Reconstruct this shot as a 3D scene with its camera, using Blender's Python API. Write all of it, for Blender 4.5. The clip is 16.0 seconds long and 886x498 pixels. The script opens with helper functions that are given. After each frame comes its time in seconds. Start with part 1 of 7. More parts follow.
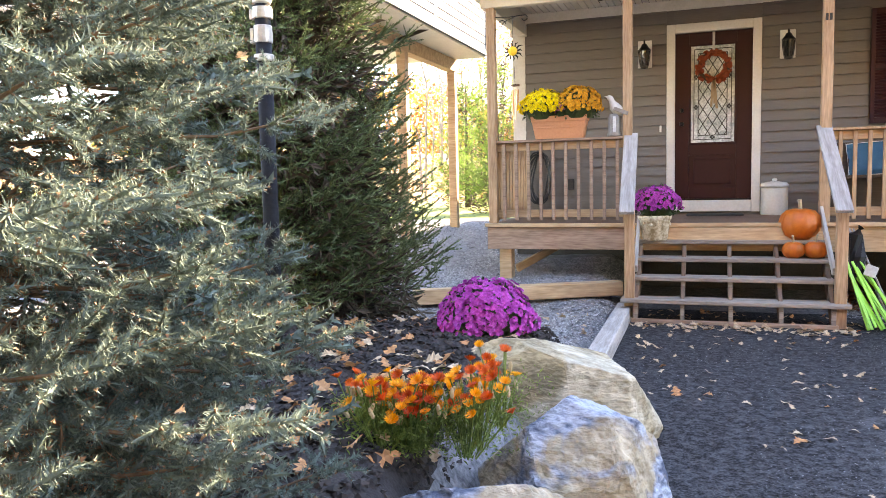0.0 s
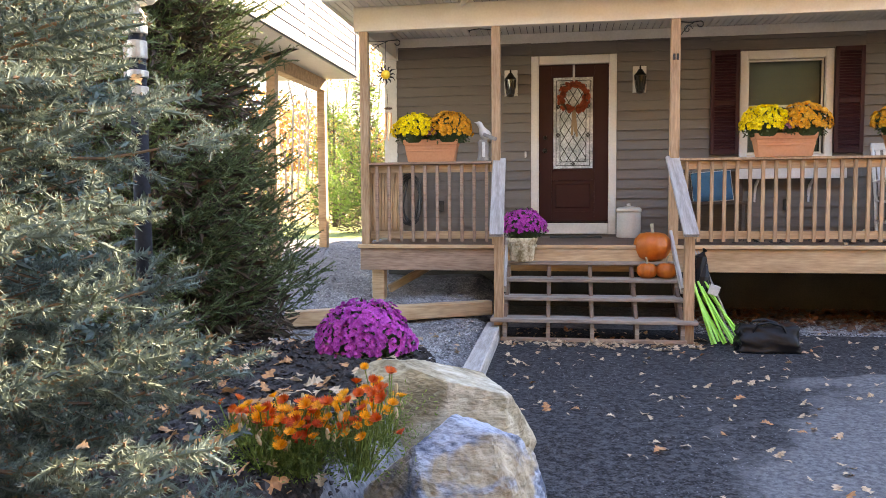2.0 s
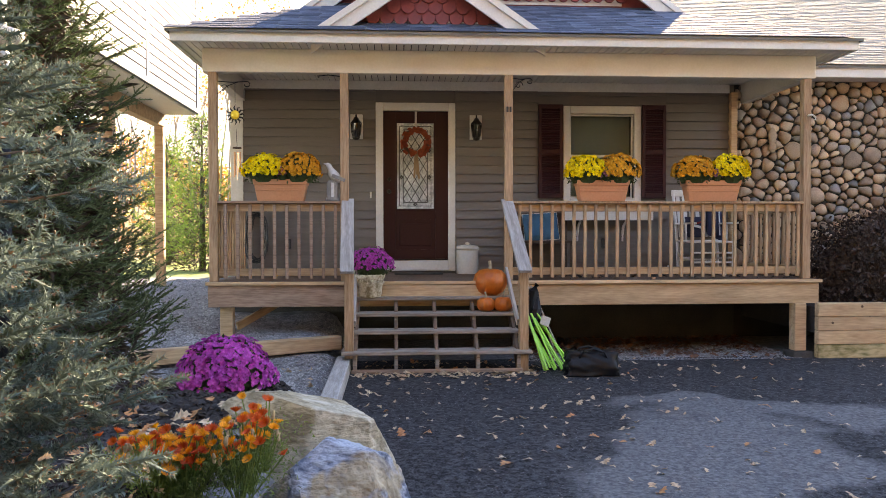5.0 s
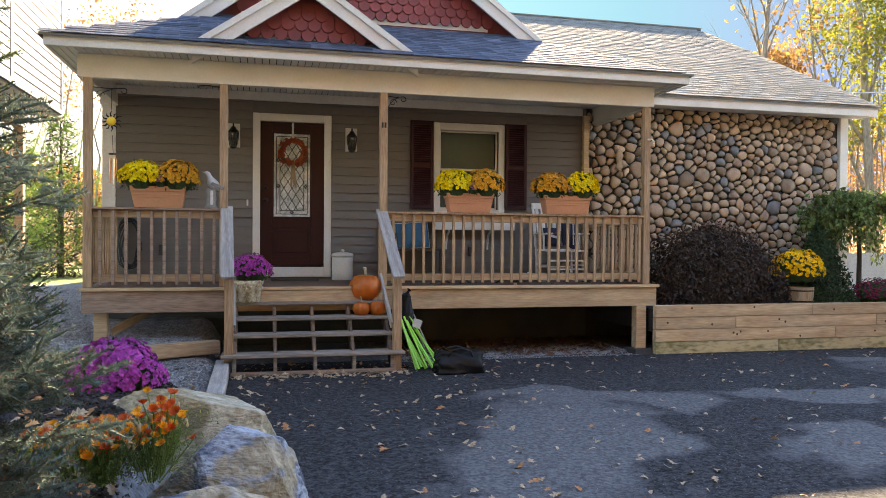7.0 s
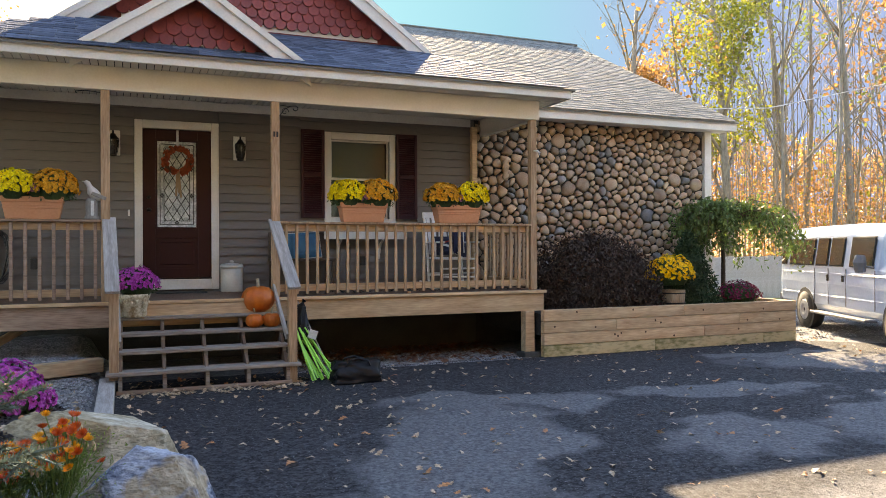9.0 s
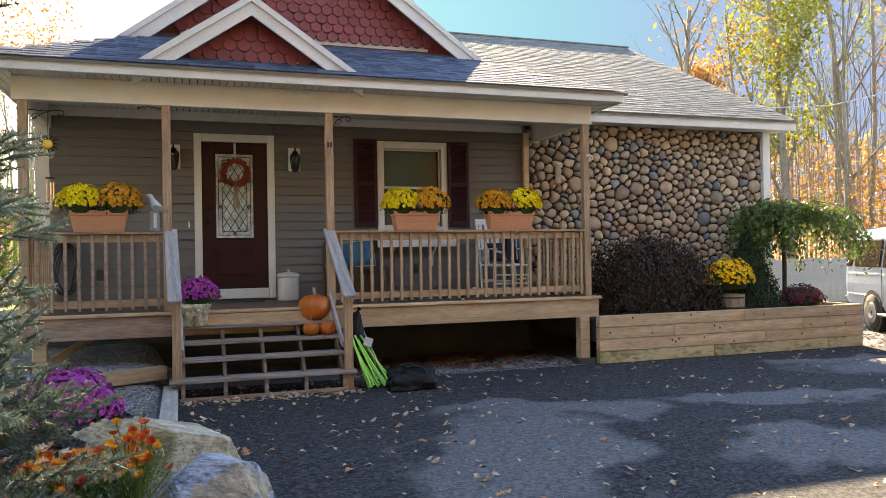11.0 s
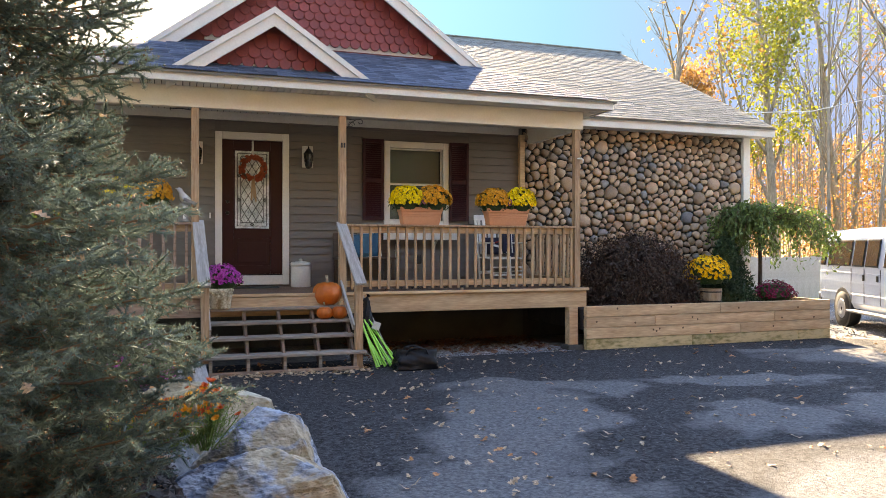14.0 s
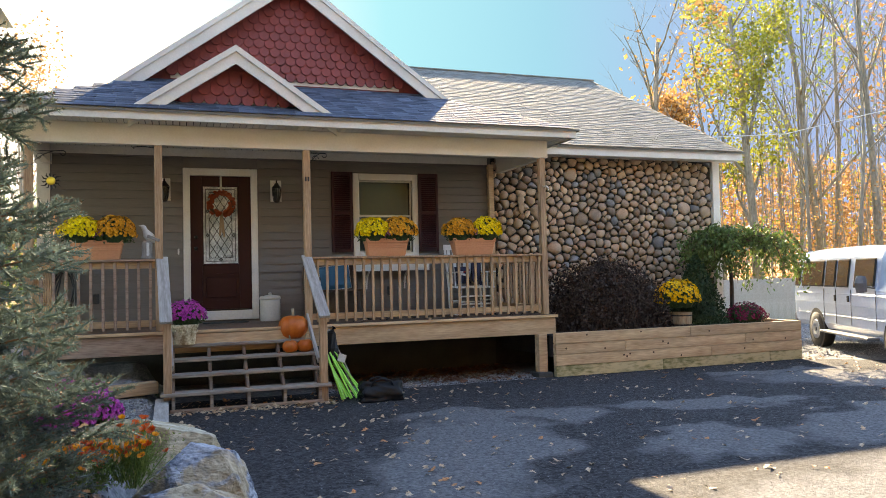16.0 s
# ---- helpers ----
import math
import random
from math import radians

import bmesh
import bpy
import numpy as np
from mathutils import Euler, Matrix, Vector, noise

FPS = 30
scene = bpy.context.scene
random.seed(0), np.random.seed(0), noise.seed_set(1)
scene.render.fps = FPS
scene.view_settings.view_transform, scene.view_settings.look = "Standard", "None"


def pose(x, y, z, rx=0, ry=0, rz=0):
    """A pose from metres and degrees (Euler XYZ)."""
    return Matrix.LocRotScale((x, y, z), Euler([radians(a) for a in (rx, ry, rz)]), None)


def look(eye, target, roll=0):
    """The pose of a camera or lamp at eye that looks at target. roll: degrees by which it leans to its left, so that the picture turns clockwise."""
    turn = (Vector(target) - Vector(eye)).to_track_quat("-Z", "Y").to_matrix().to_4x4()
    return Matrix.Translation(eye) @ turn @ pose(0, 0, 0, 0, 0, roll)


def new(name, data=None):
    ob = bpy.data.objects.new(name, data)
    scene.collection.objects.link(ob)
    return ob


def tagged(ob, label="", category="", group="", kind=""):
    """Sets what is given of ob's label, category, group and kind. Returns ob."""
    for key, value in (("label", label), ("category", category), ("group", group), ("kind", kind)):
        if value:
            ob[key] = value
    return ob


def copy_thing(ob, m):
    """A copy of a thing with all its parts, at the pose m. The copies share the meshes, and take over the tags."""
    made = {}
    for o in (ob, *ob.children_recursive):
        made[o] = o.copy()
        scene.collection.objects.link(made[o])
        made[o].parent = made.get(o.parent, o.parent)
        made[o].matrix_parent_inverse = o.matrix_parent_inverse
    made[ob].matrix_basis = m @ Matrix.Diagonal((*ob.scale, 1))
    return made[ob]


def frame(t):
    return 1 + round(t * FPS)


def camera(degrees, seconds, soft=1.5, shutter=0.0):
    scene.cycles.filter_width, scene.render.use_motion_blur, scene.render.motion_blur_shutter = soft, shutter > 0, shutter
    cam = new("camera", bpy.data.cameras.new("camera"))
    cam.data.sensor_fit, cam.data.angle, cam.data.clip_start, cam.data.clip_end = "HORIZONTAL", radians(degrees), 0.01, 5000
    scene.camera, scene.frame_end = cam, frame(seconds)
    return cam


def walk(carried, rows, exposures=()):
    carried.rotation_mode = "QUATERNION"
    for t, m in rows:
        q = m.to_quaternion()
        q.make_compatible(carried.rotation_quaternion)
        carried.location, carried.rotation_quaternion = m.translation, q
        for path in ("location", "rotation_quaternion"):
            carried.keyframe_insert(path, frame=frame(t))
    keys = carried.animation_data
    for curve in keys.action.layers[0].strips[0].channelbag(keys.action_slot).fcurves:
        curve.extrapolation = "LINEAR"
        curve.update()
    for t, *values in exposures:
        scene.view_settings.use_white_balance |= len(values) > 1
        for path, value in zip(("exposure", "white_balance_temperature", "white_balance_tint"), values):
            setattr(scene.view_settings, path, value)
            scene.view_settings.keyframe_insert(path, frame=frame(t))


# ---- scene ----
cam = camera(60.6, 16.0, 0.6)
PATH = [
    (0, (0.476, -10.017, 1.413), (-0.179, -8.135, 1.234), -1.3),
    (0.5, (0.491, -10.024, 1.418), (-0.106, -8.123, 1.249), -1.0),
    (1, (0.497, -10.044, 1.419), (-0.037, -8.122, 1.265), -0.7),
    (1.5, (0.453, -10.053, 1.425), (0.025, -8.104, 1.287), -0.5),
    (2, (0.404, -10.099, 1.439), (0.094, -8.127, 1.305), -0.4),
    (2.5, (0.363, -10.12, 1.44), (0.186, -8.131, 1.318), -0.3),
    (3, (0.362, -10.131, 1.448), (0.255, -8.137, 1.335), -0.3),
    (3.5, (0.355, -10.142, 1.454), (0.291, -8.146, 1.358), -0.3),
    (4, (0.342, -10.199, 1.461), (0.423, -8.203, 1.374), -0.4),
    (4.2, (0.338, -10.235, 1.455), (0.426, -8.238, 1.381), -0.4),
    (6.3, (0.155, -10.902, 1.453), (0.407, -8.918, 1.436), 0.6),
    (6.5, (0.156, -10.936, 1.45), (0.434, -8.955, 1.436), 0.6),
    (7, (0.109, -11.002, 1.467), (0.577, -9.058, 1.449), 0.4),
    (7.5, (0.018, -11.023, 1.485), (0.725, -9.152, 1.469), 0.1),
    (8, (-0.033, -11.019, 1.491), (0.723, -9.167, 1.483), -0.0),
    (10.3, (-0.083, -11.052, 1.483), (0.692, -9.208, 1.503), -0.6),
    (10.5, (-0.08, -11.04, 1.496), (0.636, -9.173, 1.516), -0.7),
    (11, (-0.099, -11.041, 1.499), (0.54, -9.145, 1.519), -1.0),
    (11.5, (-0.099, -11.051, 1.502), (0.514, -9.148, 1.535), -0.9),
    (12, (-0.112, -11.119, 1.517), (0.49, -9.214, 1.617), -0.7),
    (12.5, (-0.101, -11.331, 1.487), (0.474, -9.419, 1.601), -0.3),
    (13, (-0.218, -11.502, 1.489), (0.354, -9.588, 1.57), 0.1),
    (13.5, (-0.398, -11.632, 1.513), (0.231, -9.733, 1.506), 0.0),
    (14, (-0.499, -11.846, 1.514), (0.157, -9.956, 1.512), -0.0),
    (14.5, (-0.516, -11.965, 1.539), (0.181, -10.09, 1.55), -0.8),
    (15, (-0.325, -12.062, 1.511), (0.38, -10.191, 1.564), -1.1),
    (15.5, (-0.184, -12.061, 1.508), (0.493, -10.18, 1.577), -1.2),
    (16, (-0.13, -12.033, 1.515), (0.538, -10.149, 1.591), -1.4),
]
EXPOSURES = [(0.0, 4.55, 10300, 19), (2.5, 4.05, 10400, 21), (3.5, 3.88, 10500, 22), (7.0, 3.43, 9900, 14), (10.5, 3.3, 9800, 13), (12.5, 3.32, 9500, 11), (13.5, 3.54, 9800, 15), (14.5, 3.5, 9800, 14), (15.0, 3.34, 9600, 12), (16.0, 3.3, 9500, 11)]
walk(cam, [(t, look(eye, target, roll)) for t, eye, target, roll in PATH], EXPOSURES)

# ---- world and sun ----
SUN_EL, SUN_AZ = 27.2, -22.0     # sun stands behind the house, a little to the +x side
world = bpy.data.worlds.new("world")
scene.world = world
world.use_nodes = True
wn = world.node_tree.nodes
sky = wn.new("ShaderNodeTexSky")
sky.sky_type = "NISHITA"
sky.sun_disc = False
sky.sun_elevation = radians(SUN_EL)
sky.sun_rotation = radians(-SUN_AZ)
sky.air_density, sky.dust_density, sky.ozone_density = 0.7, 0.0, 3.0
wn["Background"].inputs["Strength"].default_value = 0.125
world.node_tree.links.new(sky.outputs[0], wn["Background"].inputs["Color"])
sun_data = bpy.data.lights.new("sun", "SUN")
sun_data.energy, sun_data.angle, sun_data.color = 2.9, radians(0.6), (1.0, 0.93, 0.80)
sun = new("sun", sun_data)
sun.matrix_world = look((-40 * math.sin(radians(SUN_AZ)), 40 * math.cos(radians(SUN_AZ)), 40 * math.tan(radians(SUN_EL))), (0, 0, 0))

# ---- building helpers ----
WORLD_OF = {}
rng = np.random.default_rng(7)


def thing(name, at, label, category, group="", kind=""):
    """An Empty at a thing's base."""
    ob = new(name)
    ob.empty_display_size = 0.1
    m = Matrix.Translation(at)
    ob.matrix_basis = m
    WORLD_OF[ob] = m
    return tagged(ob, label, category, group, kind)


def attach(ob, parent, m=None):
    m = m or Matrix.Identity(4)
    if parent is not None:
        ob.parent = parent
        ob.matrix_parent_inverse = WORLD_OF[parent].inverted()
    ob.matrix_basis = m
    WORLD_OF[ob] = m
    return ob


def as_mesh(name, geo, material, smooth=False):
    if isinstance(geo, bpy.types.Mesh):
        return geo
    me = bpy.data.meshes.new(name)
    if isinstance(geo, bmesh.types.BMesh):
        geo.to_mesh(me)
        geo.free()
    else:
        verts, faces = geo
        verts = np.asarray(verts, np.float32)
        if isinstance(faces, np.ndarray):
            n, k = faces.shape
            me.vertices.add(len(verts))
            me.vertices.foreach_set("co", verts.ravel())
            me.loops.add(n * k)
            me.loops.foreach_set("vertex_index", faces.astype(np.int32).ravel())
            me.polygons.add(n)
            me.polygons.foreach_set("loop_start", np.arange(0, n * k, k, dtype=np.int32))
            me.update(calc_edges=True)
        else:
            me.from_pydata(verts.tolist(), [], faces)
            me.update()
    if material is not None:
        me.materials.append(material)
    if smooth and len(me.polygons):
        me.polygons.foreach_set("use_smooth", [True] * len(me.polygons))
    return me


def part(name, geo, material, parent, label="", m=None, smooth=False):
    """Links geometry (world coordinates, or local with the pose m) as one mesh object under a thing or part."""
    ob = new(name, as_mesh(name, geo, material, smooth))
    attach(ob, parent, m)
    return tagged(ob, label)


def setting(name, geo, material, label, category, smooth=False):
    ob = part(name, geo, material, None, smooth=smooth)
    return tagged(ob, label, category, "", "structure")


BOXES = {}


def box_mesh(size, material, bevel=0.004):
    key = (tuple(round(s, 4) for s in size), material.name, bevel)
    if key not in BOXES:
        bm = bmesh.new()
        bmesh.ops.create_cube(bm, size=1)
        bmesh.ops.scale(bm, vec=size, verts=bm.verts)
        if bevel:
            bmesh.ops.bevel(bm, geom=bm.edges[:], offset=min(bevel, min(size) * 0.3), segments=1, affect="EDGES")
        BOXES[key] = as_mesh("box", bm, material)
    return BOXES[key]


def bar(name, parent, material, lo, hi, bevel=0.004, label="", rot=(0, 0, 0)):
    """A bevelled board or block between two corners; rot turns it about its middle."""
    size = [abs(b - a) for a, b in zip(lo, hi)]
    mid = [(a + b) / 2 for a, b in zip(lo, hi)]
    return part(name, box_mesh(size, material, bevel), None, parent, label, pose(*mid, *rot))


def beam_between(name, parent, material, a, b, w, h, bevel=0.004, label=""):
    """A bar of section w x h whose long axis runs from a to b."""
    a, b = Vector(a), Vector(b)
    d = b - a
    q = d.to_track_quat("X", "Z").to_matrix().to_4x4()
    return part(name, box_mesh((d.length, w, h), material, bevel), None, parent, label, Matrix.Translation((a + b) / 2) @ q)


def prism(outline, y0, y1):
    """A polygon in x, z pushed from y0 to y1."""
    n = len(outline)
    verts = [(x, y0, z) for x, z in outline] + [(x, y1, z) for x, z in outline]
    faces = [tuple(range(n))[::1], tuple(range(2 * n - 1, n - 1, -1))]
    faces += [(i, i + n, (i + 1) % n + n, (i + 1) % n) for i in range(n)]
    bm = bmesh.new()
    vs = [bm.verts.new(v) for v in verts]
    for f in faces:
        bm.faces.new([vs[i] for i in f])
    bmesh.ops.recalc_face_normals(bm, faces=bm.faces)
    return bm


def tube(points, radii, sides=8, closed=False):
    """A round rod along points as (verts, faces)."""
    pts = [Vector(p) for p in points]
    verts, faces, n = [], [], len(pts)
    up = Vector((0.12, 0.07, 1)).normalized()
    for i, p in enumerate(pts):
        d = (pts[(i + 1) % n] - pts[i - 1]) if closed else (pts[min(i + 1, n - 1)] - pts[max(i - 1, 0)])
        d = d.normalized() if d.length else Vector((0, 0, 1))
        u = d.cross(up) if abs(d.dot(up)) < 0.98 else d.cross(Vector((1, 0, 0)))
        u.normalize()
        v = d.cross(u)
        r = radii[i] if hasattr(radii, "__len__") else radii
        for k in range(sides):
            a = 2 * math.pi * k / sides
            verts.append(tuple(p + (u * math.cos(a) + v * math.sin(a)) * r))
    for i in range(n if closed else n - 1):
        for k in range(sides):
            j, l = i * sides, ((i + 1) % n) * sides
            faces.append((j + k, j + (k + 1) % sides, l + (k + 1) % sides, l + k))
    if not closed:
        faces += [tuple(range(sides - 1, -1, -1)), tuple(range((n - 1) * sides, n * sides))]
    return verts, faces


def lathe(profile, sides=24, wobble=0.0, ribs=0):
    """Turns (radius, z) pairs round the z axis; ribs pulls in that many grooves."""
    verts, faces = [], []
    for r, z in profile:
        for k in range(sides):
            a = 2 * math.pi * k / sides
            rr = r * (1 + wobble * abs(math.sin(a * ribs / 2))) if ribs else r
            verts.append((rr * math.cos(a), rr * math.sin(a), z))
    for i in range(len(profile) - 1):
        for k in range(sides):
            faces.append((i * sides + k, i * sides + (k + 1) % sides, (i + 1) * sides + (k + 1) % sides, (i + 1) * sides + k))
    faces += [tuple(range(sides - 1, -1, -1)), tuple(range((len(profile) - 1) * sides, len(profile) * sides))]
    return verts, faces


def merge(*geos):
    verts, faces = [], []
    for v, f in geos:
        n = len(verts)
        verts += [tuple(p) for p in v]
        faces += [tuple(i + n for i in q) for q in f]
    return verts, faces


def moved(geo, m):
    return [tuple(m @ Vector(p)) for p in geo[0]], geo[1]


def tri_copies(template, mats):
    """Many placed copies of a triangle soup (n, 3, 3): mats is (m, 4, 4)."""
    t = np.asarray(template, np.float64).reshape(-1, 3)
    out = np.einsum("mij,nj->mni", mats[:, :3, :3], t) + mats[:, None, :3, 3]
    verts = out.reshape(-1, 3)
    return verts, np.arange(len(verts), dtype=np.int32).reshape(-1, 3)


def frames_from(pos, direction, scale, spin=None):
    """Matrices whose x axis runs along direction."""
    d = direction / np.linalg.norm(direction, axis=1, keepdims=True)
    ref = np.where(np.abs(d[:, 2:3]) < 0.95, np.array([[0, 0, 1.0]]), np.array([[1.0, 0, 0]]))
    y = np.cross(ref, d)
    y /= np.linalg.norm(y, axis=1, keepdims=True)
    z = np.cross(d, y)
    if spin is not None:
        c, s = np.cos(spin)[:, None], np.sin(spin)[:, None]
        y, z = c * y + s * z, c * z - s * y
    m = np.zeros((len(pos), 4, 4))
    sc = np.asarray(scale).reshape(-1, 1)
    m[:, :3, 0], m[:, :3, 1], m[:, :3, 2], m[:, :3, 3], m[:, 3, 3] = d * sc, y * sc, z * sc, pos, 1
    return m


# ---- materials ----
def material(name, dark, light, scale=6.0, rough=0.7, bump=0.15, fine=60.0, metal=0.0, vary=0.0, vary_by="object", stretch=(1, 1, 1), grime=0.25, spec=0.5, trans=0.0, detail=6.0, deep=0.01, lo=0.34, hi=0.66):
    """Two noises (coarse stains, fine grain) mix two colours; vary shifts each piece's brightness by its own random number."""
    m = bpy.data.materials.new(name)
    m.use_nodes = True
    n, l = m.node_tree.nodes, m.node_tree.links
    b = n["Principled BSDF"]
    co = n.new("ShaderNodeTexCoord")
    mp = n.new("ShaderNodeMapping")
    mp.inputs["Scale"].default_value = stretch
    l.new(co.outputs["Object"], mp.inputs["Vector"])
    big, small = n.new("ShaderNodeTexNoise"), n.new("ShaderNodeTexNoise")
    for node, s in ((big, scale), (small, fine)):
        node.inputs["Scale"].default_value = s
        node.inputs["Detail"].default_value = detail
        l.new(mp.outputs[0], node.inputs["Vector"])
    add = n.new("ShaderNodeMix")
    add.data_type = "FLOAT"
    add.inputs[0].default_value = 0.45
    l.new(big.outputs["Fac"], add.inputs[2])
    l.new(small.outputs["Fac"], add.inputs[3])
    ramp = n.new("ShaderNodeValToRGB")
    ramp.color_ramp.elements[0].position, ramp.color_ramp.elements[1].position = lo, hi
    ramp.color_ramp.elements[0].color, ramp.color_ramp.elements[1].color = (*dark, 1), (*light, 1)
    l.new(add.outputs[0], ramp.inputs["Fac"])
    out = ramp.outputs["Color"]
    if vary:
        src = n.new("ShaderNodeObjectInfo").outputs["Random"] if vary_by == "object" else n.new("ShaderNodeNewGeometry").outputs["Random Per Island"]
        mr = n.new("ShaderNodeMapRange")
        mr.inputs["To Min"].default_value, mr.inputs["To Max"].default_value = 1 - vary, 1 + vary
        l.new(src, mr.inputs["Value"])
        hsv = n.new("ShaderNodeHueSaturation")
        l.new(mr.outputs[0], hsv.inputs["Value"])
        l.new(out, hsv.inputs["Color"])
        out = hsv.outputs["Color"]
    l.new(out, b.inputs["Base Color"])
    rr = n.new("ShaderNodeMapRange")
    rr.inputs["To Min"].default_value, rr.inputs["To Max"].default_value = max(0.02, rough - grime * 0.3), min(1, rough + grime * 0.3)
    l.new(big.outputs["Fac"], rr.inputs["Value"])
    l.new(rr.outputs[0], b.inputs["Roughness"])
    b.inputs["Metallic"].default_value = metal
    b.inputs["Specular IOR Level"].default_value = spec
    if trans:
        b.inputs["Transmission Weight"].default_value = trans
    if bump:
        bp = n.new("ShaderNodeBump")
        bp.inputs["Strength"].default_value = bump
        bp.inputs["Distance"].default_value = deep
        l.new(small.outputs["Fac"], bp.inputs["Height"])
        l.new(bp.outputs[0], b.inputs["Normal"])
    return m


def leafy(name, dark, light, glow=0.35, rough=0.55, scale=3.0, vary=0.3):
    """Thin leaf or petal: diffuse and glossy, with light let through."""
    m = material(name, dark, light, scale, rough, 0, 40, 0, vary, "island", grime=0.1, spec=0.35)
    n, l = m.node_tree.nodes, m.node_tree.links
    tr = n.new("ShaderNodeBsdfTranslucent")
    b = n["Principled BSDF"]
    l.new(b.inputs["Base Color"].links[0].from_socket, tr.inputs["Color"])
    mx = n.new("ShaderNodeMixShader")
    mx.inputs[0].default_value = glow
    l.new(b.outputs[0], mx.inputs[1])
    l.new(tr.outputs[0], mx.inputs[2])
    l.new(mx.outputs[0], n["Material Output"].inputs["Surface"])
    return m


WHITE = material("white_painted_trim", (0.60, 0.565, 0.50), (0.73, 0.695, 0.63), 3, 0.5, 0.05, 40)
CREAM = material("cream_beam_paint", (0.66, 0.60, 0.49), (0.76, 0.70, 0.60), 3, 0.55, 0.05, 40)
SIDING = material("taupe_vinyl_siding", (0.148, 0.130, 0.113), (0.190, 0.168, 0.147), 2, 0.6, 0.12, 30, vary=0.06, stretch=(0.3, 1, 4), spec=0.3)
CEDAR = material("weathered_cedar_lumber", (0.24, 0.130, 0.066), (0.53, 0.345, 0.205), 3, 0.75, 0.3, 14, vary=0.12, stretch=(5, 5, 0.6))
LUMBER = material("treated_pine_lumber", (0.34, 0.205, 0.108), (0.63, 0.44, 0.265), 2.5, 0.75, 0.3, 12, vary=0.1, stretch=(0.6, 5, 5))
DECK_WOOD = material("worn_brown_deck_stain", (0.10, 0.055, 0.035), (0.21, 0.125, 0.085), 4, 0.7, 0.3, 14, vary=0.15, stretch=(0.6, 6, 6))
# aged wood of the rim; also stands in for shade on one railing
AGED_SHADED = material("aged_shaded_reddish_lumber", (0.19, 0.115, 0.080), (0.41, 0.275, 0.200), 3, 0.8, 0.3, 12, vary=0.1, stretch=(0.6, 5, 5))
GREY_WOOD = material("bare_grey_weathered_wood", (0.25, 0.225, 0.205), (0.50, 0.47, 0.44), 3, 0.85, 0.4, 14, vary=0.12, stretch=(0.7, 6, 6))
TREAD_WOOD = material("worn_grey_brown_tread", (0.17, 0.130, 0.105), (0.38, 0.315, 0.265), 3, 0.85, 0.4, 14, vary=0.12, stretch=(0.7, 6, 6))
DOOR_RED = material("dark_burgundy_door_paint", (0.026, 0.005, 0.006), (0.036, 0.007, 0.008), 2, 0.42, 0.04, 30, spec=0.25)
SHUTTER_RED = material("burgundy_shutter_plastic", (0.030, 0.006, 0.008), (0.048, 0.010, 0.012), 3, 0.55, 0.08, 30, vary=0.1, spec=0.3)
SCALE_RED = material("brick_red_shingle_paint", (0.17, 0.028, 0.024), (0.27, 0.050, 0.042), 4, 0.6, 0.15, 30, vary=0.12)
ROOF = material("grey_asphalt_shingle", (0.13, 0.126, 0.11), (0.23, 0.222, 0.195), 5, 0.95, 0.25, 160, vary=0.16, vary_by="island", spec=0.2)
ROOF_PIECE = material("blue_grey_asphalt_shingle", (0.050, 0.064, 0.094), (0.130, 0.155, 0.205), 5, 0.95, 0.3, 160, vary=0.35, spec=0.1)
DARK = material("dark_room_plaster", (0.03, 0.03, 0.03), (0.05, 0.05, 0.048), 2, 0.9, 0.05)
MORTAR = material("grey_brown_mortar", (0.022, 0.018, 0.015), (0.050, 0.042, 0.036), 8, 0.95, 0.5, 90)
# concrete darkened in colour to stand in for shade under the porch
BLOCK = material("shade_darkened_concrete", (0.03, 0.028, 0.026), (0.07, 0.066, 0.06), 3, 0.9, 0.4, 60)
BLACK_IRON = material("black_painted_iron", (0.012, 0.012, 0.012), (0.03, 0.028, 0.026), 8, 0.45, 0.1, 80, metal=0.3)
BRONZE = material("oil_rubbed_bronze", (0.015, 0.012, 0.01), (0.03, 0.024, 0.02), 8, 0.35, 0.05, 60, metal=0.7)

# ---- ground ----
def smooth01(a, b, x):
    t = np.clip((x - a) / (b - a), 0, 1)
    return t * t * (3 - 2 * t)


def height(x, y):
    """Ground height: the drive is level, the bed and the gravel on the -x side stand higher."""
    x, y = np.asarray(x, float), np.asarray(y, float)
    left = 1 - smooth01(-0.62, -0.30, x - 0.08 * np.sin(y * 2))
    terrace = np.where(y > -1.86 - 0.53 * (-0.4 - x), 0.30 + 0.055 * np.clip(y + 1.9, 0, 5), 0.14)
    bed = smooth01(-4.0, -5.2, y)
    z = left * (terrace * (1 - bed) + 0.40 * bed)
    z = z * (1 - smooth01(-10.5, -12.5, y) * 0.75)
    far = smooth01(14, 60, np.hypot(x - 8, y)) * smooth01(0, 25, y)
    z = z + far * 3.2
    return z + 0.012 * np.sin(x * 5.1 + y * 3.3) * left


def grid_sheet(xs, ys, zf):
    gx, gy = np.meshgrid(xs, ys)
    gz = zf(gx, gy)
    verts = np.stack([gx, gy, gz], -1).reshape(-1, 3)
    i = np.arange((len(ys) - 1) * len(xs)).reshape(len(ys) - 1, len(xs))[:, :-1].ravel()
    return verts, np.stack([i, i + 1, i + 1 + len(xs), i + len(xs)], 1)


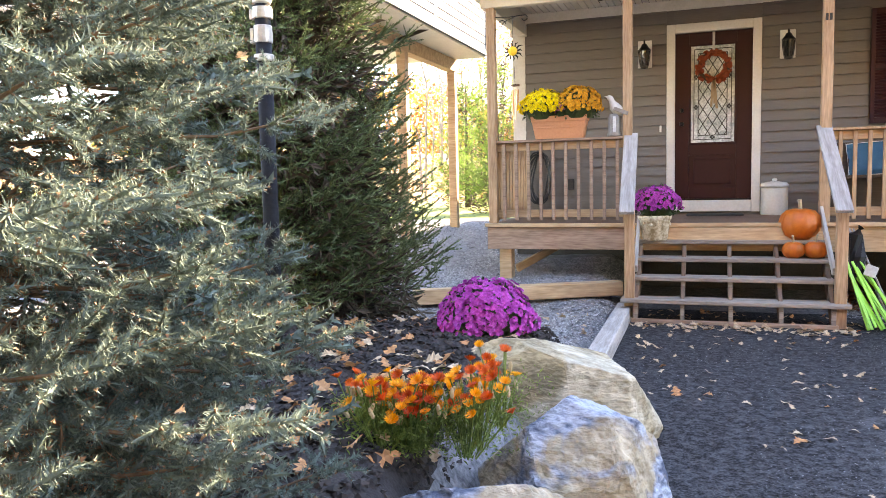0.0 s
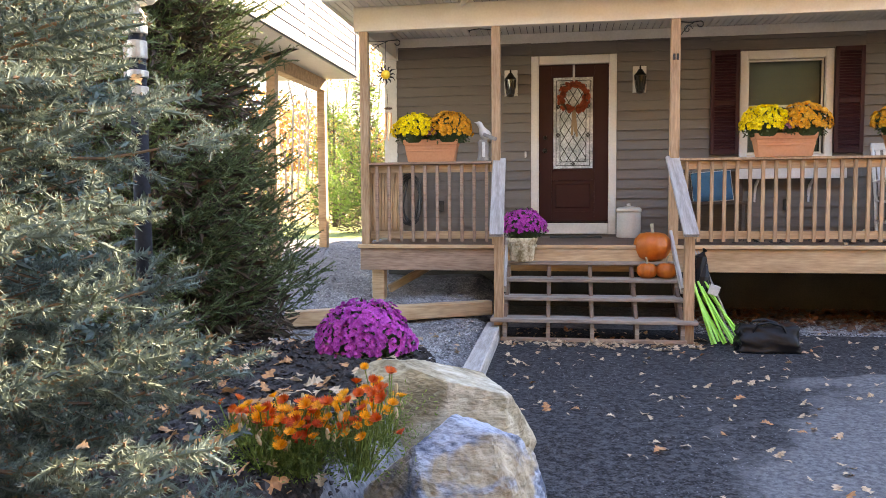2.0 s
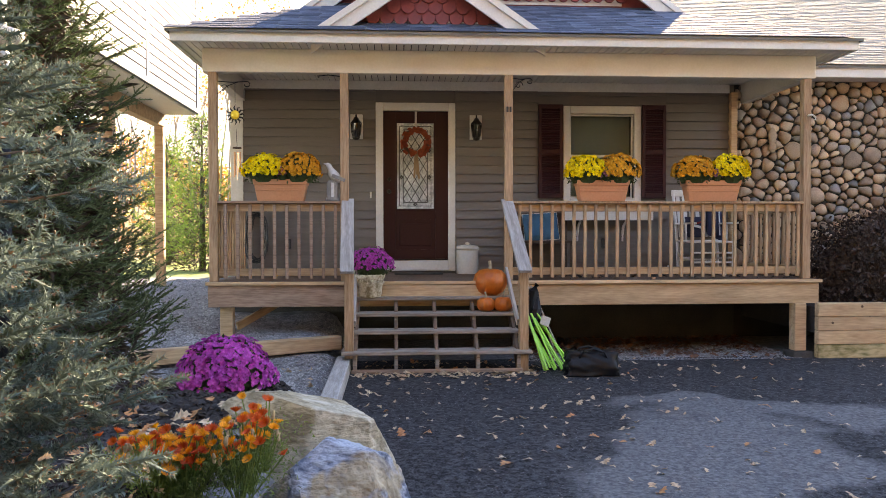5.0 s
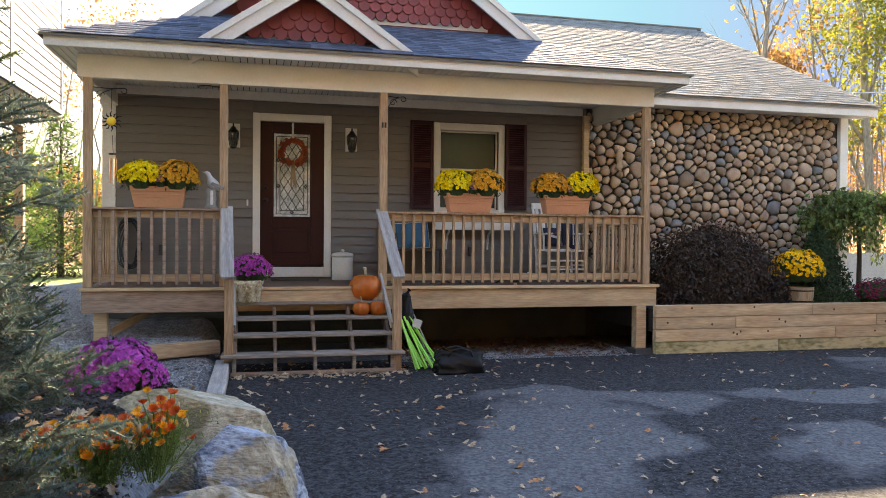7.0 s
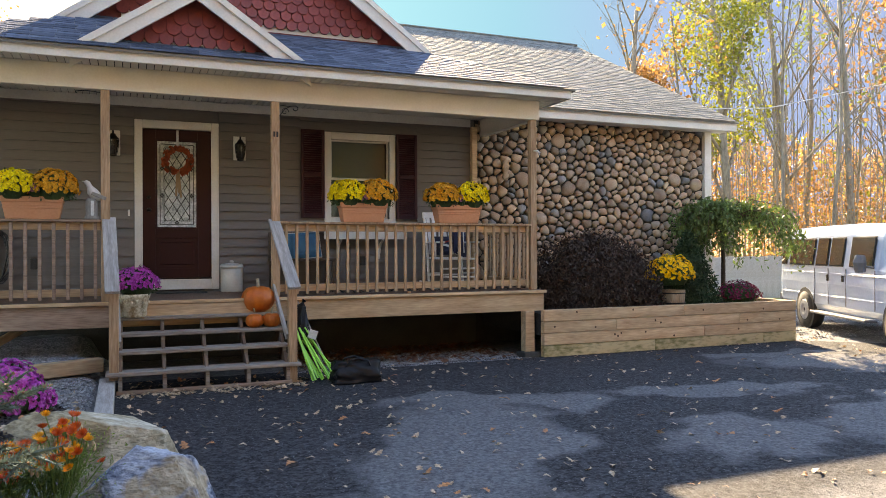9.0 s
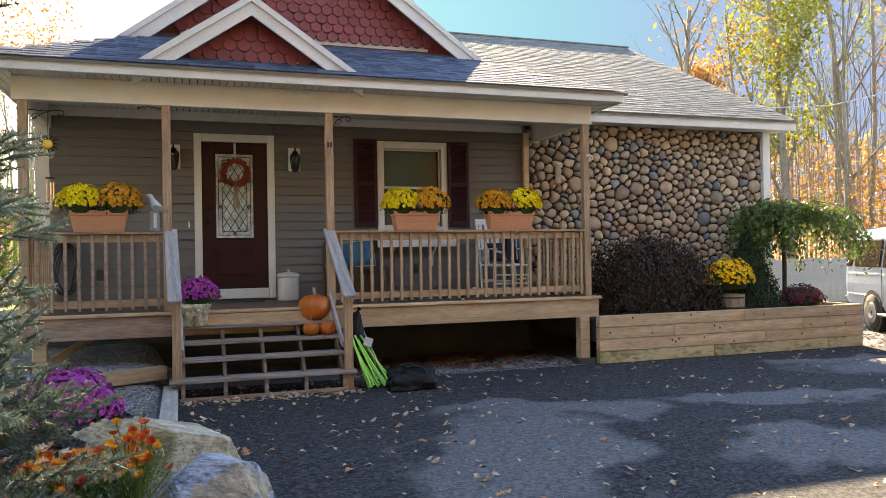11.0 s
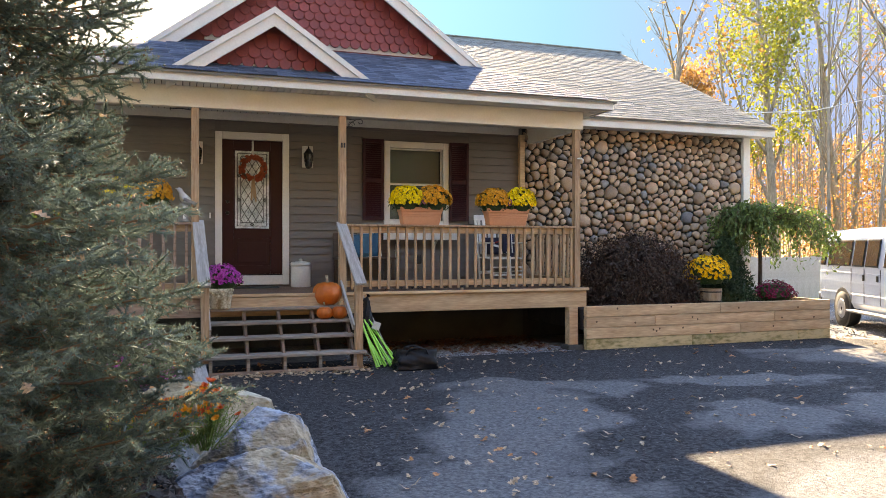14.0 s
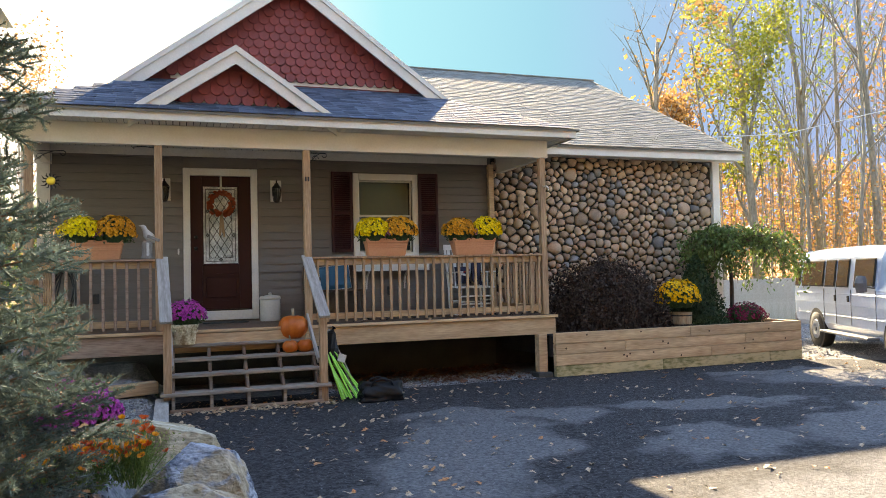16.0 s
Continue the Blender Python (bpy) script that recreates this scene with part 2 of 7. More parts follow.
GRAVEL = material("blue_grey_crushed_gravel", (0.065, 0.072, 0.085), (0.33, 0.34, 0.36), 1.2, 0.9, 0.9, 45, grime=0.1)
ASPHALT = material("worn_asphalt", (0.004, 0.004, 0.005), (0.070, 0.069, 0.074), 28, 0.9, 1.0, 80, grime=0.2, lo=0.42, hi=0.60, spec=0.25)
MULCH = material("black_shredded_mulch", (0.010, 0.008, 0.008), (0.045, 0.034, 0.032), 6, 0.95, 1.0, 60)


def ground_material():
    """Gravel near the houses, grass behind on the -x side, leaf litter under the woods."""
    m = material("ground_cover", (0.05, 0.053, 0.06), (0.26, 0.26, 0.265), 14, 0.95, 0.9, 45, grime=0.1)
    n, l = m.node_tree.nodes, m.node_tree.links
    b = n["Principled BSDF"]
    first = b.inputs["Base Color"].links[0].from_socket
    geo = n.new("ShaderNodeNewGeometry")
    sep = n.new("ShaderNodeSeparateXYZ")
    l.new(geo.outputs["Position"], sep.inputs[0])

    def blend(axis, lo, hi, a, dark, light):
        mr = n.new("ShaderNodeMapRange")
        mr.inputs["From Min"].default_value, mr.inputs["From Max"].default_value = lo, hi
        l.new(sep.outputs[axis], mr.inputs["Value"])
        nz = n.new("ShaderNodeTexNoise")
        nz.inputs["Scale"].default_value = 9.0
        l.new(geo.outputs["Position"], nz.inputs["Vector"])
        rp = n.new("ShaderNodeValToRGB")
        rp.color_ramp.elements[0].position, rp.color_ramp.elements[1].position = 0.35, 0.65
        rp.color_ramp.elements[0].color, rp.color_ramp.elements[1].color = (*dark, 1), (*light, 1)
        l.new(nz.outputs["Fac"], rp.inputs[0])
        mx = n.new("ShaderNodeMix")
        mx.data_type = "RGBA"
        l.new(mr.outputs[0], mx.inputs[0])
        l.new(a, mx.inputs[6])
        l.new(rp.outputs[0], mx.inputs[7])
        return mx.outputs[2]

    grass = blend("Y", 5.2, 6.0, first, (0.10, 0.13, 0.02), (0.22, 0.26, 0.05))
    litter = blend("Y", 13, 15, grass, (0.16, 0.08, 0.03), (0.38, 0.22, 0.09))
    l.new(litter, b.inputs["Base Color"])
    return m


xs = np.concatenate([[-900, -300, -120, -60, -35, -22, -15, -11, -8], np.arange(-6, 1.0, 0.14), [1.5, 2.5, 4, 6, 8, 10, 12, 15, 19, 24, 30, 38, 50, 70, 120, 300, 900]])
ys = np.concatenate([[-900, -300, -100, -50, -30, -22, -18, -15], np.arange(-13.4, 6, 0.15), [7, 8, 10, 12, 15, 18, 22, 27, 33, 40, 55, 75, 120, 300, 900]])
setting("ground", grid_sheet(xs, ys, height), ground_material(), "blue-grey crushed gravel ground with grass and leaf litter beyond", "ground", smooth=True)

# drive: a slab of asphalt, 12 mm proud, with the patchy pale wear of its own
# (middle x, y, half length, half width, turn) of the dry, pale stretches; the last paints brighter asphalt where
# sunlight falls
DRY_AND_SUNLIT = ((2.35, -5.75, 1.45, 0.85, 62), (3.30, -4.45, 1.10, 0.42, -18), (4.45, -6.35, 0.78, 0.62, 20), (5.75, -4.75, 1.30, 0.36, -12), (6.7, -6.4, 1.5, 0.8, 10), (9.2, -4.4, 2.3, 0.75, -28), (1.2, -8.1, 1.5, 0.9, 70), (8.5, -3.0, 1.2, 0.25, -5), (5.0, -8.9, 3.2, 1.3, 4))


def drive_material():
    m = ASPHALT
    n, l = m.node_tree.nodes, m.node_tree.links
    b = n["Principled BSDF"]
    first = b.inputs["Base Color"].links[0].from_socket
    geo = n.new("ShaderNodeTexCoord")

    def noise_at(scale, detail, vector):
        nz = n.new("ShaderNodeTexNoise")
        nz.inputs["Scale"].default_value, nz.inputs["Detail"].default_value = scale, detail
        l.new(vector, nz.inputs["Vector"])
        return nz

    wob = noise_at(1.6, 5, geo.outputs["Object"])
    shift = n.new("ShaderNodeVectorMath")
    shift.operation = "MULTIPLY_ADD"
    shift.inputs[1].default_value, shift.inputs[2].default_value = (1.7, 1.7, 0), (-0.85, -0.85, 0)
    l.new(wob.outputs["Color"], shift.inputs[0])
    place = n.new("ShaderNodeVectorMath")
    l.new(geo.outputs["Object"], place.inputs[0])
    l.new(shift.outputs[0], place.inputs[1])
    best = None
    for cx, cy, rx, ry, turn in DRY_AND_SUNLIT:
        mp = n.new("ShaderNodeMapping")
        mp.vector_type = "TEXTURE"
        mp.inputs["Location"].default_value, mp.inputs["Rotation"].default_value, mp.inputs["Scale"].default_value = (cx, cy, 0.012), (0, 0, radians(turn)), (rx, ry, 1)
        l.new(place.outputs[0], mp.inputs["Vector"])
        ln = n.new("ShaderNodeVectorMath")
        ln.operation = "LENGTH"
        l.new(mp.outputs[0], ln.inputs[0])
        if best is None:
            best = ln.outputs["Value"]
        else:
            mn = n.new("ShaderNodeMath")
            mn.operation = "MINIMUM"
            l.new(best, mn.inputs[0])
            l.new(ln.outputs["Value"], mn.inputs[1])
            best = mn.outputs[0]
    rp = n.new("ShaderNodeMapRange")
    rp.inputs["From Min"].default_value, rp.inputs["From Max"].default_value = 1.14, 0.86
    rp.inputs["To Min"].default_value, rp.inputs["To Max"].default_value = 0.0, 0.66
    l.new(best, rp.inputs["Value"])
    speck = noise_at(38.0, 6, geo.outputs["Object"])
    pale = n.new("ShaderNodeValToRGB")
    pale.color_ramp.elements[0].position, pale.color_ramp.elements[1].position = 0.34, 0.66
    pale.color_ramp.elements[0].color, pale.color_ramp.elements[1].color = (0.085, 0.085, 0.09, 1), (0.235, 0.232, 0.235, 1)
    l.new(speck.outputs["Fac"], pale.inputs[0])
    mx = n.new("ShaderNodeMix")
    mx.data_type = "RGBA"
    l.new(rp.outputs[0], mx.inputs[0])
    l.new(first, mx.inputs[6])
    l.new(pale.outputs[0], mx.inputs[7])
    l.new(mx.outputs[2], b.inputs["Base Color"])
    return m


drive_xy = [(-0.21, -1.78), (-0.20, -5.0), (0.1, -6.0), (0.3, -7.4), (0.2, -9.0), (-0.6, -11.4), (-3.5, -13.4), (-9.0, -15.0), (-9.0, -30), (24, -30), (24, -11.0), (14.0, -5.4), (10.7, -2.8), (9.85, -1.98), (5.2, -1.90), (4.9, -1.72), (3.6, -1.80), (2.4, -1.74), (1.2, -1.80)]
drive = setting("driveway", merge(([(x, y, 0.012) for x, y in drive_xy] + [(x, y, -0.05) for x, y in drive_xy],
    [tuple(range(len(drive_xy) - 1, -1, -1))] + [(i, (i + 1) % len(drive_xy), (i + 1) % len(drive_xy) + len(drive_xy), i + len(drive_xy)) for i in range(len(drive_xy))])),
    drive_material(), "dark worn asphalt driveway with pale dry patches and one painted sunlit patch", "driveway")

# mulch bed
bx, by = np.arange(-4.6, -0.28, 0.09), np.arange(-10.2, -4.6, 0.09)
def bed_height(x, y):
    edge = smooth01(-0.25, -0.75, x + 0.15 * np.sin(y * 1.7)) * smooth01(-4.55, -5.0, y + 0.2 * np.sin(x * 2))
    bumps = 0.012 * np.sin(x * 31 + 3 * np.sin(y * 17)) * np.sin(y * 37 + 2 * np.sin(x * 23))
    return height(x, y) - 0.05 + 0.075 * edge + bumps
setting("mulch_bed", grid_sheet(bx, by, bed_height), MULCH, "dark shredded mulch bed strewn with oak leaves", "mulch bed")

# ---- the house ----
DECK, WALL_TOP = 0.925, 3.50
house = thing("house", (4, 0, 0), "single-storey cottage with taupe siding, stone wing and front porch", "house")
# front wall of the porch, with door and window openings
for lo, hi in (((-1.95, 0.012, 0.3), (0.085, 0.16, 3.6)), ((1.015, 0.012, 0.3), (2.69, 0.16, 3.6)), ((3.62, 0.012, 0.3), (5.05, 0.16, 3.6)),
               ((0.085, 0.012, 0.3), (1.015, 0.16, 0.955)), ((0.085, 0.012, 3.165), (1.015, 0.16, 3.6)),
               ((2.69, 0.012, 0.3), (3.62, 0.16, 1.95)), ((2.69, 0.012, 3.145), (3.62, 0.16, 3.6))):
    bar("wall", house, SIDING, lo, hi, 0)
bar("wall", house, SIDING, (-1.95, 0.16, 0.2), (-1.80, 9.9, 3.55), 0, "taupe side wall")
bar("wall", house, SIDING, (-1.80, 9.75, 0.2), (9.8, 9.9, 3.7), 0, "taupe rear wall")
bar("wall", house, SIDING, (9.65, 0.16, 0.2), (9.8, 9.75, 3.7), 0, "taupe side wall")
bar("wall", house, MORTAR, (5.05, 0.012, 0.0), (9.65, 0.16, 3.66), 0, "mortared backing of the stone wing")
bar("foundation", house, BLOCK, (-1.93, -0.02, 0.0), (5.05, 0.14, 0.80), 0.003, "concrete foundation, darkened for the shade under the porch")
bar("room_floor", house, DARK, (-1.80, 0.16, 0.80), (9.65, 9.75, 0.90), 0)
bar("room_ceiling", house, DARK, (-1.80, 0.16, 3.40), (9.65, 9.75, 3.50), 0)
bar("room_wall", house, DARK, (-1.80, 3.2, 0.90), (9.65, 3.3, 3.40), 0)
# corner boards
bar("corner_board", house, WHITE, (-1.965, -0.022, 0.55), (-1.795, 0.10, 3.40), 0.004, "white corner board")
bar("corner_cap", house, WHITE, (-1.99, -0.04, 3.28), (-1.77, 0.0, 3.44), 0.004, "white corner cap")
bar("corner_board", house, WHITE, (9.655, -0.07, 0.4), (9.81, 0.16, 3.62), 0.004, "white corner board")
bar("corner_post", house, LUMBER, (4.965, -0.10, 0.95), (5.055, -0.005, 3.44), 0.004, "bare wooden corner post")
bar("frieze_board", house, WHITE, (-1.95, -0.03, 3.44), (4.97, 0.0, 3.562), 0.004, "white frieze board under the porch ceiling")
# porch ceiling and eaves
ceiling_v, ceiling_f = [], []
for i in range(92):
    x0 = -2.12 + i * 0.083
    for y0, y1, z in ((-2.07, -0.0, 3.565),):
        n0 = len(ceiling_v)
        ceiling_v += [(x0 + 0.003, y0, z), (x0 + 0.074, y0, z), (x0 + 0.074, y1, z), (x0 + 0.003, y1, z), (x0 + 0.003, y0, z + 0.02), (x0 + 0.074, y0, z + 0.02), (x0 + 0.074, y1, z + 0.02), (x0 + 0.003, y1, z + 0.02)]
        ceiling_f += [(n0, n0 + 3, n0 + 2, n0 + 1), (n0, n0 + 1, n0 + 5, n0 + 4), (n0 + 1, n0 + 2, n0 + 6, n0 + 5), (n0 + 2, n0 + 3, n0 + 7, n0 + 6), (n0 + 3, n0, n0 + 4, n0 + 7)]
setting("ceiling", (ceiling_v, ceiling_f), WHITE, "white beaded porch ceiling and soffit", "ceiling")
bar("ceiling_backing", house, DARK, (-2.12, -2.07, 3.588), (5.5, -0.0, 3.605), 0)
bar("beam", house, CREAM, (-1.90, -1.755, 3.298), (5.24, -1.645, 3.562), 0.004, "cream porch beam")
bar("beam", house, CREAM, (5.13, -1.643, 3.298), (5.24, -0.01, 3.562), 0.004, "cream end beam")
bar("beam", house, CREAM, (-1.90, -1.643, 3.298), (-1.79, -0.045, 3.562), 0.004, "cream end beam")
bar("fascia", house, WHITE, (-2.16, -2.115, 3.548), (5.54, -2.072, 3.66), 0.004, "white fascia board")
bar("fascia", house, WHITE, (5.502, -2.068, 3.548), (5.54, -0.4, 3.66), 0.004, "white fascia board")
bar("fascia", house, WHITE, (-2.16, -2.068, 3.548), (-2.122, 0.3, 3.66), 0.004, "white fascia board")
bar("fascia", house, WHITE, (5.54, -0.42, 3.60), (10.08, -0.38, 3.77), 0.004, "white fascia board of the stone wing")
bar("soffit", house, WHITE, (5.54, -0.378, 3.62), (10.06, 0.0, 3.645), 0.003, "white soffit")


def slab(a, b, c, d, thick=0.03):
    """A roof deck: four corners pushed down by thick."""
    q = [Vector(p) for p in (a, b, c, d)]
    lowered = [p - Vector((0, 0, thick)) for p in q]
    return [tuple(p) for p in q + lowered], [(0, 1, 2, 3), (7, 6, 5, 4), (0, 4, 5, 1), (1, 5, 6, 2), (2, 6, 7, 3), (3, 7, 4, 0)]


GABLE_X, GABLE_Z, SLOPE = 1.60, 6.25, 0.735
porch_roof = part("porch_roof", merge(slab((-2.2, -2.15, 3.675), (5.58, -2.15, 3.675), (3.9, -0.25, 4.53), (-0.5, -0.25, 4.53)),
                                      slab((5.58, -2.15, 3.675), (5.58, 0.4, 3.675), (3.9, 0.4, 4.53), (3.9, -0.25, 4.53)),
                                      slab((-2.2, 0.4, 3.675), (-2.2, -2.15, 3.675), (-0.5, -0.25, 4.53), (-0.5, 0.4, 4.53))), ROOF, house, "blue-grey shingled hipped porch roof")
main_roof = part("main_roof", merge(slab((3.2, -0.46, 3.76), (10.1, -0.46, 3.76), (10.1, 4.95, 6.50), (3.2, 4.95, 6.50)),
                                    slab((10.1, 10.3, 3.76), (3.0, 10.3, 3.76), (3.0, 4.95, 6.50), (10.1, 4.95, 6.50)),
                                    slab((-2.05, -0.50, GABLE_Z - SLOPE * 3.65), (GABLE_X, -0.50, GABLE_Z), (GABLE_X, 5.0, GABLE_Z), (-2.05, 5.0, GABLE_Z - SLOPE * 3.65)),
                                    slab((GABLE_X, -0.50, GABLE_Z), (5.25, -0.50, GABLE_Z - SLOPE * 3.65), (5.25, 5.0, GABLE_Z - SLOPE * 3.65), (GABLE_X, 5.0, GABLE_Z))), ROOF, house, "grey asphalt-shingled main roof")
part("gable_end", ([(10.05, 4.95, 6.45), (10.05, -0.3, 3.75), (10.05, 10.2, 3.75), (9.7, 4.95, 6.45), (9.7, -0.3, 3.75), (9.7, 10.2, 3.75)],
                   [(0, 1, 2), (5, 4, 3), (0, 3, 4, 1), (1, 4, 5, 2), (2, 5, 3, 0)]), WHITE, house, "white gable end of the wing")
bar("ridge_cap", house, ROOF, (3.6, 4.85, 6.475), (10.1, 5.05, 6.515), 0.01)


def gable(name, cx, apex, slope, half, y_wall, y_front, board, base_z, label):
    """A gable front: backing wall, two rake boards with a raised outer strip, soffit returns."""
    g = part(name, prism([(cx - half, apex - slope * half), (cx, apex), (cx + half, apex - slope * half)], y_wall, y_wall + 0.12), SCALE_RED, house, label)
    drop = board * math.sqrt(1 + slope * slope)
    for s in (-1, 1):
        outer = [(cx, apex), (cx + s * half, apex - slope * half), (cx + s * half, apex - slope * half - drop), (cx, apex - drop)]
        part("rake_board", prism(outer, y_front, y_front + 0.035), WHITE, g, "white rake board")
        d2 = 0.055 * math.sqrt(1 + slope * slope)
        strip = [(cx, apex + 0.018), (cx + s * (half + 0.03), apex - slope * (half + 0.03) + 0.018), (cx + s * (half + 0.03), apex - slope * (half + 0.03) - d2), (cx, apex - d2)]
        part("rake_moulding", prism(strip, y_front - 0.028, y_front - 0.002), WHITE, g)
        inner = [(cx, apex - drop * 0.25), (cx + s * half, apex - slope * half - drop * 0.25), (cx + s * half, apex - slope * half - drop * 0.38), (cx, apex - drop * 0.38)]
        part("rake_soffit", prism(inner, y_front + 0.037, y_wall - 0.002), WHITE, g)
    return g


big_gable = gable("big_gable", GABLE_X, GABLE_Z - 0.01, SLOPE, 3.35, -0.22, -0.52, 0.20, 4.45, "red scalloped gable above the porch roof")
small_gable = gable("small_gable", 0.65, 4.585, 0.68, 1.31, -1.72, -1.97, 0.185, 3.78, "small red scalloped gable over the steps")
part("small_gable_roof", merge(slab((0.65, -1.96, 4.597), (-0.71, -1.96, 3.668), (-0.71, -0.3, 3.668), (0.65, -0.3, 4.597), 0.02), slab((0.65, -1.96, 4.597), (0.65, -0.3, 4.597), (2.01, -0.3, 3.668), (2.01, -1.96, 3.668), 0.02)), ROOF, house, "small shingled gable roof")

# ---- porch deck, posts, steps ----
porch = thing("porch", (1.7, -0.9, 0.0), "raised wooden porch with cedar posts and a plank deck", "porch")
for i in range(13):
    y1 = -0.03 - i * 0.1385
    bar("deck_board", porch, DECK_WOOD, (-1.84, y1 - 0.1335, DECK - 0.035), (5.26, y1, DECK), 0.004)
bar("edge_board", porch, LUMBER, (-1.86, -1.865, DECK - 0.038), (5.28, -1.832, DECK + 0.002), 0.004, "pale nosing board on the deck edge")
bar("rim_board", porch, AGED_SHADED, (-1.84, -1.826, 0.64), (-0.24, -1.788, DECK - 0.042), 0.004, "aged reddish rim board")
bar("rim_board", porch, LUMBER, (-0.238, -1.826, 0.64), (5.255, -1.788, DECK - 0.042), 0.004, "wide pale rim board")
bar("rim_board", porch, LUMBER, (-1.84, -1.785, 0.64), (-1.802, -0.04, DECK - 0.042), 0.004, "wide pale rim board")
bar("rim_board", porch, LUMBER, (5.217, -1.785, 0.64), (5.255, -0.04, DECK - 0.042), 0.004, "wide pale rim board")
for x in (-1.795, -0.315, 1.58, 5.15):
    bar("post", porch, CEDAR, (x - 0.047, -1.747, DECK), (x + 0.047, -1.653, 3.297), 0.005)
bar("support_post", porch, LUMBER, (-1.72, -1.77, 0.25), (-1.58, -1.63, 0.64), 0.006)
bar("support_post", porch, LUMBER, (4.95, -1.86, 0.08), (5.09, -1.72, 0.64), 0.006)
bar("footing", porch, BLOCK, (4.90, -1.93, 0.0), (5.14, -1.68, 0.085), 0.01, "concrete footing")
beam_between("brace", porch, LUMBER, (-1.56, -1.60, 0.40), (-1.1, -1.0, 0.66), 0.04, 0.09)
for y in (-1.2, -0.6):
    bar("joist", porch, LUMBER, (-1.78, y - 0.02, 0.68), (5.2, y + 0.02, DECK - 0.04), 0)

steps = thing("porch_steps", (0.65, -2.2, 0), "open wooden porch steps with grey worn treads", "steps")
TREADS = [(0.757, -1.95), (0.597, -2.17), (0.430, -2.38), (0.240, -2.60)]
for z, y in TREADS:
    wide = 0.10 if z < 0.3 else 0.0
    bar("tread", steps, TREAD_WOOD, (-0.20 - wide, y - 0.02, z - 0.038), (1.60 + wide, y + 0.245, z), 0.006, "grey weathered tread")
for x in (-0.16, 0.27, 0.70, 1.13, 1.56):
    for k, (z, y) in enumerate(TREADS):
        bar("stringer_block", steps, TREAD_WOOD, (x - 0.02, y + 0.012, max(0.03, z - 0.21)), (x + 0.02, y + 0.05, z - 0.04), 0.003)
    beam_between("stringer", steps, DECK_WOOD, (x, -2.54, 0.10), (x, -1.84, 0.66), 0.036, 0.17)
bar("bottom_rail", steps, AGED_SHADED, (-0.20, -2.60, 0.012), (1.60, -2.56, 0.05), 0.004)
bar("riser", steps, LUMBER, (-0.26, -1.874, 0.752), (1.55, -1.868, DECK - 0.045), 0)
for x in (-0.22, 1.62):
    bar("newel_post", steps, CEDAR, (x - 0.047, -2.56, 0.16 if x < 0 else 0.012), (x + 0.047, -2.466, 1.10), 0.005)
    beam_between("handrail", steps, GREY_WOOD, (x - 0.01, -2.70, 1.07), (x - 0.06, -1.70, 1.86), 0.14, 0.036, label="grey weathered handrail board")
    beam_between("side_rail", steps, GREY_WOOD, (x + (0.055 if x < 0 else -0.055), -2.50, 0.52), (x + (0.03 if x < 0 else -0.075), -1.75, 1.05), 0.03, 0.085)


def railing(name, x0, x1, n, label, wood=CEDAR):
    r = thing(name, ((x0 + x1) / 2, -1.7, DECK), label, "railing", "porch railings")
    bar("cap_rail", r, wood, (x0, -1.765, 1.815), (x1, -1.635, 1.842), 0.004)
    bar("top_rail", r, LUMBER, (x0, -1.705, 1.725), (x1, -1.668, 1.813), 0.004)
    bar("bottom_rail", r, LUMBER, (x0, -1.705, 0.985), (x1, -1.668, 1.07), 0.004)
    for i in range(n):
        x = x0 + (x1 - x0) * (i + 0.6) / n
        bar("baluster", r, wood, (x - 0.017, -1.742, 0.955), (x + 0.017, -1.708, 1.812), 0.003)
    return r


# redder, darker wood imitates the shade on this railing
railing("porch_railing", -1.745, -0.365, 10, "cedar porch railing beside the steps on the hose side, reddened for shade", AGED_SHADED)
long_rail = railing("porch_railing", 1.63, 5.10, 27, "long cedar porch railing carrying two flower boxes")
bar("rail_foot", long_rail, CEDAR, (3.28, -1.742, DECK), (3.32, -1.708, 0.952), 0.003)


def side_railing(x, n, label):
    r = thing("porch_railing", (x, -0.85, DECK), label, "railing", "porch railings")
    bar("cap_rail", r, CEDAR, (x - 0.065, -1.63, 1.815), (x + 0.065, -0.11, 1.842), 0.004)
    bar("bottom_rail", r, LUMBER, (x - 0.02, -1.63, 0.985), (x + 0.02, -0.11, 1.07), 0.004)
    bar("top_rail", r, LUMBER, (x - 0.02, -1.63, 1.725), (x + 0.02, -0.11, 1.813), 0.004)
    for i in range(n):
        y = -1.60 + 1.45 * i / (n - 1)
        bar("baluster", r, CEDAR, (x + 0.022, y - 0.017, 0.955), (x + 0.056, y + 0.017, 1.812), 0.003)


side_railing(-1.80, 11, "cedar side railing of the porch above the gravel")
side_railing(5.15, 13, "cedar side railing of the porch beside the planter")

# raised planter and timbers
planter = thing("raised_planter", (7.4, -1.9, 0), "long raised planter of stacked pine timbers", "planter")
DAMP = material("damp_green_stained_pine", (0.17, 0.15, 0.055), (0.50, 0.385, 0.215), 1.6, 0.85, 0.3, 12, vary=0.06, stretch=(0.8, 5, 2.5), lo=0.40, hi=0.56)
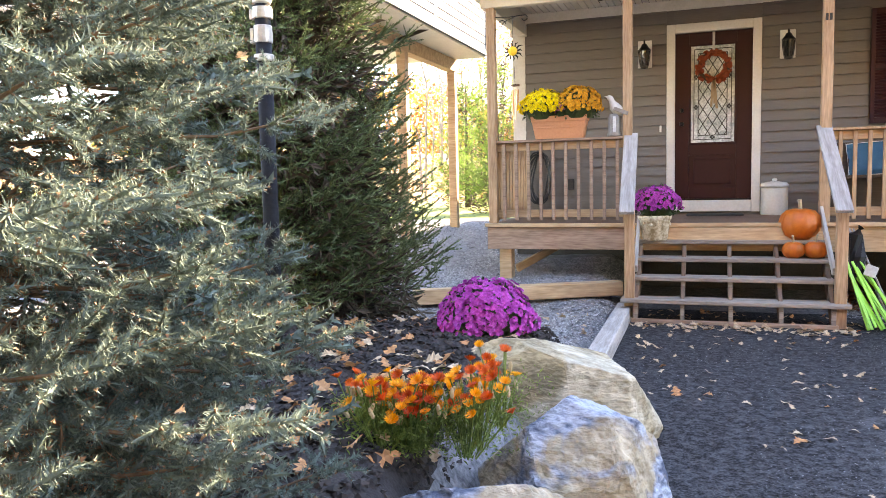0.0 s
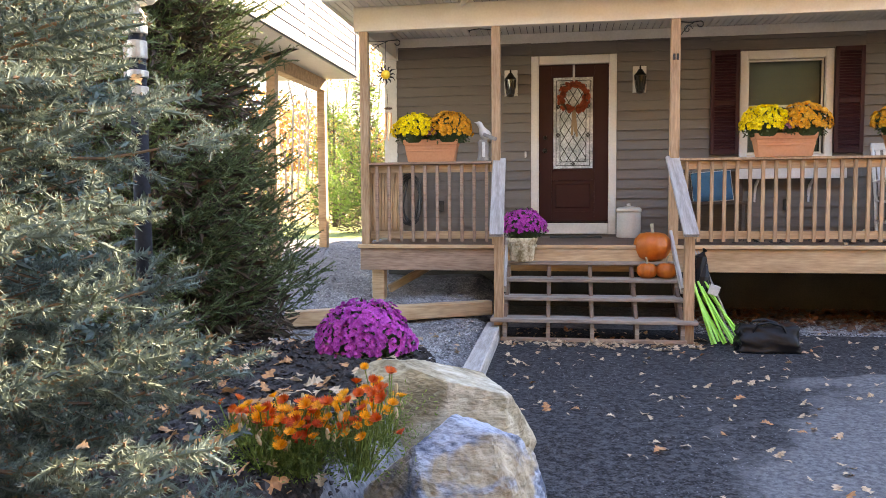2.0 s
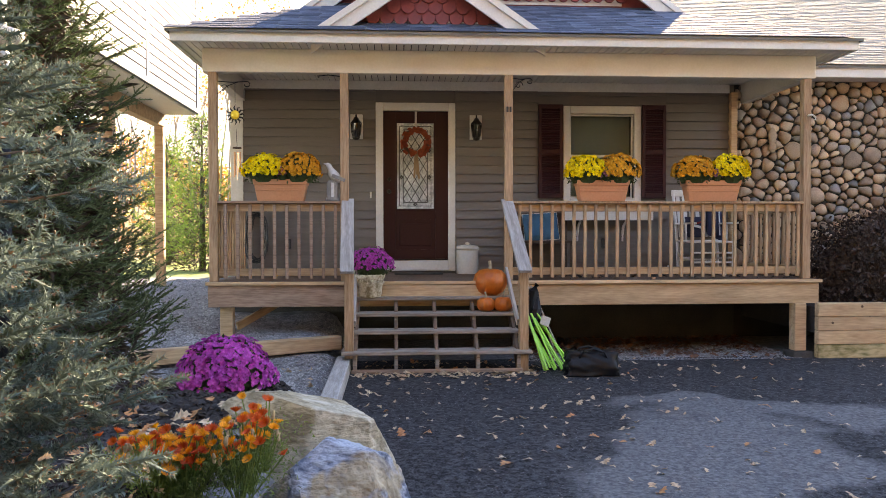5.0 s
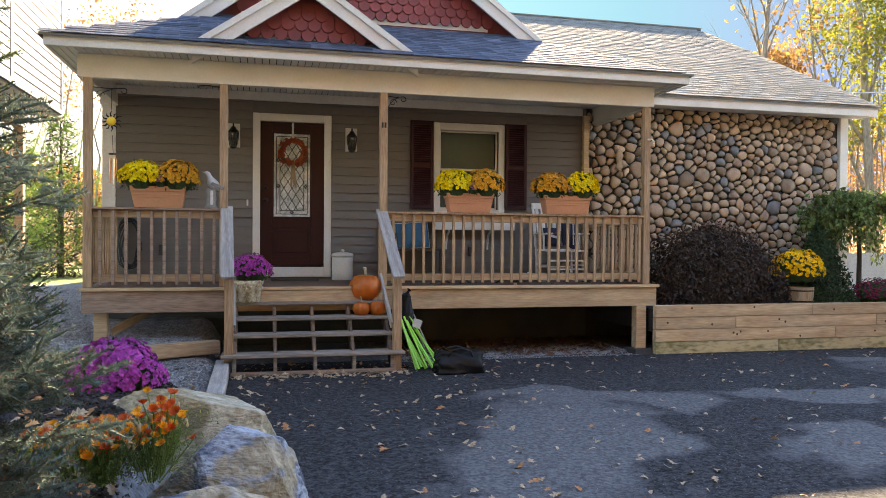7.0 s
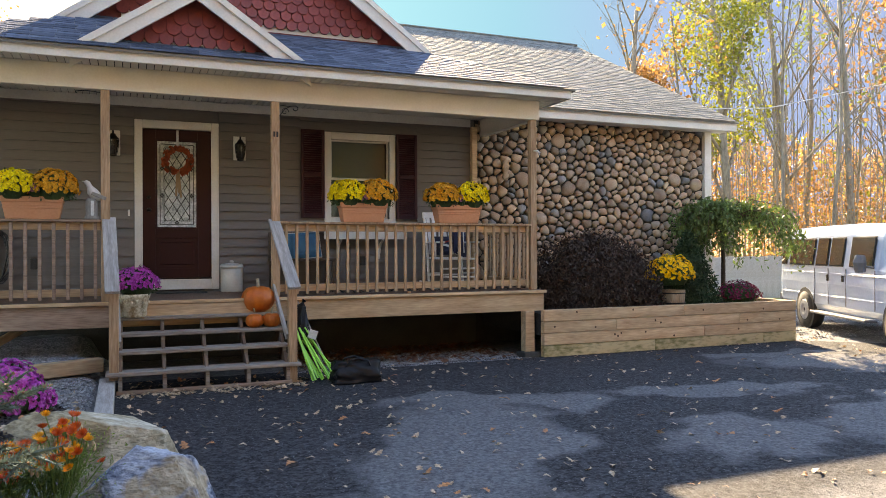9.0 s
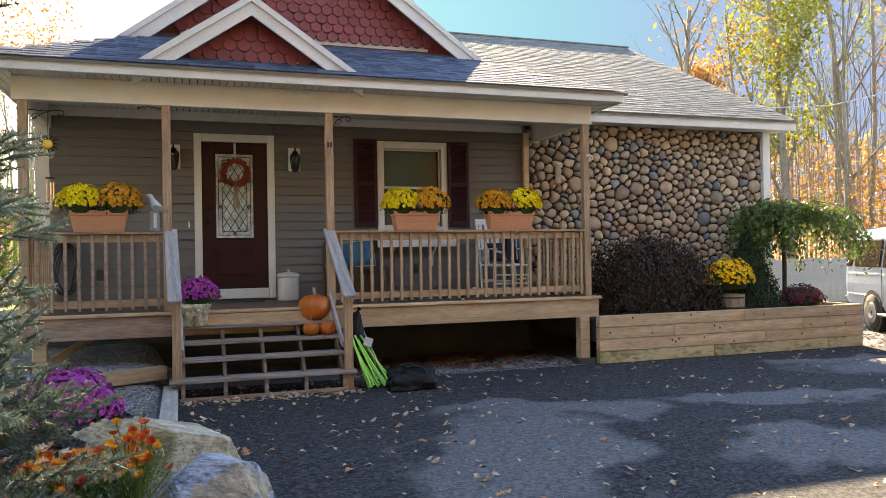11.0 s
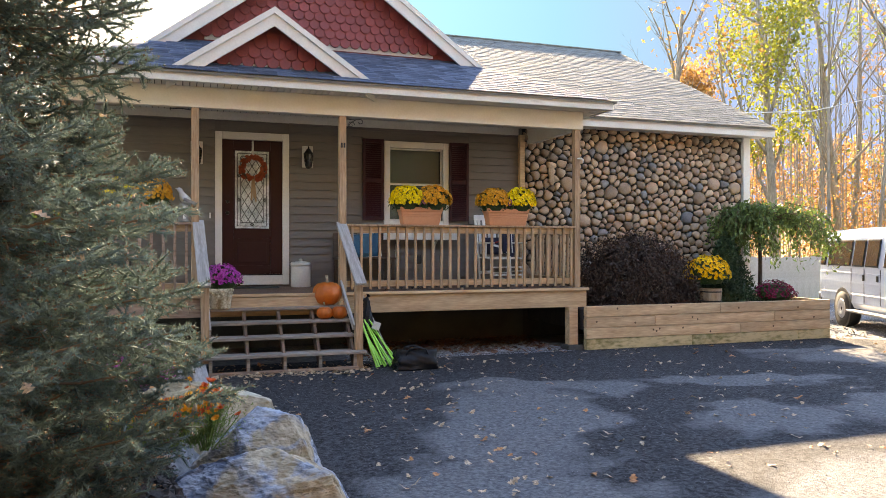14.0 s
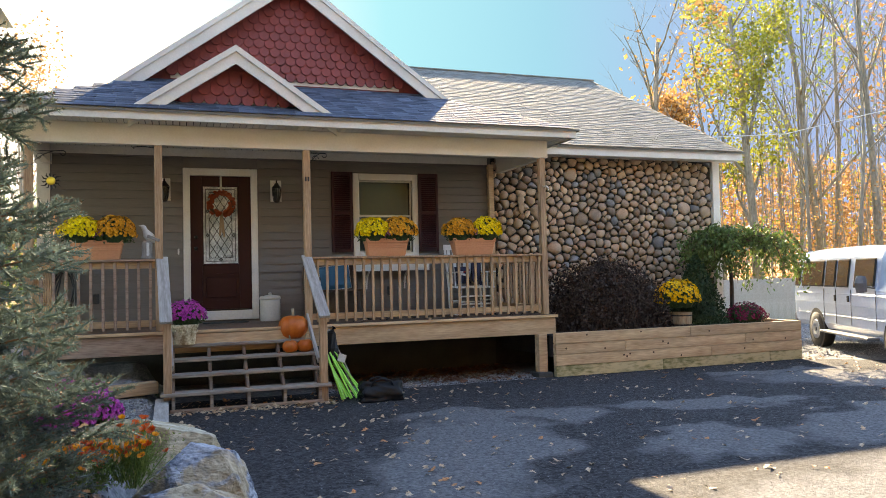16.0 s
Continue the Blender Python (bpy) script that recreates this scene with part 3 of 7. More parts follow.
for k, joints in enumerate(((5.16, 7.02, 9.1, 9.78), (5.16, 7.93, 9.78), (5.16, 6.35, 8.62, 9.78), (5.16, 7.55, 9.78))):
    for a, b in zip(joints, joints[1:]):
        bar("timber", planter, DAMP if k == 0 else LUMBER, (a + 0.002, -1.99 - 0.003 * (k % 2), 0.012 + k * 0.162), (b - 0.002, -1.90, 0.012 + k * 0.162 + 0.157), 0.006)
    bar("timber", planter, LUMBER, (9.69, -1.895, 0.012 + k * 0.162), (9.78, -0.08, 0.012 + k * 0.162 + 0.157), 0.006)
KNOT = material("dark_pine_knot", (0.05, 0.025, 0.012), (0.12, 0.06, 0.03), 30, 0.8, 0.2, 60)
kg = random.Random(4)
for k in range(16):
    kx, kc = kg.uniform(5.3, 9.6), kg.randrange(1, 4)
    part("knot", moved(lathe([(0.016, 0), (0.014, 0.002), (0.004, 0.003)], 9), pose(kx, -1.99 - 0.003 * (kc % 2), 0.012 + kc * 0.162 + kg.uniform(0.03, 0.13), 90)), KNOT, planter)
bar("soil", planter, MULCH, (5.16, -1.895, 0.3), (9.685, -0.01, 0.60), 0)
part_t = thing("landscape_timber", (-0.3, -3.4, 0.1), "grey weathered landscape timber edging the asphalt", "timber", "landscape timbers")
beam_between("timber", part_t, GREY_WOOD, (-0.29, -2.25, 0.07), (-0.27, -4.95, 0.07), 0.15, 0.15, 0.01)
part_t = thing("landscape_timber", (-1.2, -2.3, 0.2), "pale pine landscape timber holding the gravel terrace", "timber", "landscape timbers")
beam_between("timber", part_t, LUMBER, (-0.36, -1.96, 0.255), (-2.3, -2.98, 0.255), 0.14, 0.15, 0.01)

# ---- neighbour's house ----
# pale siding and trim coloured dark blue in place of shade on this wall
BLUE_SHADED = material("shade_darkened_blue_vinyl", (0.055, 0.080, 0.125), (0.075, 0.105, 0.160), 2, 0.5, 0.05, 30, vary=0.04, stretch=(1, 0.3, 4))
neighbour = thing("neighbour_house", (-6, 0, 0.5), "tall pale blue-sided house raised on wooden posts", "house")
bar("wall", neighbour, BLUE_SHADED, (-9.0, -3.0, 3.62), (-3.22, 3.1, 6.3), 0)
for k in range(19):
    beam_between("clapboard", neighbour, BLUE_SHADED, (-3.207, -3.0, 3.70 + k * 0.135), (-3.207, 3.1, 3.70 + k * 0.135), 0.03, 0.118, 0.002)
bar("corner_board", neighbour, BLUE_SHADED, (-3.222, 0.36, 3.60), (-3.185, 0.48, 6.25), 0.003, "corner trim in the shade-darkened siding blue")
bar("corner_board", neighbour, BLUE_SHADED, (-3.222, 3.02, 3.60), (-3.18, 3.13, 6.25), 0.003, "corner trim in the shade-darkened siding blue")
bar("bottom_trim", neighbour, BLUE_SHADED, (-3.225, -3.0, 3.585), (-3.175, 3.13, 3.66), 0.003)
bar("soffit", neighbour, WHITE, (-9.0, -3.0, 3.56), (-3.225, 3.1, 3.60), 0)
bar("fascia", neighbour, WHITE, (-9.3, -3.3, 6.26), (-2.85, 3.45, 6.42), 0.004, "white eave fascia")
part("roof", prism([(-9.3, 6.43), (-6.1, 8.0), (-2.85, 6.43)], -3.3, 3.45), ROOF, neighbour, "grey roof")
for y in (0.7, 3.05):
    bar("post", neighbour, LUMBER, (-3.90, y - 0.07, 0.35), (-3.76, y + 0.07, 3.34), 0.005)
bar("beam", neighbour, LUMBER, (-3.91, -2.8, 3.342), (-3.75, 3.10, 3.556), 0.005, "orange wooden beam")
beam_between("downspout", neighbour, BRONZE, (-3.20, 0.40, 3.62), (-3.72, 0.15, 3.40), 0.05, 0.05)

# ---- siding boards, one by one ----
def clapboards(x0, x1, z0, z1):
    L = x1 - x0
    me = as_mesh("clapboard", ([(0, -0.001, 0.129), (L, -0.001, 0.129), (L, 0.01, 0.129), (0, 0.01, 0.129), (0, -0.034, 0), (L, -0.034, 0), (L, 0.01, 0), (0, 0.01, 0)],
                               [(4, 5, 1, 0), (0, 1, 2, 3), (7, 6, 5, 4), (4, 0, 3, 7), (5, 6, 2, 1)]), SIDING)
    z = z0
    while z < z1 - 0.02:
        part("clapboard", me, None, house, m=pose(x0, 0.0, z))
        z += 0.1245


clapboards(-1.795, -0.002, 0.80, 3.44)
clapboards(1.096, 2.24, 0.80, 3.44)
clapboards(4.06, 4.963, 0.80, 3.44)
clapboards(2.24, 4.06, 0.80, 1.86)
clapboards(2.24, 4.06, 3.26, 3.44)

# ---- door ----
GLASS = bpy.data.materials.new("window_glass")
GLASS.use_nodes = True
gb = GLASS.node_tree.nodes["Principled BSDF"]
gb.inputs["Base Color"].default_value = (0.85, 0.9, 0.88, 1)
gb.inputs["Roughness"].default_value, gb.inputs["Transmission Weight"].default_value, gb.inputs["IOR"].default_value = 0.02, 1.0, 1.18
LEADED = material("textured_leaded_glass", (0.30, 0.37, 0.36), (0.80, 0.86, 0.85), 7, 0.18, 0.8, 45, lo=0.40, hi=0.60)
LEAD = material("dark_lead_came", (0.02, 0.02, 0.02), (0.05, 0.05, 0.048), 10, 0.5, 0.05, 60, metal=0.3)
door = thing("front_door", (0.55, 0.03, 0.955), "burgundy front door with a leaded glass panel", "door", kind="structure")
door.name = "door_1"
for lo, hi in (((0.10, 0.03, 1.12), (0.265, 0.075, 3.155)), ((0.818, 0.03, 1.12), (1.0, 0.075, 3.155)), ((0.266, 0.03, 3.015), (0.817, 0.075, 3.155)),
               ((0.266, 0.03, 1.66), (0.817, 0.075, 1.795)), ((0.266, 0.03, 1.12), (0.817, 0.075, 1.25))):
    bar("door_slab", door, DOOR_RED, lo, hi, 0.002)
bar("lower_panel", door, DOOR_RED, (0.266, 0.045, 1.25), (0.817, 0.07, 1.66), 0)
bar("raised_panel", door, DOOR_RED, (0.32, 0.030, 1.30), (0.765, 0.05, 1.61), 0.012)
for lo, hi in (((0.262, 0.018, 1.79), (0.288, 0.04, 3.02)), ((0.795, 0.018, 1.79), (0.821, 0.04, 3.02)), ((0.288, 0.018, 2.994), (0.795, 0.04, 3.02)), ((0.288, 0.018, 1.79), (0.795, 0.04, 1.816))):
    bar("glass_frame", door, DOOR_RED, lo, hi, 0.006)
pane = bar("leaded_pane", door, LEADED, (0.286, 0.045, 1.81), (0.797, 0.053, 2.998), 0, "pale textured leaded glass")
gx0, gx1, gz0, gz1 = 0.289, 0.794, 1.818, 2.99
def came(a, b, w=0.007):
    beam_between("came", pane, LEAD, (a[0], 0.041, a[1]), (b[0], 0.041, b[1]), 0.006, w, 0)
for k in (0.035, 0.085):
    for a, b in (((gx0 + k, gz0 + k), (gx0 + k, gz1 - k)), ((gx1 - k, gz0 + k), (gx1 - k, gz1 - k)), ((gx0 + k, gz0 + k), (gx1 - k, gz0 + k)), ((gx0 + k, gz1 - k), (gx1 - k, gz1 - k))):
        came(a, b, 0.009)
ix0, ix1, iz0, iz1 = gx0 + 0.085, gx1 - 0.085, gz0 + 0.085, gz1 - 0.085
w, h, step = ix1 - ix0, iz1 - iz0, (ix1 - ix0) / 3
rise = step * 1.62
for i in range(-8, 9):
    for s in (1, -1):
        # a slanted came clipped to the inner rectangle
        pts = []
        for k in range(0, 61):
            x = ix0 + w * k / 60
            z = iz0 + h / 2 + i * rise + s * (x - (ix0 + ix1) / 2) * 1.62
            if iz0 <= z <= iz1:
                pts.append((x, z))
        if len(pts) > 4:
            came(pts[0], pts[-1], 0.010)
for x, z in ((gx0 + 0.06, 2.25), (gx1 - 0.06, 2.25), (gx0 + 0.06, 2.62), (gx1 - 0.06, 2.62), (0.5415, gz1 - 0.06), (0.5415, gz0 + 0.06)):
    for dx, dz in ((0.018, 0), (-0.018, 0), (0, 0.018), (0, -0.018)):
        part("rosette", moved(lathe([(0.011, 0), (0.013, 0.004), (0.006, 0.008)], 8), pose(x + dx, 0.042, z + dz, 90)), LEAD, pane)
for lo, hi in (((-0.002, -0.022, 0.955), (0.10, 0.03, 3.27)), ((0.995, -0.022, 0.955), (1.094, 0.03, 3.27)), ((0.10, -0.022, 3.16), (0.995, 0.03, 3.27))):
    bar("casing", door, WHITE, lo, hi, 0.006, "white door casing")
bar("sill", door, WHITE, (0.10, -0.03, 0.958), (0.995, 0.09, 1.10), 0.006, "white threshold board")
bar("threshold", door, BRONZE, (0.10, -0.01, 1.101), (0.995, 0.09, 1.118), 0.004)
for z, r in ((2.05, 0.03), (2.22, 0.026)):
    part("door_handle" if z < 2.1 else "deadbolt", moved(lathe([(r, 0), (r, 0.012), (r * 0.5, 0.02), (r * 0.5, 0.035), (r * 0.95, 0.045), (r * 0.9, 0.062), (0.004, 0.07)], 14), pose(0.18, 0.03, z, 90)), BRONZE, door, "dark bronze knob", smooth=True)
bar("doormat_rail", porch, DARK, (0.25, -0.42, DECK), (0.9, -0.06, DECK + 0.016), 0.006, "dark doormat")

# ---- window, shutters ----
win = thing("window_1", (3.15, 0, 1.9), "double-hung window with white trim and a pulled shade", "window", kind="structure")
for lo, hi in (((2.604, -0.022, 1.87), (2.70, 0.03, 3.245)), ((3.61, -0.022, 1.87), (3.705, 0.03, 3.245)), ((2.70, -0.022, 3.14), (3.61, 0.03, 3.245)), ((2.70, -0.022, 1.87), (3.61, 0.03, 1.96))):
    bar("casing", win, WHITE, lo, hi, 0.005, "white window casing")
for y, z0, z1 in ((0.05, 2.54, 3.14), (0.075, 1.96, 2.58)):
    sash = bar("sash", win, WHITE, (2.702, y, z1 - 0.026), (3.608, y + 0.025, z1), 0.004)
    bar("sash_rail", sash, WHITE, (2.702, y, z0), (3.608, y + 0.025, z0 + 0.03), 0.004)
    for x in (2.702, 3.584):
        bar("sash_stile", sash, WHITE, (x, y, z0 + 0.031), (x + 0.024, y + 0.025, z1 - 0.027), 0.004)
    g = bar("pane", sash, GLASS, (2.727, y + 0.010, z0 + 0.031), (3.583, y + 0.014, z1 - 0.027), 0)
    g.visible_shadow = False
SHADE = material("pale_green_window_shade", (0.13, 0.145, 0.12), (0.17, 0.185, 0.155), 2, 0.8, 0.1, 20)
bar("shade", win, SHADE, (2.73, 0.13, 1.97), (3.58, 0.138, 3.12), 0, "grey-green drawn window shade")


def shutter(x0, x1, label):
    s = thing("shutter", ((x0 + x1) / 2, 0, 1.98), label, "shutter", "window shutters")
    z0, z1 = 1.965, 3.262
    for a, b in ((x0, x0 + 0.045), (x1 - 0.045, x1)):
        bar("stile", s, SHUTTER_RED, (a, -0.045, z0), (b, -0.017, z1), 0.003)
    for z in (z0, (z0 + z1) / 2 - 0.04, z1 - 0.06):
        bar("rail", s, SHUTTER_RED, (x0 + 0.046, -0.043, z), (x1 - 0.046, -0.019, z + 0.06), 0.003)
    n = 17
    for h0, h1 in ((z0 + 0.062, (z0 + z1) / 2 - 0.045), ((z0 + z1) / 2 + 0.022, z1 - 0.062)):
        for i in range(n):
            z = h0 + (h1 - h0) * (i + 0.5) / n
            bar("slat", s, SHUTTER_RED, (x0 + 0.046, -0.037, z - 0.015), (x1 - 0.046, -0.031, z + 0.015), 0, rot=(-32, 0, 0))


shutter(2.25, 2.595, "burgundy louvred shutter on the door side of the window")
shutter(3.715, 4.055, "burgundy louvred shutter on the stone side of the window")

# ---- scalloped gable shingles ----
def scallop(w, h, t=0.016):
    """A fish-scale shingle hanging from its top edge; x across, z down, front at -y."""
    out = [(-w / 2, 0), (-w / 2, -h + w / 2)]
    out += [(-w / 2 * math.cos(a), -h + w / 2 - w / 2 * math.sin(a)) for a in (math.pi * k / 6 for k in range(1, 6))]
    out += [(w / 2, -h + w / 2), (w / 2, 0)]
    return out


def scale_field(owner, cx, apex, slope, y, z0, inset, w, rows_h):
    """Overlapping courses whose butts stand proud; a pale strip shows between the lowest ones."""
    me = as_mesh("shingle", prism(scallop(w - 0.008, rows_h * 1.75), -0.024, 0.0), SCALE_RED)
    row, z = 0, z0 + rows_h * 1.75
    while z < apex - inset:
        half = (apex - inset - z + rows_h * 0.9) / slope
        n = int(half / w) + 1
        for i in range(-n, n + 1):
            x = cx + (i + 0.5 * (row % 2)) * w
            if abs(x - cx) < half + w * 0.2:
                part("shingle", me, None, owner, m=pose(x, y - 0.006, z, -9 + random.uniform(-0.8, 0.8)))
        z += rows_h
        row += 1
    half = (apex - inset - z0) / slope
    bar("edging", owner, WHITE, (cx - half + 0.16, y - 0.012, z0 - 0.03), (cx + half - 0.16, y - 0.004, z0 + 0.06), 0.001, "white strip under the lowest scallops")


scale_field(big_gable, GABLE_X, GABLE_Z, SLOPE, -0.22, 4.60, 0.24, 0.158, 0.125)
scale_field(small_gable, 0.65, 4.585, 0.68, -1.72, 3.845, 0.22, 0.158, 0.125)

# ---- roof shingles ----
def shingle_rows(corner, along, up, normal, length_at, rows, exposure, tab, start_piece, owner, piece_mat, rest_mat):
    """Courses of tabs; the lowest ones as pieces, the rest joined."""
    along, up, normal = Vector(along).normalized(), Vector(up).normalized(), Vector(normal).normalized()
    base = Matrix((along, up, normal)).transposed().to_4x4()
    t = 0.008
    cube = [(-tab / 2 + 0.003, 0, t), (tab / 2 - 0.003, 0, t), (tab / 2 - 0.003, exposure * 1.3, 0.003), (-tab / 2 + 0.003, exposure * 1.3, 0.003),
            (-tab / 2 + 0.003, 0, 0), (tab / 2 - 0.003, 0, 0)]
    faces = [(0, 1, 2, 3), (4, 5, 1, 0), (5, 2, 1), (4, 0, 3)]
    me = as_mesh("roof_shingle", (cube, faces), piece_mat)
    verts, quads, count = [], [], 0
    for r in range(rows):
        a, b = length_at(r * exposure)
        x = a + tab * (0.5 if r % 2 else 0.0) + tab / 2 + random.uniform(-0.02, 0.02)
        while x < b - tab * 0.4:
            m = Matrix.Translation(Vector(corner) + along * x + up * (r * exposure) + normal * random.uniform(0.001, 0.004)) @ base
            if count < start_piece:
                part("roof_shingle", me, None, owner, m=m)
            else:
                n = len(verts)
                verts += [tuple(m @ Vector(c)) for c in cube]
                quads += [tuple(i + n for i in f) for f in faces]
            count += 1
            x += tab
    if verts:
        ob = part("roof_shingles", (verts, quads), rest_mat, owner)
        tagged(ob, "rows of asphalt shingles", "", "", "stuff")


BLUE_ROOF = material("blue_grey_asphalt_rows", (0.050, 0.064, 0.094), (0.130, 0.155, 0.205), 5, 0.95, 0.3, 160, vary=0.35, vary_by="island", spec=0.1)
rise_y, rise_z = 1.9, 0.855
sl = math.hypot(rise_y, rise_z)
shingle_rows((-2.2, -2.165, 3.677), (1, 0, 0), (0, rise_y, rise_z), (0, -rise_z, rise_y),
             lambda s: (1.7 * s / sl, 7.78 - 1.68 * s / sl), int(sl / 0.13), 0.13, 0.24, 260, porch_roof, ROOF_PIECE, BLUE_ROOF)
sl2 = math.hypot(5.41, 2.74)
shingle_rows((3.2, -0.475, 3.762), (1, 0, 0), (0, 5.41, 2.74), (0, -2.74, 5.41), lambda s: (max(0, 0.6), 6.9), int(sl2 / 0.14), 0.14, 0.26, 0, main_roof, ROOF_PIECE, ROOF)

# ---- river-stone wall ----
STONE = material("river_stone", (0.24, 0.158, 0.105), (0.39, 0.285, 0.20), 7, 0.75, 0.4, 70, vary=0.35)
STONE_B = material("grey_river_stone", (0.125, 0.122, 0.12), (0.23, 0.222, 0.212), 6, 0.7, 0.35, 70, vary=0.3)
STONE_C = material("tan_river_stone", (0.34, 0.222, 0.138), (0.50, 0.365, 0.25), 6, 0.75, 0.35, 70, vary=0.25)


def island_copy(m):
    """The same stone, its shade varied stone by stone within one mesh."""
    m = m.copy()
    n, l = m.node_tree.nodes, m.node_tree.links
    for node in list(n):
        if node.bl_idname == "ShaderNodeObjectInfo":
            to = node.outputs["Random"].links[0].to_socket
            l.new(n.new("ShaderNodeNewGeometry").outputs["Random Per Island"], to)
            n.remove(node)
    return m


def stone_wall(x0, x1, z0, z1, y):
    seeds = []
    r2 = np.random.default_rng(21)
    for radius, tries in ((0.125, 260), (0.070, 1800), (0.045, 11000)):
        for _ in range(tries):
            p = (r2.uniform(x0 - 0.05, x1 + 0.05), r2.uniform(z0 - 0.05, z1 + 0.05))
            if radius > 0.12 and len(seeds) > 26:
                break
            if all((p[0] - q[0]) ** 2 * 0.72 + (p[1] - q[1]) ** 2 * 1.3 > (radius + q[2]) ** 2 * 0.92 for q in seeds):
                seeds.append((*p, radius))
    arr = np.array(seeds)
    made = 0
    wall = bar("stone_wall", house, MORTAR, (x0 - 0.01, y + 0.004, z0), (x1, y + 0.011, z1), 0, "wall of rounded river stones in grey and tan")
    rests = {}
    order = np.argsort(arr[:, 0])
    for i in order:
        px, pz, pr = arr[i]
        if not (x0 < px < x1 and z0 < pz < z1):
            continue
        d = (arr[:, 0] - px) ** 2 + (arr[:, 1] - pz) ** 2
        near = np.argsort(d)[1:16]
        poly = [(x0, z0), (x1, z0), (x1, z1), (x0, z1)]
        for j in near:
            qx, qz, qr = arr[j]
            dx, dz = qx - px, qz - pz
            dist = math.hypot(dx, dz)
            f = 0.5 + 0.5 * (pr * pr - qr * qr) / (dist * dist)
            f = min(max(f, 0.25), 0.75)
            mx, mz = px + dx * f, pz + dz * f
            gap = 0.0085
            lim = (mx * dx + mz * dz) / dist - gap
            new_poly = []
            for k in range(len(poly)):
                a, b = poly[k], poly[(k + 1) % len(poly)]
                va, vb = (a[0] * dx + a[1] * dz) / dist - lim, (b[0] * dx + b[1] * dz) / dist - lim
                if va <= 0:
                    new_poly.append(a)
                if va * vb < 0:
                    t = va / (va - vb)
                    new_poly.append((a[0] + (b[0] - a[0]) * t, a[1] + (b[1] - a[1]) * t))
            poly = new_poly
            if len(poly) < 3:
                break
        if len(poly) < 3:
            continue
        cx, cz = sum(p[0] for p in poly) / len(poly), sum(p[1] for p in poly) / len(poly)
        ring = []
        for k in range(len(poly)):   # corners cut, so that each stone is round
            a, b = poly[k], poly[(k + 1) % len(poly)]
            ring += [(a[0] * 0.72 + b[0] * 0.28, a[1] * 0.72 + b[1] * 0.28), (a[0] * 0.28 + b[0] * 0.72, a[1] * 0.28 + b[1] * 0.72)]
        n = len(ring)
        deep = 0.045 + r2.uniform(-0.01, 0.02)
        verts = [(x - cx, 0.0, z - cz) for x, z in ring]
        verts += [((x - cx) * 0.96, -deep * 0.55, (z - cz) * 0.96) for x, z in ring]
        verts += [((x - cx) * 0.74, -deep, (z - cz) * 0.74) for x, z in ring]
        faces = [(k, (k + 1) % n, n + (k + 1) % n, n + k) for k in range(n)] + [(n + k, n + (k + 1) % n, 2 * n + (k + 1) % n, 2 * n + k) for k in range(n)] + [tuple(range(2 * n, 3 * n))]
        u = r2.random()
        mat_ = STONE if u < 0.60 else (STONE_C if u < 0.90 else STONE_B)
        if made < 290:
            part("stone", (verts, faces), mat_, wall, m=pose(cx, y + 0.003, cz), smooth=True)
        else:
            rest = rests.setdefault(mat_, ([], []))
            n0 = len(rest[0])
            rest[0].extend((p[0] + cx, p[1] + y + 0.003, p[2] + cz) for p in verts)
            rest[1].extend(tuple(i + n0 for i in f) for f in faces)
        made += 1
    for mat_, geo in rests.items():
        tagged(part("stone_field", geo, island_copy(mat_), wall, smooth=True), "mortared river stones", "", "", "stuff")
    return made


stone_wall(5.06, 9.65, 0.55, 3.64, 0.0)

# ---- things on the porch ----
SMOKY = material("smoky_lantern_glass", (0.03, 0.03, 0.028), (0.06, 0.06, 0.055), 6, 0.12, 0.1, 30, trans=0.4)


def sconce(x, label):
    s = thing("wall_lantern", (x, -0.02, 2.8), label, "lantern", "porch lanterns")
    bar("backplate", s, WHITE, (x - 0.085, -0.035, 2.765), (x + 0.085, -0.017, 3.10), 0.004, "white mounting block")
    bar("bracket", s, BRONZE, (x - 0.012, -0.12, 2.99), (x + 0.012, -0.035, 3.01), 0.003)
    part("cap", moved(lathe([(0.075, 0), (0.078, 0.008), (0.045, 0.045), (0.03, 0.075), (0.012, 0.085), (0.012, 0.11), (0.004, 0.13)], 12), pose(x, -0.13, 2.965)), BRONZE, s, smooth=True)
    glass = part("glass", moved(lathe([(0.04, 0), (0.058, 0.10), (0.066, 0.19)], 8), pose(x, -0.13, 2.77)), SMOKY, s)
    part("foot", moved(lathe([(0.02, 0), (0.046, 0.012), (0.046, 0.03)], 12), pose(x, -0.13, 2.74)), BRONZE, s)
    for k in range(6):
        a = math.pi / 3 * k
        c, sn = math.cos(a), math.sin(a)
        part("cage_bar", tube([(x + 0.046 * c, -0.13 + 0.046 * sn, 2.77), (x + 0.064 * c, -0.13 + 0.064 * sn, 2.87), (x + 0.071 * c, -0.13 + 0.071 * sn, 2.965)], 0.005, 5), BRONZE, s)
        b = a + math.pi / 3
        part("cage_cross", tube([(x + 0.049 * c, -0.13 + 0.049 * sn, 2.78), (x + 0.071 * math.cos(b), -0.13 + 0.071 * math.sin(b), 2.955)], 0.003, 4), BRONZE, s)


sconce(1.375, "black caged wall lantern on a white block between door and window")
sconce(-0.262, "black caged wall lantern on a white block beside the hose")

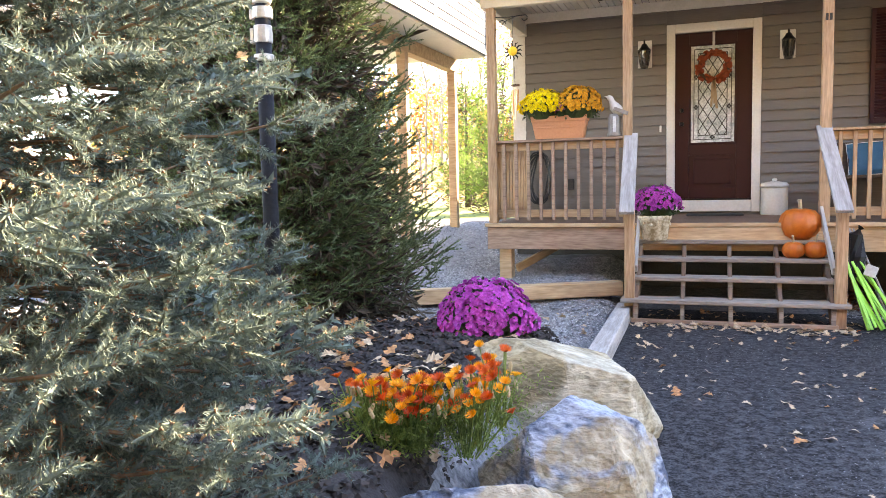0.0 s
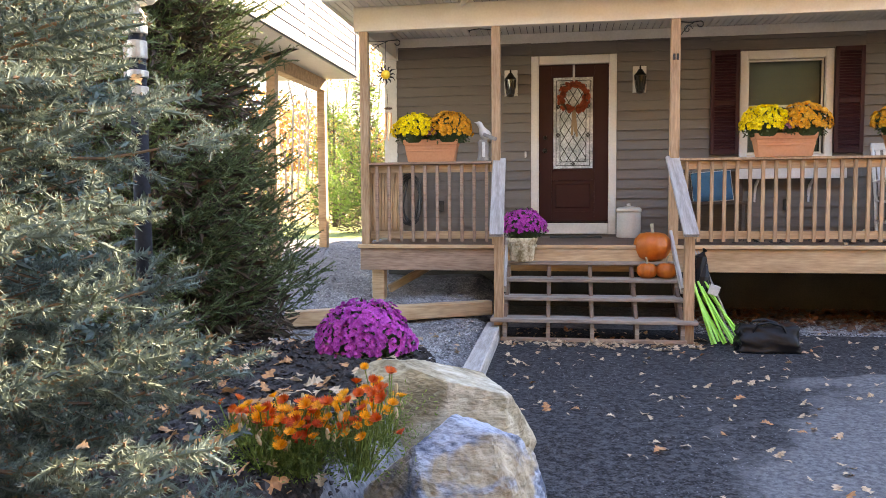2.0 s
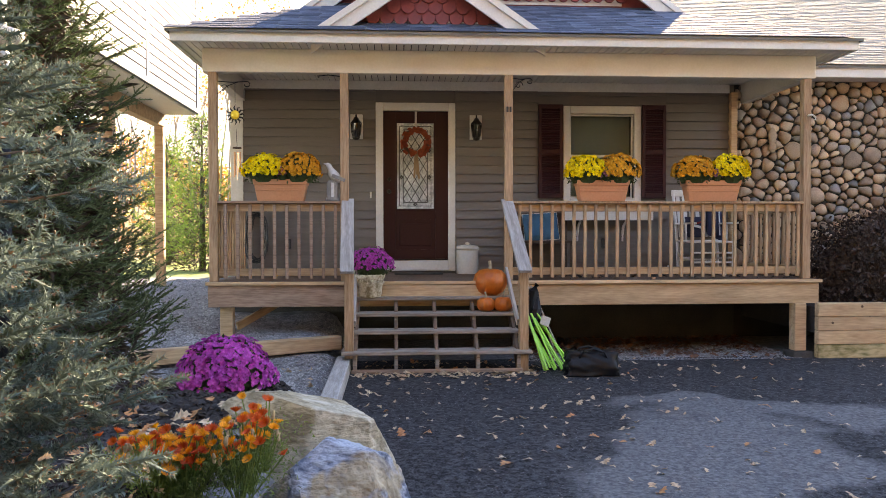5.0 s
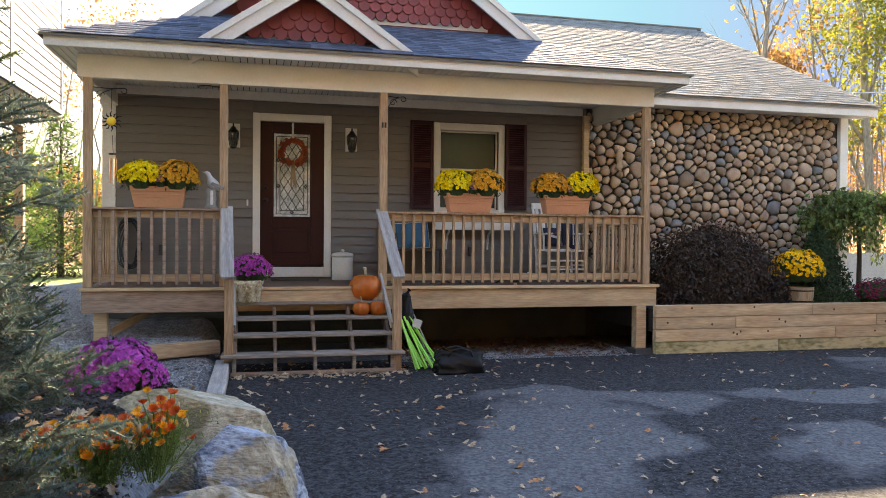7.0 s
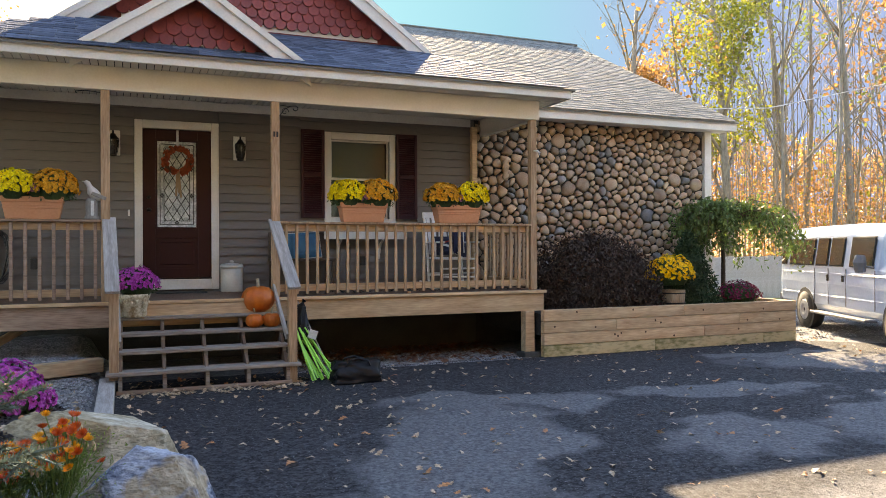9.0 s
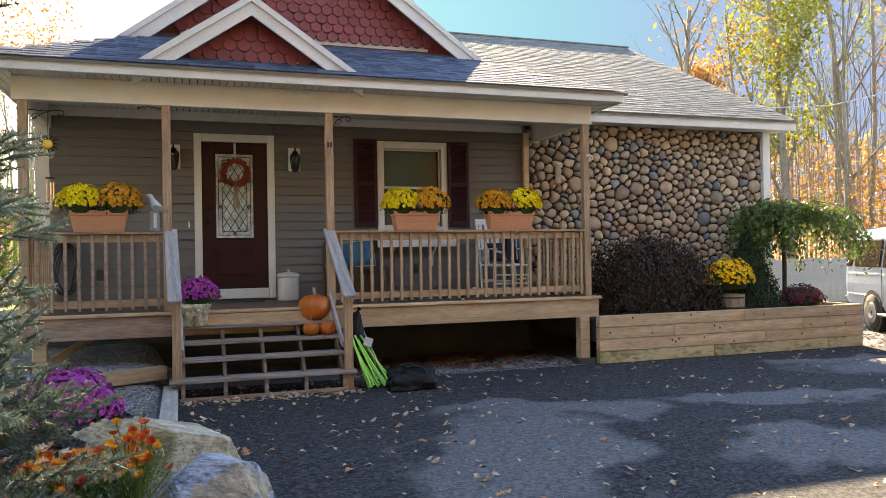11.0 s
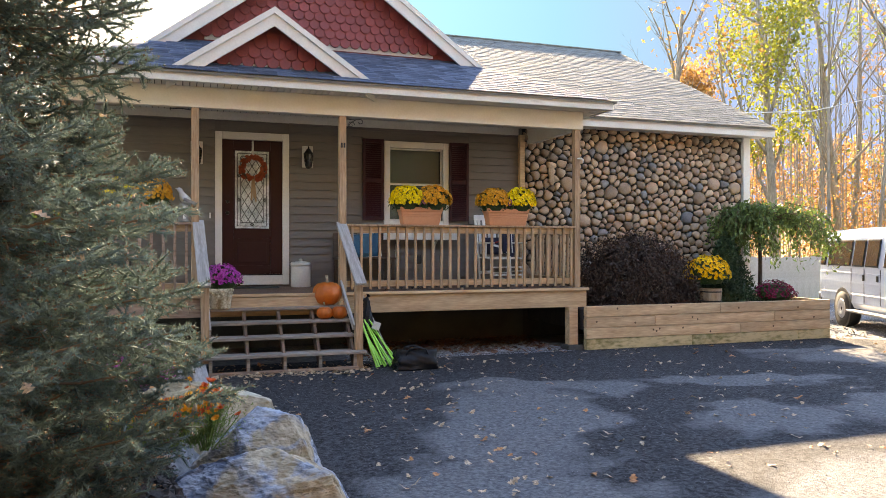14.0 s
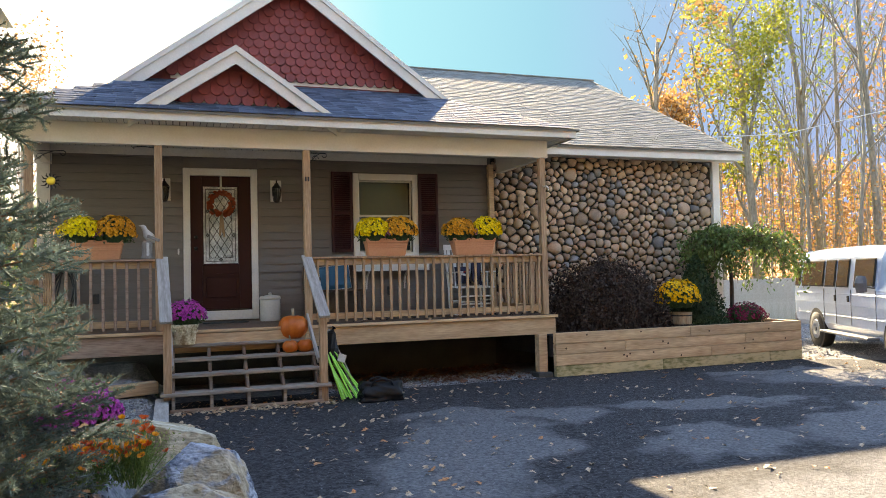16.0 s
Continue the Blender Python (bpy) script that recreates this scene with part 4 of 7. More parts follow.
def flower_template(petals, r, cup, layers=1):
    """Triangles of one small flower head facing +x."""
    tris = []
    for layer in range(layers):
        rr, cc = r * (1 - 0.35 * layer), cup + 0.35 * layer
        for k in range(petals):
            a = 2 * math.pi * (k + 0.5 * layer) / petals
            w = math.pi / petals * 0.95
            tip = (rr * cc, rr * math.cos(a), rr * math.sin(a))
            l = (rr * cc * 0.7, rr * 0.72 * math.cos(a - w), rr * 0.72 * math.sin(a - w))
            q = (rr * cc * 0.7, rr * 0.72 * math.cos(a + w), rr * 0.72 * math.sin(a + w))
            tris += [((0, 0, 0), l, tip), ((0, 0, 0), tip, q)]
    return np.array(tris)


LEAF_T = np.array([[(0, 0, 0), (0.5, 0.22, 0.05), (1, 0, 0)], [(0, 0, 0), (1, 0, 0), (0.5, -0.22, 0.05)]], float)


def dome_points(n, c, r, seed, low=-0.15, jitter=0.10):
    g = np.random.default_rng(seed)
    k = np.arange(n) + 0.5
    u = low + (1 - low) * k / n
    a = k * 2.399963 + g.uniform(-0.25, 0.25, n)
    s = np.sqrt(np.clip(1 - u * u, 0, 1))
    d = np.stack([s * np.cos(a), s * np.sin(a), u], 1)
    rad = 1 + g.uniform(-jitter, jitter * 0.4, n) + 0.06 * np.sin(a * 3 + u * 5 + seed)
    p = np.array(c) + d * np.array(r) * rad[:, None]
    nrm = d / np.array(r)
    nrm /= np.linalg.norm(nrm, axis=1, keepdims=True)
    return p, nrm + g.normal(0, 0.22, (n, 3)), g


def mum(owner, c, r, n, flower_r, mat_, leaf_mat, seed, low=-0.15, leaves=260, petals=9):
    """A dome of flower heads over a body of leaves, as two parts of owner."""
    p, d, g = dome_points(n, c, r, seed, low)
    flo = part("bloom_cover", tri_copies(flower_template(petals, flower_r, 0.35, 2), frames_from(p, d, g.uniform(0.8, 1.15, n), g.uniform(0, 6, n))), mat_, owner)
    tagged(flo, kind="stuff")
    p2, d2, g2 = dome_points(leaves, c, np.array(r) * 0.9, seed + 50, -0.55, 0.16)
    d2 = d2 + g2.normal(0, 0.7, d2.shape)
    part("foliage", tri_copies(LEAF_T, frames_from(p2, d2, g2.uniform(0.03, 0.055, leaves), g2.uniform(0, 6, leaves))), leaf_mat, owner)
    core = lathe([(0.02, -0.6), (0.6, -0.55), (0.8, -0.1), (0.78, 0.3), (0.5, 0.7), (0.05, 0.86)], 12)
    part("leaf_mass", moved(core, Matrix.Translation(c) @ Matrix.Diagonal((*r, 1))), leaf_mat, owner)
    return flo


MUM_YELLOW = leafy("bright_yellow_petals", (0.80, 0.55, 0.01), (0.95, 0.78, 0.03), 0.25)
MUM_ORANGE = leafy("golden_orange_petals", (0.66, 0.27, 0.015), (0.85, 0.45, 0.04), 0.25)
MUM_PURPLE = leafy("magenta_purple_petals", (0.40, 0.025, 0.30), (0.66, 0.11, 0.50), 0.25)
MUM_RED = leafy("dark_wine_petals", (0.12, 0.008, 0.03), (0.25, 0.02, 0.07), 0.25)
MUM_MAUVE = leafy("dusty_mauve_petals", (0.22, 0.07, 0.13), (0.40, 0.16, 0.24), 0.25)
MUM_LEAF = leafy("dark_mum_leaves", (0.018, 0.035, 0.010), (0.05, 0.085, 0.025), 0.2)
TERRACOTTA = material("terracotta_plastic", (0.50, 0.20, 0.095), (0.60, 0.26, 0.13), 3, 0.6, 0.08, 40)


def flower_box(x0, x1, label, swap, seed):
    b = thing("flower_box", ((x0 + x1) / 2, -1.70, 1.842), label, "flower box", "porch flower boxes")
    cx, w = (x0 + x1) / 2, (x1 - x0) / 2
    bm = bmesh.new()
    rings = []
    for z, f, hy in ((1.843, 0.86, 0.075), (1.87, 0.88, 0.08), (2.02, 0.97, 0.098), (2.03, 1.0, 0.108), (2.085, 1.02, 0.112), (2.085, 0.98, 0.10), (2.06, 0.97, 0.098)):
        rings.append([bm.verts.new((cx + sx * w * f, -1.70 + sy * hy, z)) for sx, sy in ((-1, -0.9), (-0.97, -1), (0.97, -1), (1, -0.9), (1, 0.9), (0.97, 1), (-0.97, 1), (-1, 0.9))])
    for a, c in zip(rings, rings[1:]):
        for k in range(8):
            bm.faces.new((a[k], a[(k + 1) % 8], c[(k + 1) % 8], c[k]))
    bm.faces.new(rings[0][::-1])
    bm.faces.new(rings[-1])
    part("trough", bm, TERRACOTTA, b, "terracotta trough")
    for z in (1.955, 1.985):
        bar("rib", b, TERRACOTTA, (cx - w * 0.93, -1.797, z), (cx + w * 0.93, -1.789, z + 0.012), 0.003)
    ya, yb = (MUM_ORANGE, MUM_YELLOW) if swap else (MUM_YELLOW, MUM_ORANGE)
    mum(b, (cx - w * 0.62, -1.71, 2.165), (0.25, 0.185, 0.205), 330, 0.030, ya, MUM_LEAF, seed, leaves=260)
    mum(b, (cx + w * 0.66, -1.71, 2.17), (0.25, 0.185, 0.215), 330, 0.030, yb, MUM_LEAF, seed + 1, leaves=260)
    mum(b, (cx + 0.03, -1.79, 2.13), (0.07, 0.06, 0.10), 22, 0.024, MUM_MAUVE, MUM_LEAF, seed + 2, leaves=40)


flower_box(-1.335, -0.735, "terracotta flower box of yellow and orange mums beside the gull", False, 3)
flower_box(2.375, 2.985, "terracotta flower box of yellow and orange mums before the window", False, 13)
flower_box(3.665, 4.32, "terracotta flower box with orange mums before yellow ones", True, 23)

# gull on its post
GULL_W = material("painted_gull_white", (0.45, 0.44, 0.42), (0.62, 0.61, 0.58), 12, 0.6, 0.1, 50)
DRIFT = material("grey_driftwood", (0.16, 0.145, 0.13), (0.28, 0.26, 0.235), 8, 0.85, 0.4, 40, stretch=(4, 4, 1))
gull = thing("gull_ornament", (-0.455, -1.70, 1.842), "white gull figurine perched on a grey lettered piling", "ornament")
part("piling", moved(lathe([(0.075, 0), (0.078, 0.02), (0.062, 0.05), (0.064, 0.2), (0.05, 0.235)], 14), pose(-0.455, -1.70, 1.842)), DRIFT, gull, smooth=True)
bar("lettering", gull, GULL_W, (-0.462, -1.775, 1.885), (-0.430, -1.766, 2.05), 0.002)
gull_profile = [(-0.10, -0.43, 0.004), (-0.075, -0.425, 0.009), (-0.062, -0.42, 0.026), (-0.04, -0.41, 0.03), (-0.022, -0.37, 0.032), (0.0, -0.32, 0.055), (0.035, -0.28, 0.06), (0.08, -0.25, 0.042), (0.12, -0.225, 0.022), (0.15, -0.205, 0.006)]
part("gull", tube([(-0.455 + a, -1.70, 1.84 - b) for a, b, r in gull_profile], [q[2] for q in gull_profile], 10), GULL_W, gull, smooth=True)
bar("wing", gull, DRIFT, (-0.46, -1.763, 2.085), (-0.30, -1.752, 2.125), 0.004, "grey folded wing", rot=(0, 22, 0))

# pot of purple mums on the top tread
CREAM_POT = material("antiqued_cream_resin", (0.27, 0.20, 0.11), (0.66, 0.58, 0.43), 14, 0.7, 0.9, 40, lo=0.40, hi=0.58)
pot = thing("mum_pot", (-0.02, -1.93, 0.757), "cream embossed pot of purple mums on the top tread", "flower pot")
part("pot", moved(lathe([(0.115, 0), (0.125, 0.015), (0.15, 0.20), (0.165, 0.215), (0.17, 0.25), (0.155, 0.255), (0.15, 0.23)], 24), pose(-0.02, -1.93, 0.758)), CREAM_POT, pot, smooth=True)
for k in range(14):
    a = 2 * math.pi * k / 14
    part("boss", moved(lathe([(0.02, 0), (0.014, 0.01), (0.003, 0.014)], 7), Matrix.Translation((-0.02 + 0.148 * math.cos(a), -1.93 + 0.148 * math.sin(a), 0.758 + 0.165 + 0.015 * (k % 2))) @ Vector((math.cos(a), math.sin(a), 0)).to_track_quat("Z", "Y").to_matrix().to_4x4()), CREAM_POT, pot)
mum(pot, (0.0, -1.93, 1.11), (0.235, 0.205, 0.20), 420, 0.022, MUM_PURPLE, MUM_LEAF, 33, leaves=240)

# lidded canister
CANISTER = material("cream_enamel_canister", (0.50, 0.47, 0.41), (0.62, 0.59, 0.53), 4, 0.5, 0.08, 40)
can = thing("canister", (1.24, -0.22, DECK), "cream lidded canister standing beside the door", "canister")
part("body", moved(lathe([(0.145, 0), (0.15, 0.01), (0.15, 0.32), (0.145, 0.325)], 28), pose(1.24, -0.22, DECK)), CANISTER, can, smooth=True)
lid = part("lid", moved(lathe([(0.158, 0), (0.16, 0.03), (0.14, 0.055), (0.05, 0.07), (0.03, 0.075)], 28), pose(1.24, -0.22, DECK + 0.322)), CANISTER, can, "domed lid", smooth=True)
part("knob", moved(lathe([(0.018, 0), (0.03, 0.015), (0.022, 0.032), (0.004, 0.036)], 12), pose(1.24, -0.22, DECK + 0.395)), CANISTER, lid, smooth=True)

# pumpkins
PUMPKIN = material("orange_pumpkin_skin", (0.47, 0.090, 0.008), (0.62, 0.150, 0.014), 5, 0.5, 0.12, 30)
STEM = material("dry_pumpkin_stem", (0.30, 0.26, 0.17), (0.46, 0.40, 0.28), 10, 0.85, 0.3, 40)
def pumpkin(at, r, h, lean, label, stem_h):
    p = thing("pumpkin", at, label, "pumpkin", "pumpkins on the steps")
    prof = [(0.12, 0.02), (0.5, 0.0), (0.82, 0.14), (0.98, 0.36), (1.0, 0.55), (0.9, 0.78), (0.66, 0.95), (0.35, 1.0), (0.12, 0.95)]
    verts, faces = [], []
    sides = 44
    for q, z in prof:
        for k in range(sides):
            a = 2 * math.pi * k / sides
            f = 1 - 0.075 * abs(math.cos(a * 5.5)) ** 3
            verts.append((at[0] + q * r * f * math.cos(a), at[1] + q * r * f * math.sin(a), at[2] + 0.003 + z * h))
    for i in range(len(prof) - 1):
        for k in range(sides):
            faces.append((i * sides + k, i * sides + (k + 1) % sides, (i + 1) * sides + (k + 1) % sides, (i + 1) * sides + k))
    faces += [tuple(range(sides - 1, -1, -1)), tuple(range((len(prof) - 1) * sides, len(prof) * sides))]
    part("body", (verts, faces), PUMPKIN, p, smooth=True)
    top = at[2] + h * 0.95
    part("stem", tube([(at[0], at[1], top - 0.01), (at[0] + lean * 0.2, at[1], top + stem_h * 0.5), (at[0] + lean, at[1] - 0.01, top + stem_h)], [r * 0.13, r * 0.085, r * 0.10], 8), STEM, p, "dry brown stem")


pumpkin((1.355, -1.80, 0.757), 0.20, 0.30, -0.01, "large orange pumpkin on the top tread", 0.11)
pumpkin((1.275, -2.05, 0.597), 0.105, 0.15, -0.012, "small orange pumpkin with a pale stem on the second tread", 0.075)
pumpkin((1.47, -2.05, 0.597), 0.108, 0.155, 0.012, "small orange pumpkin with a tall stem beside its twin", 0.08)

# wreath on the door
WREATH = leafy("rust_orange_wreath_blooms", (0.22, 0.032, 0.012), (0.46, 0.11, 0.036), 0.15)
TWIG = material("brown_twig", (0.06, 0.035, 0.02), (0.13, 0.08, 0.05), 20, 0.9, 0.3, 60)
RIBBON = material("tan_burlap_ribbon", (0.28, 0.19, 0.11), (0.42, 0.31, 0.19), 20, 0.9, 0.3, 90)
wreath = thing("wreath", (0.55, 0.0, 2.40), "rust-orange flower wreath with tan ribbon hung on the door", "wreath")
part("twig_ring", tube([(0.55 + 0.165 * math.cos(a), -0.005, 2.73 + 0.165 * math.sin(a)) for a in (2 * math.pi * k / 24 for k in range(24))], 0.026, 8, True), TWIG, wreath)
g = np.random.default_rng(5)
a = g.uniform(0, 2 * math.pi, 120)
b = g.uniform(-2.4, -0.7, 120)
rr = 0.165 + 0.042 * np.cos(b)
p = np.stack([0.55 + rr * np.cos(a), -0.005 + 0.034 * np.sin(b), 2.73 + rr * np.sin(a)], 1)
d = np.stack([np.cos(b) * np.cos(a), np.sin(b), np.cos(b) * np.sin(a)], 1)
tagged(part("bloom_cover", tri_copies(flower_template(8, 0.032, 0.4, 2), frames_from(p, d, g.uniform(0.7, 1.2, 120))), WREATH, wreath, "rust-orange blooms"), kind="stuff")
for x, dz, ang in ((0.535, 0.34, 3), (0.558, 0.30, -2), (0.575, 0.36, -5)):
    bar("ribbon", wreath, RIBBON, (x - 0.014, -0.045, 2.58 - dz), (x + 0.014, -0.041, 2.58), 0.001, "hanging ribbon tail", rot=(0, ang, 0))
bar("hanger", wreath, GULL_W, (0.535, 0.008, 2.90), (0.565, 0.012, 3.156), 0.001, "white over-door hanger strap")

# doorbell, outlets
bell = thing("doorbell", (-0.075, -0.02, 2.0), "small white doorbell button on the siding", "doorbell")
bar("plate", bell, WHITE, (-0.085, -0.024, 1.955), (-0.06, -0.014, 2.045), 0.003)
for x, z in ((-1.20, 1.33), (3.18, 1.33)):
    o = thing("outlet_box", (x, -0.02, z), "grey weatherproof outlet box on the siding", "outlet", "outlets")
    bar("cover", o, BLOCK, (x - 0.04, -0.055, z - 0.07), (x + 0.04, -0.014, z + 0.07), 0.008)

# white shelf under the window
shelf = thing("wall_shelf", (3.17, -0.12, 1.63), "white wall shelf on scrolled brackets under the window", "shelf")
bar("board", shelf, WHITE, (2.53, -0.24, 1.795), (3.82, -0.018, 1.82), 0.004)
bar("apron", shelf, WHITE, (2.54, -0.235, 1.65), (3.81, -0.215, 1.792), 0.003)
for x in (2.80, 3.44):
    part("bracket", tube([(x, -0.025, 1.36), (x, -0.03, 1.47), (x, -0.07, 1.57), (x, -0.17, 1.62), (x, -0.20, 1.645)], [0.014, 0.018, 0.02, 0.018, 0.014], 8), WHITE, shelf)

# bench with a blue cushion
BENCH = material("dark_brown_bench_wood", (0.05, 0.03, 0.02), (0.10, 0.065, 0.045), 6, 0.6, 0.2, 20, stretch=(0.6, 5, 5))
CUSHION = material("teal_blue_canvas", (0.02, 0.10, 0.17), (0.035, 0.15, 0.24), 6, 0.85, 0.3, 120)
bench = thing("bench", (2.2, -0.35, DECK), "dark wooden porch bench with a teal cushion", "bench")
for x in (1.80, 2.60):
    for y in (-0.55, -0.12):
        bar("leg", bench, BENCH, (x - 0.025, y - 0.025, DECK), (x + 0.025, y + 0.025, 1.34), 0.004)
bar("seat", bench, BENCH, (1.76, -0.60, 1.34), (2.64, -0.08, 1.375), 0.004)
bar("backrest", bench, BENCH, (1.76, -0.11, 1.376), (2.64, -0.075, 1.75), 0.004)
def pillow(name, owner, mid, w, h, t, mat_, rot, label):
    v, f = [], []
    N = 10
    for s in (-1, 1):
        for i in range(N + 1):
            for j in range(N + 1):
                u, q = 2 * i / N - 1, 2 * j / N - 1
                puff = (max(0, (1 - u ** 4) * (1 - q ** 4))) ** 0.5
                v.append((u * w / 2 * (1 - 0.05 * (1 - abs(q)) ** 2 * abs(u)), s * t / 2 * puff, q * h / 2))
    M_ = (N + 1) ** 2
    for s in range(2):
        for i in range(N):
            for j in range(N):
                a = s * M_ + i * (N + 1) + j
                q = (a, a + 1, a + N + 2, a + N + 1)
                f.append(q if s else q[::-1])
    return part(name, moved((v, f), pose(*mid, *rot)), mat_, owner, label, smooth=True)
pil = pillow("cushion", bench, (2.25, -0.20, 1.56), 0.48, 0.38, 0.13, CUSHION, (-14, -4, 0), "teal cushion with a pale welt")
part("welt", tube([tuple(pose(2.25, -0.20, 1.56, -14, -4, 0) @ Vector(q)) for q in ((-0.24, 0, -0.19), (0.24, 0, -0.19), (0.24, 0, 0.19), (-0.24, 0, 0.19))], 0.007, 5, True), WHITE, pil)

# rocking chair
ROCKER = material("white_painted_chair", (0.60, 0.58, 0.54), (0.74, 0.72, 0.68), 4, 0.5, 0.08, 40, vary=0.06)
NAVY = material("navy_cushion_cloth", (0.012, 0.014, 0.035), (0.03, 0.032, 0.07), 6, 0.9, 0.3, 120)
RED_C = material("red_cloth", (0.22, 0.02, 0.02), (0.32, 0.04, 0.035), 6, 0.9, 0.3, 120)
chair = thing("rocking_chair", (4.27, -0.85, DECK), "white slatted rocking chair with two navy striped cushions", "rocking chair")
for x in (4.00, 4.54):
    part("rocker", tube([(x, -1.27, DECK + 0.06), (x, -1.0, DECK + 0.02), (x, -0.7, DECK + 0.02), (x, -0.30, DECK + 0.09)], 0.02, 8), ROCKER, chair)
    part("front_leg", tube([(x, -1.12, DECK + 0.03), (x, -1.14, 1.58)], 0.02, 8), ROCKER, chair)
    part("back_post", tube([(x, -0.66, DECK + 0.03), (x, -0.62, 1.36), (x, -0.46, 2.02)], 0.02, 8), ROCKER, chair)
    bar("armrest", chair, ROCKER, (x - 0.035, -1.20, 1.585), (x + 0.035, -0.58, 1.607), 0.006)
    part("arm_post", tube([(x, -0.92, 1.36), (x, -0.92, 1.585)], 0.013, 7), ROCKER, chair)
for z, y in ((1.10, -1.13), (1.22, -1.13), (1.12, -0.645)):
    part("stretcher", tube([(4.0, y, z), (4.54, y, z)], 0.013, 7), ROCKER, chair)
for x in (4.0, 4.54):
    part("stretcher", tube([(x, -1.12, 1.16), (x, -0.65, 1.14)], 0.013, 7), ROCKER, chair)
for k in range(8):
    bar("seat_slat", chair, ROCKER, (3.98, -1.17 + k * 0.068, 1.345 + 0.002 * k), (4.56, -1.115 + k * 0.068, 1.365 + 0.002 * k), 0.004)
for k in range(6):
    x = 4.06 + k * 0.084
    beam_between("back_slat", chair, ROCKER, (x, -0.60, 1.42), (x, -0.46, 1.98), 0.05, 0.014)
bar("crest_rail", chair, ROCKER, (3.98, -0.475, 1.965), (4.56, -0.445, 2.05), 0.006)
c1 = pillow("cushion", chair, (4.20, -0.72, 1.55), 0.25, 0.28, 0.12, NAVY, (-16, 0, 0), "navy cushion with a red and white motif")
bar("motif", c1, GULL_W, (4.12, -0.805, 1.54), (4.29, -0.797, 1.575), 0.002, rot=(-16, 14, 0))
bar("motif", c1, RED_C, (4.13, -0.795, 1.595), (4.31, -0.787, 1.615), 0.002, rot=(-16, -18, 0))
c2 = pillow("cushion", chair, (4.47, -0.70, 1.60), 0.30, 0.42, 0.12, NAVY, (-14, 16, 30), "navy cushion with white stripes")
for k in (-0.06, 0.04):
    bar("stripe", c2, GULL_W, (4.47 + k - 0.011, -0.772, 1.43), (4.47 + k + 0.011, -0.764, 1.77), 0.002, rot=(-14, 16, 30))

# coiled hose on a hanger
HOSE = material("black_rubber_hose", (0.010, 0.010, 0.010), (0.025, 0.025, 0.025), 10, 0.45, 0.05, 60)
hose = thing("garden_hose", (-1.62, -0.15, 1.2), "black coiled garden hose hung on the siding", "hose")
for k in range(6):
    w0, h0 = 0.10 + 0.012 * k, 0.30 + 0.02 * (k % 3)
    part("coil", tube([(-1.60 + w0 * math.cos(t) + 0.02 * math.sin(3 * t + k), -0.06 - 0.022 * k, 1.42 + h0 * math.sin(t)) for t in (2 * math.pi * j / 20 for j in range(20))], 0.011, 6, True), HOSE, hose)
bar("hanger", hose, BLACK_IRON, (-1.66, -0.19, 1.70), (-1.54, -0.017, 1.72), 0.004)

# scroll brackets, sun catcher, wind chimes
def scroll(owner, x, y, z, L):
    pts = [(x, y, z), (x + L * 0.5, y, z - 0.01), (x + L, y, z)]
    pts += [(x + L + 0.03 * math.sin(t), y, z - 0.03 + 0.03 * math.cos(t)) for t in np.linspace(0.3, 4.6, 9)]
    part("scroll", tube(pts, 0.006, 6), BLACK_IRON, owner)
    c = [(x + 0.07 + 0.05 * (1 - t / 9) * math.cos(t), y, z - 0.08 + 0.05 * (1 - t / 9) * math.sin(t)) for t in np.linspace(0, 7, 16)]
    part("curl", tube(c, 0.005, 5), BLACK_IRON, owner)
    part("stay", tube([(x, y, z - 0.14), (x + L * 0.35, y, z - 0.05), (x + L * 0.7, y, z - 0.006)], 0.005, 5), BLACK_IRON, owner)


for i, (x, y) in enumerate(((-1.745, -1.70), (1.63, -1.70))):
    h = thing("plant_hook", (x, y, 3.1), "black wrought-iron scroll hook on a porch post", "hook", "plant hooks")
    scroll(h, x, y, 3.20 if i == 0 else 3.27, 0.33 if i == 0 else 0.20)
h = thing("plant_hook", (-0.36, -1.70, 3.1), "black wrought-iron scroll hook on a porch post", "hook", "plant hooks")
part("scroll", tube([(-0.36, -1.70, 3.27), (-0.5, -1.70, 3.285), (-0.62, -1.70, 3.27), (-0.60, -1.70, 3.25)], 0.006, 6), BLACK_IRON, h)
SUN_Y = material("glazed_yellow_sun", (0.85, 0.48, 0.02), (0.95, 0.62, 0.05), 6, 0.35, 0.05, 40)
sunc = thing("sun_ornament", (-1.55, -1.70, 2.75), "hanging metal sun ornament with a yellow face and dark rays", "ornament")
part("face", moved(lathe([(0.052, 0), (0.048, 0.016), (0.025, 0.028), (0.003, 0.032)], 18), pose(-1.55, -1.71, 2.82, 90)), SUN_Y, sunc, smooth=True)
for k in range(12):
    t = 2 * math.pi * k / 12
    L = 0.125 if k % 2 else 0.105
    part("ray", tube([(-1.55 + 0.045 * math.cos(t), -1.70, 2.82 + 0.045 * math.sin(t)), (-1.55 + 0.085 * math.cos(t + 0.15), -1.70, 2.82 + 0.085 * math.sin(t + 0.15)), (-1.55 + L * math.cos(t - 0.05), -1.70, 2.82 + L * math.sin(t - 0.05))], [0.012, 0.009, 0.002], 5), BLACK_IRON, sunc)
part("cord", tube([(-1.55, -1.70, 2.95), (-1.55, -1.70, 3.19)], 0.003, 4), BLACK_IRON, sunc)
COPPER = material("copper_chime_tube", (0.52, 0.25, 0.13), (0.66, 0.36, 0.2), 6, 0.3, 0.05, 40, metal=0.8)
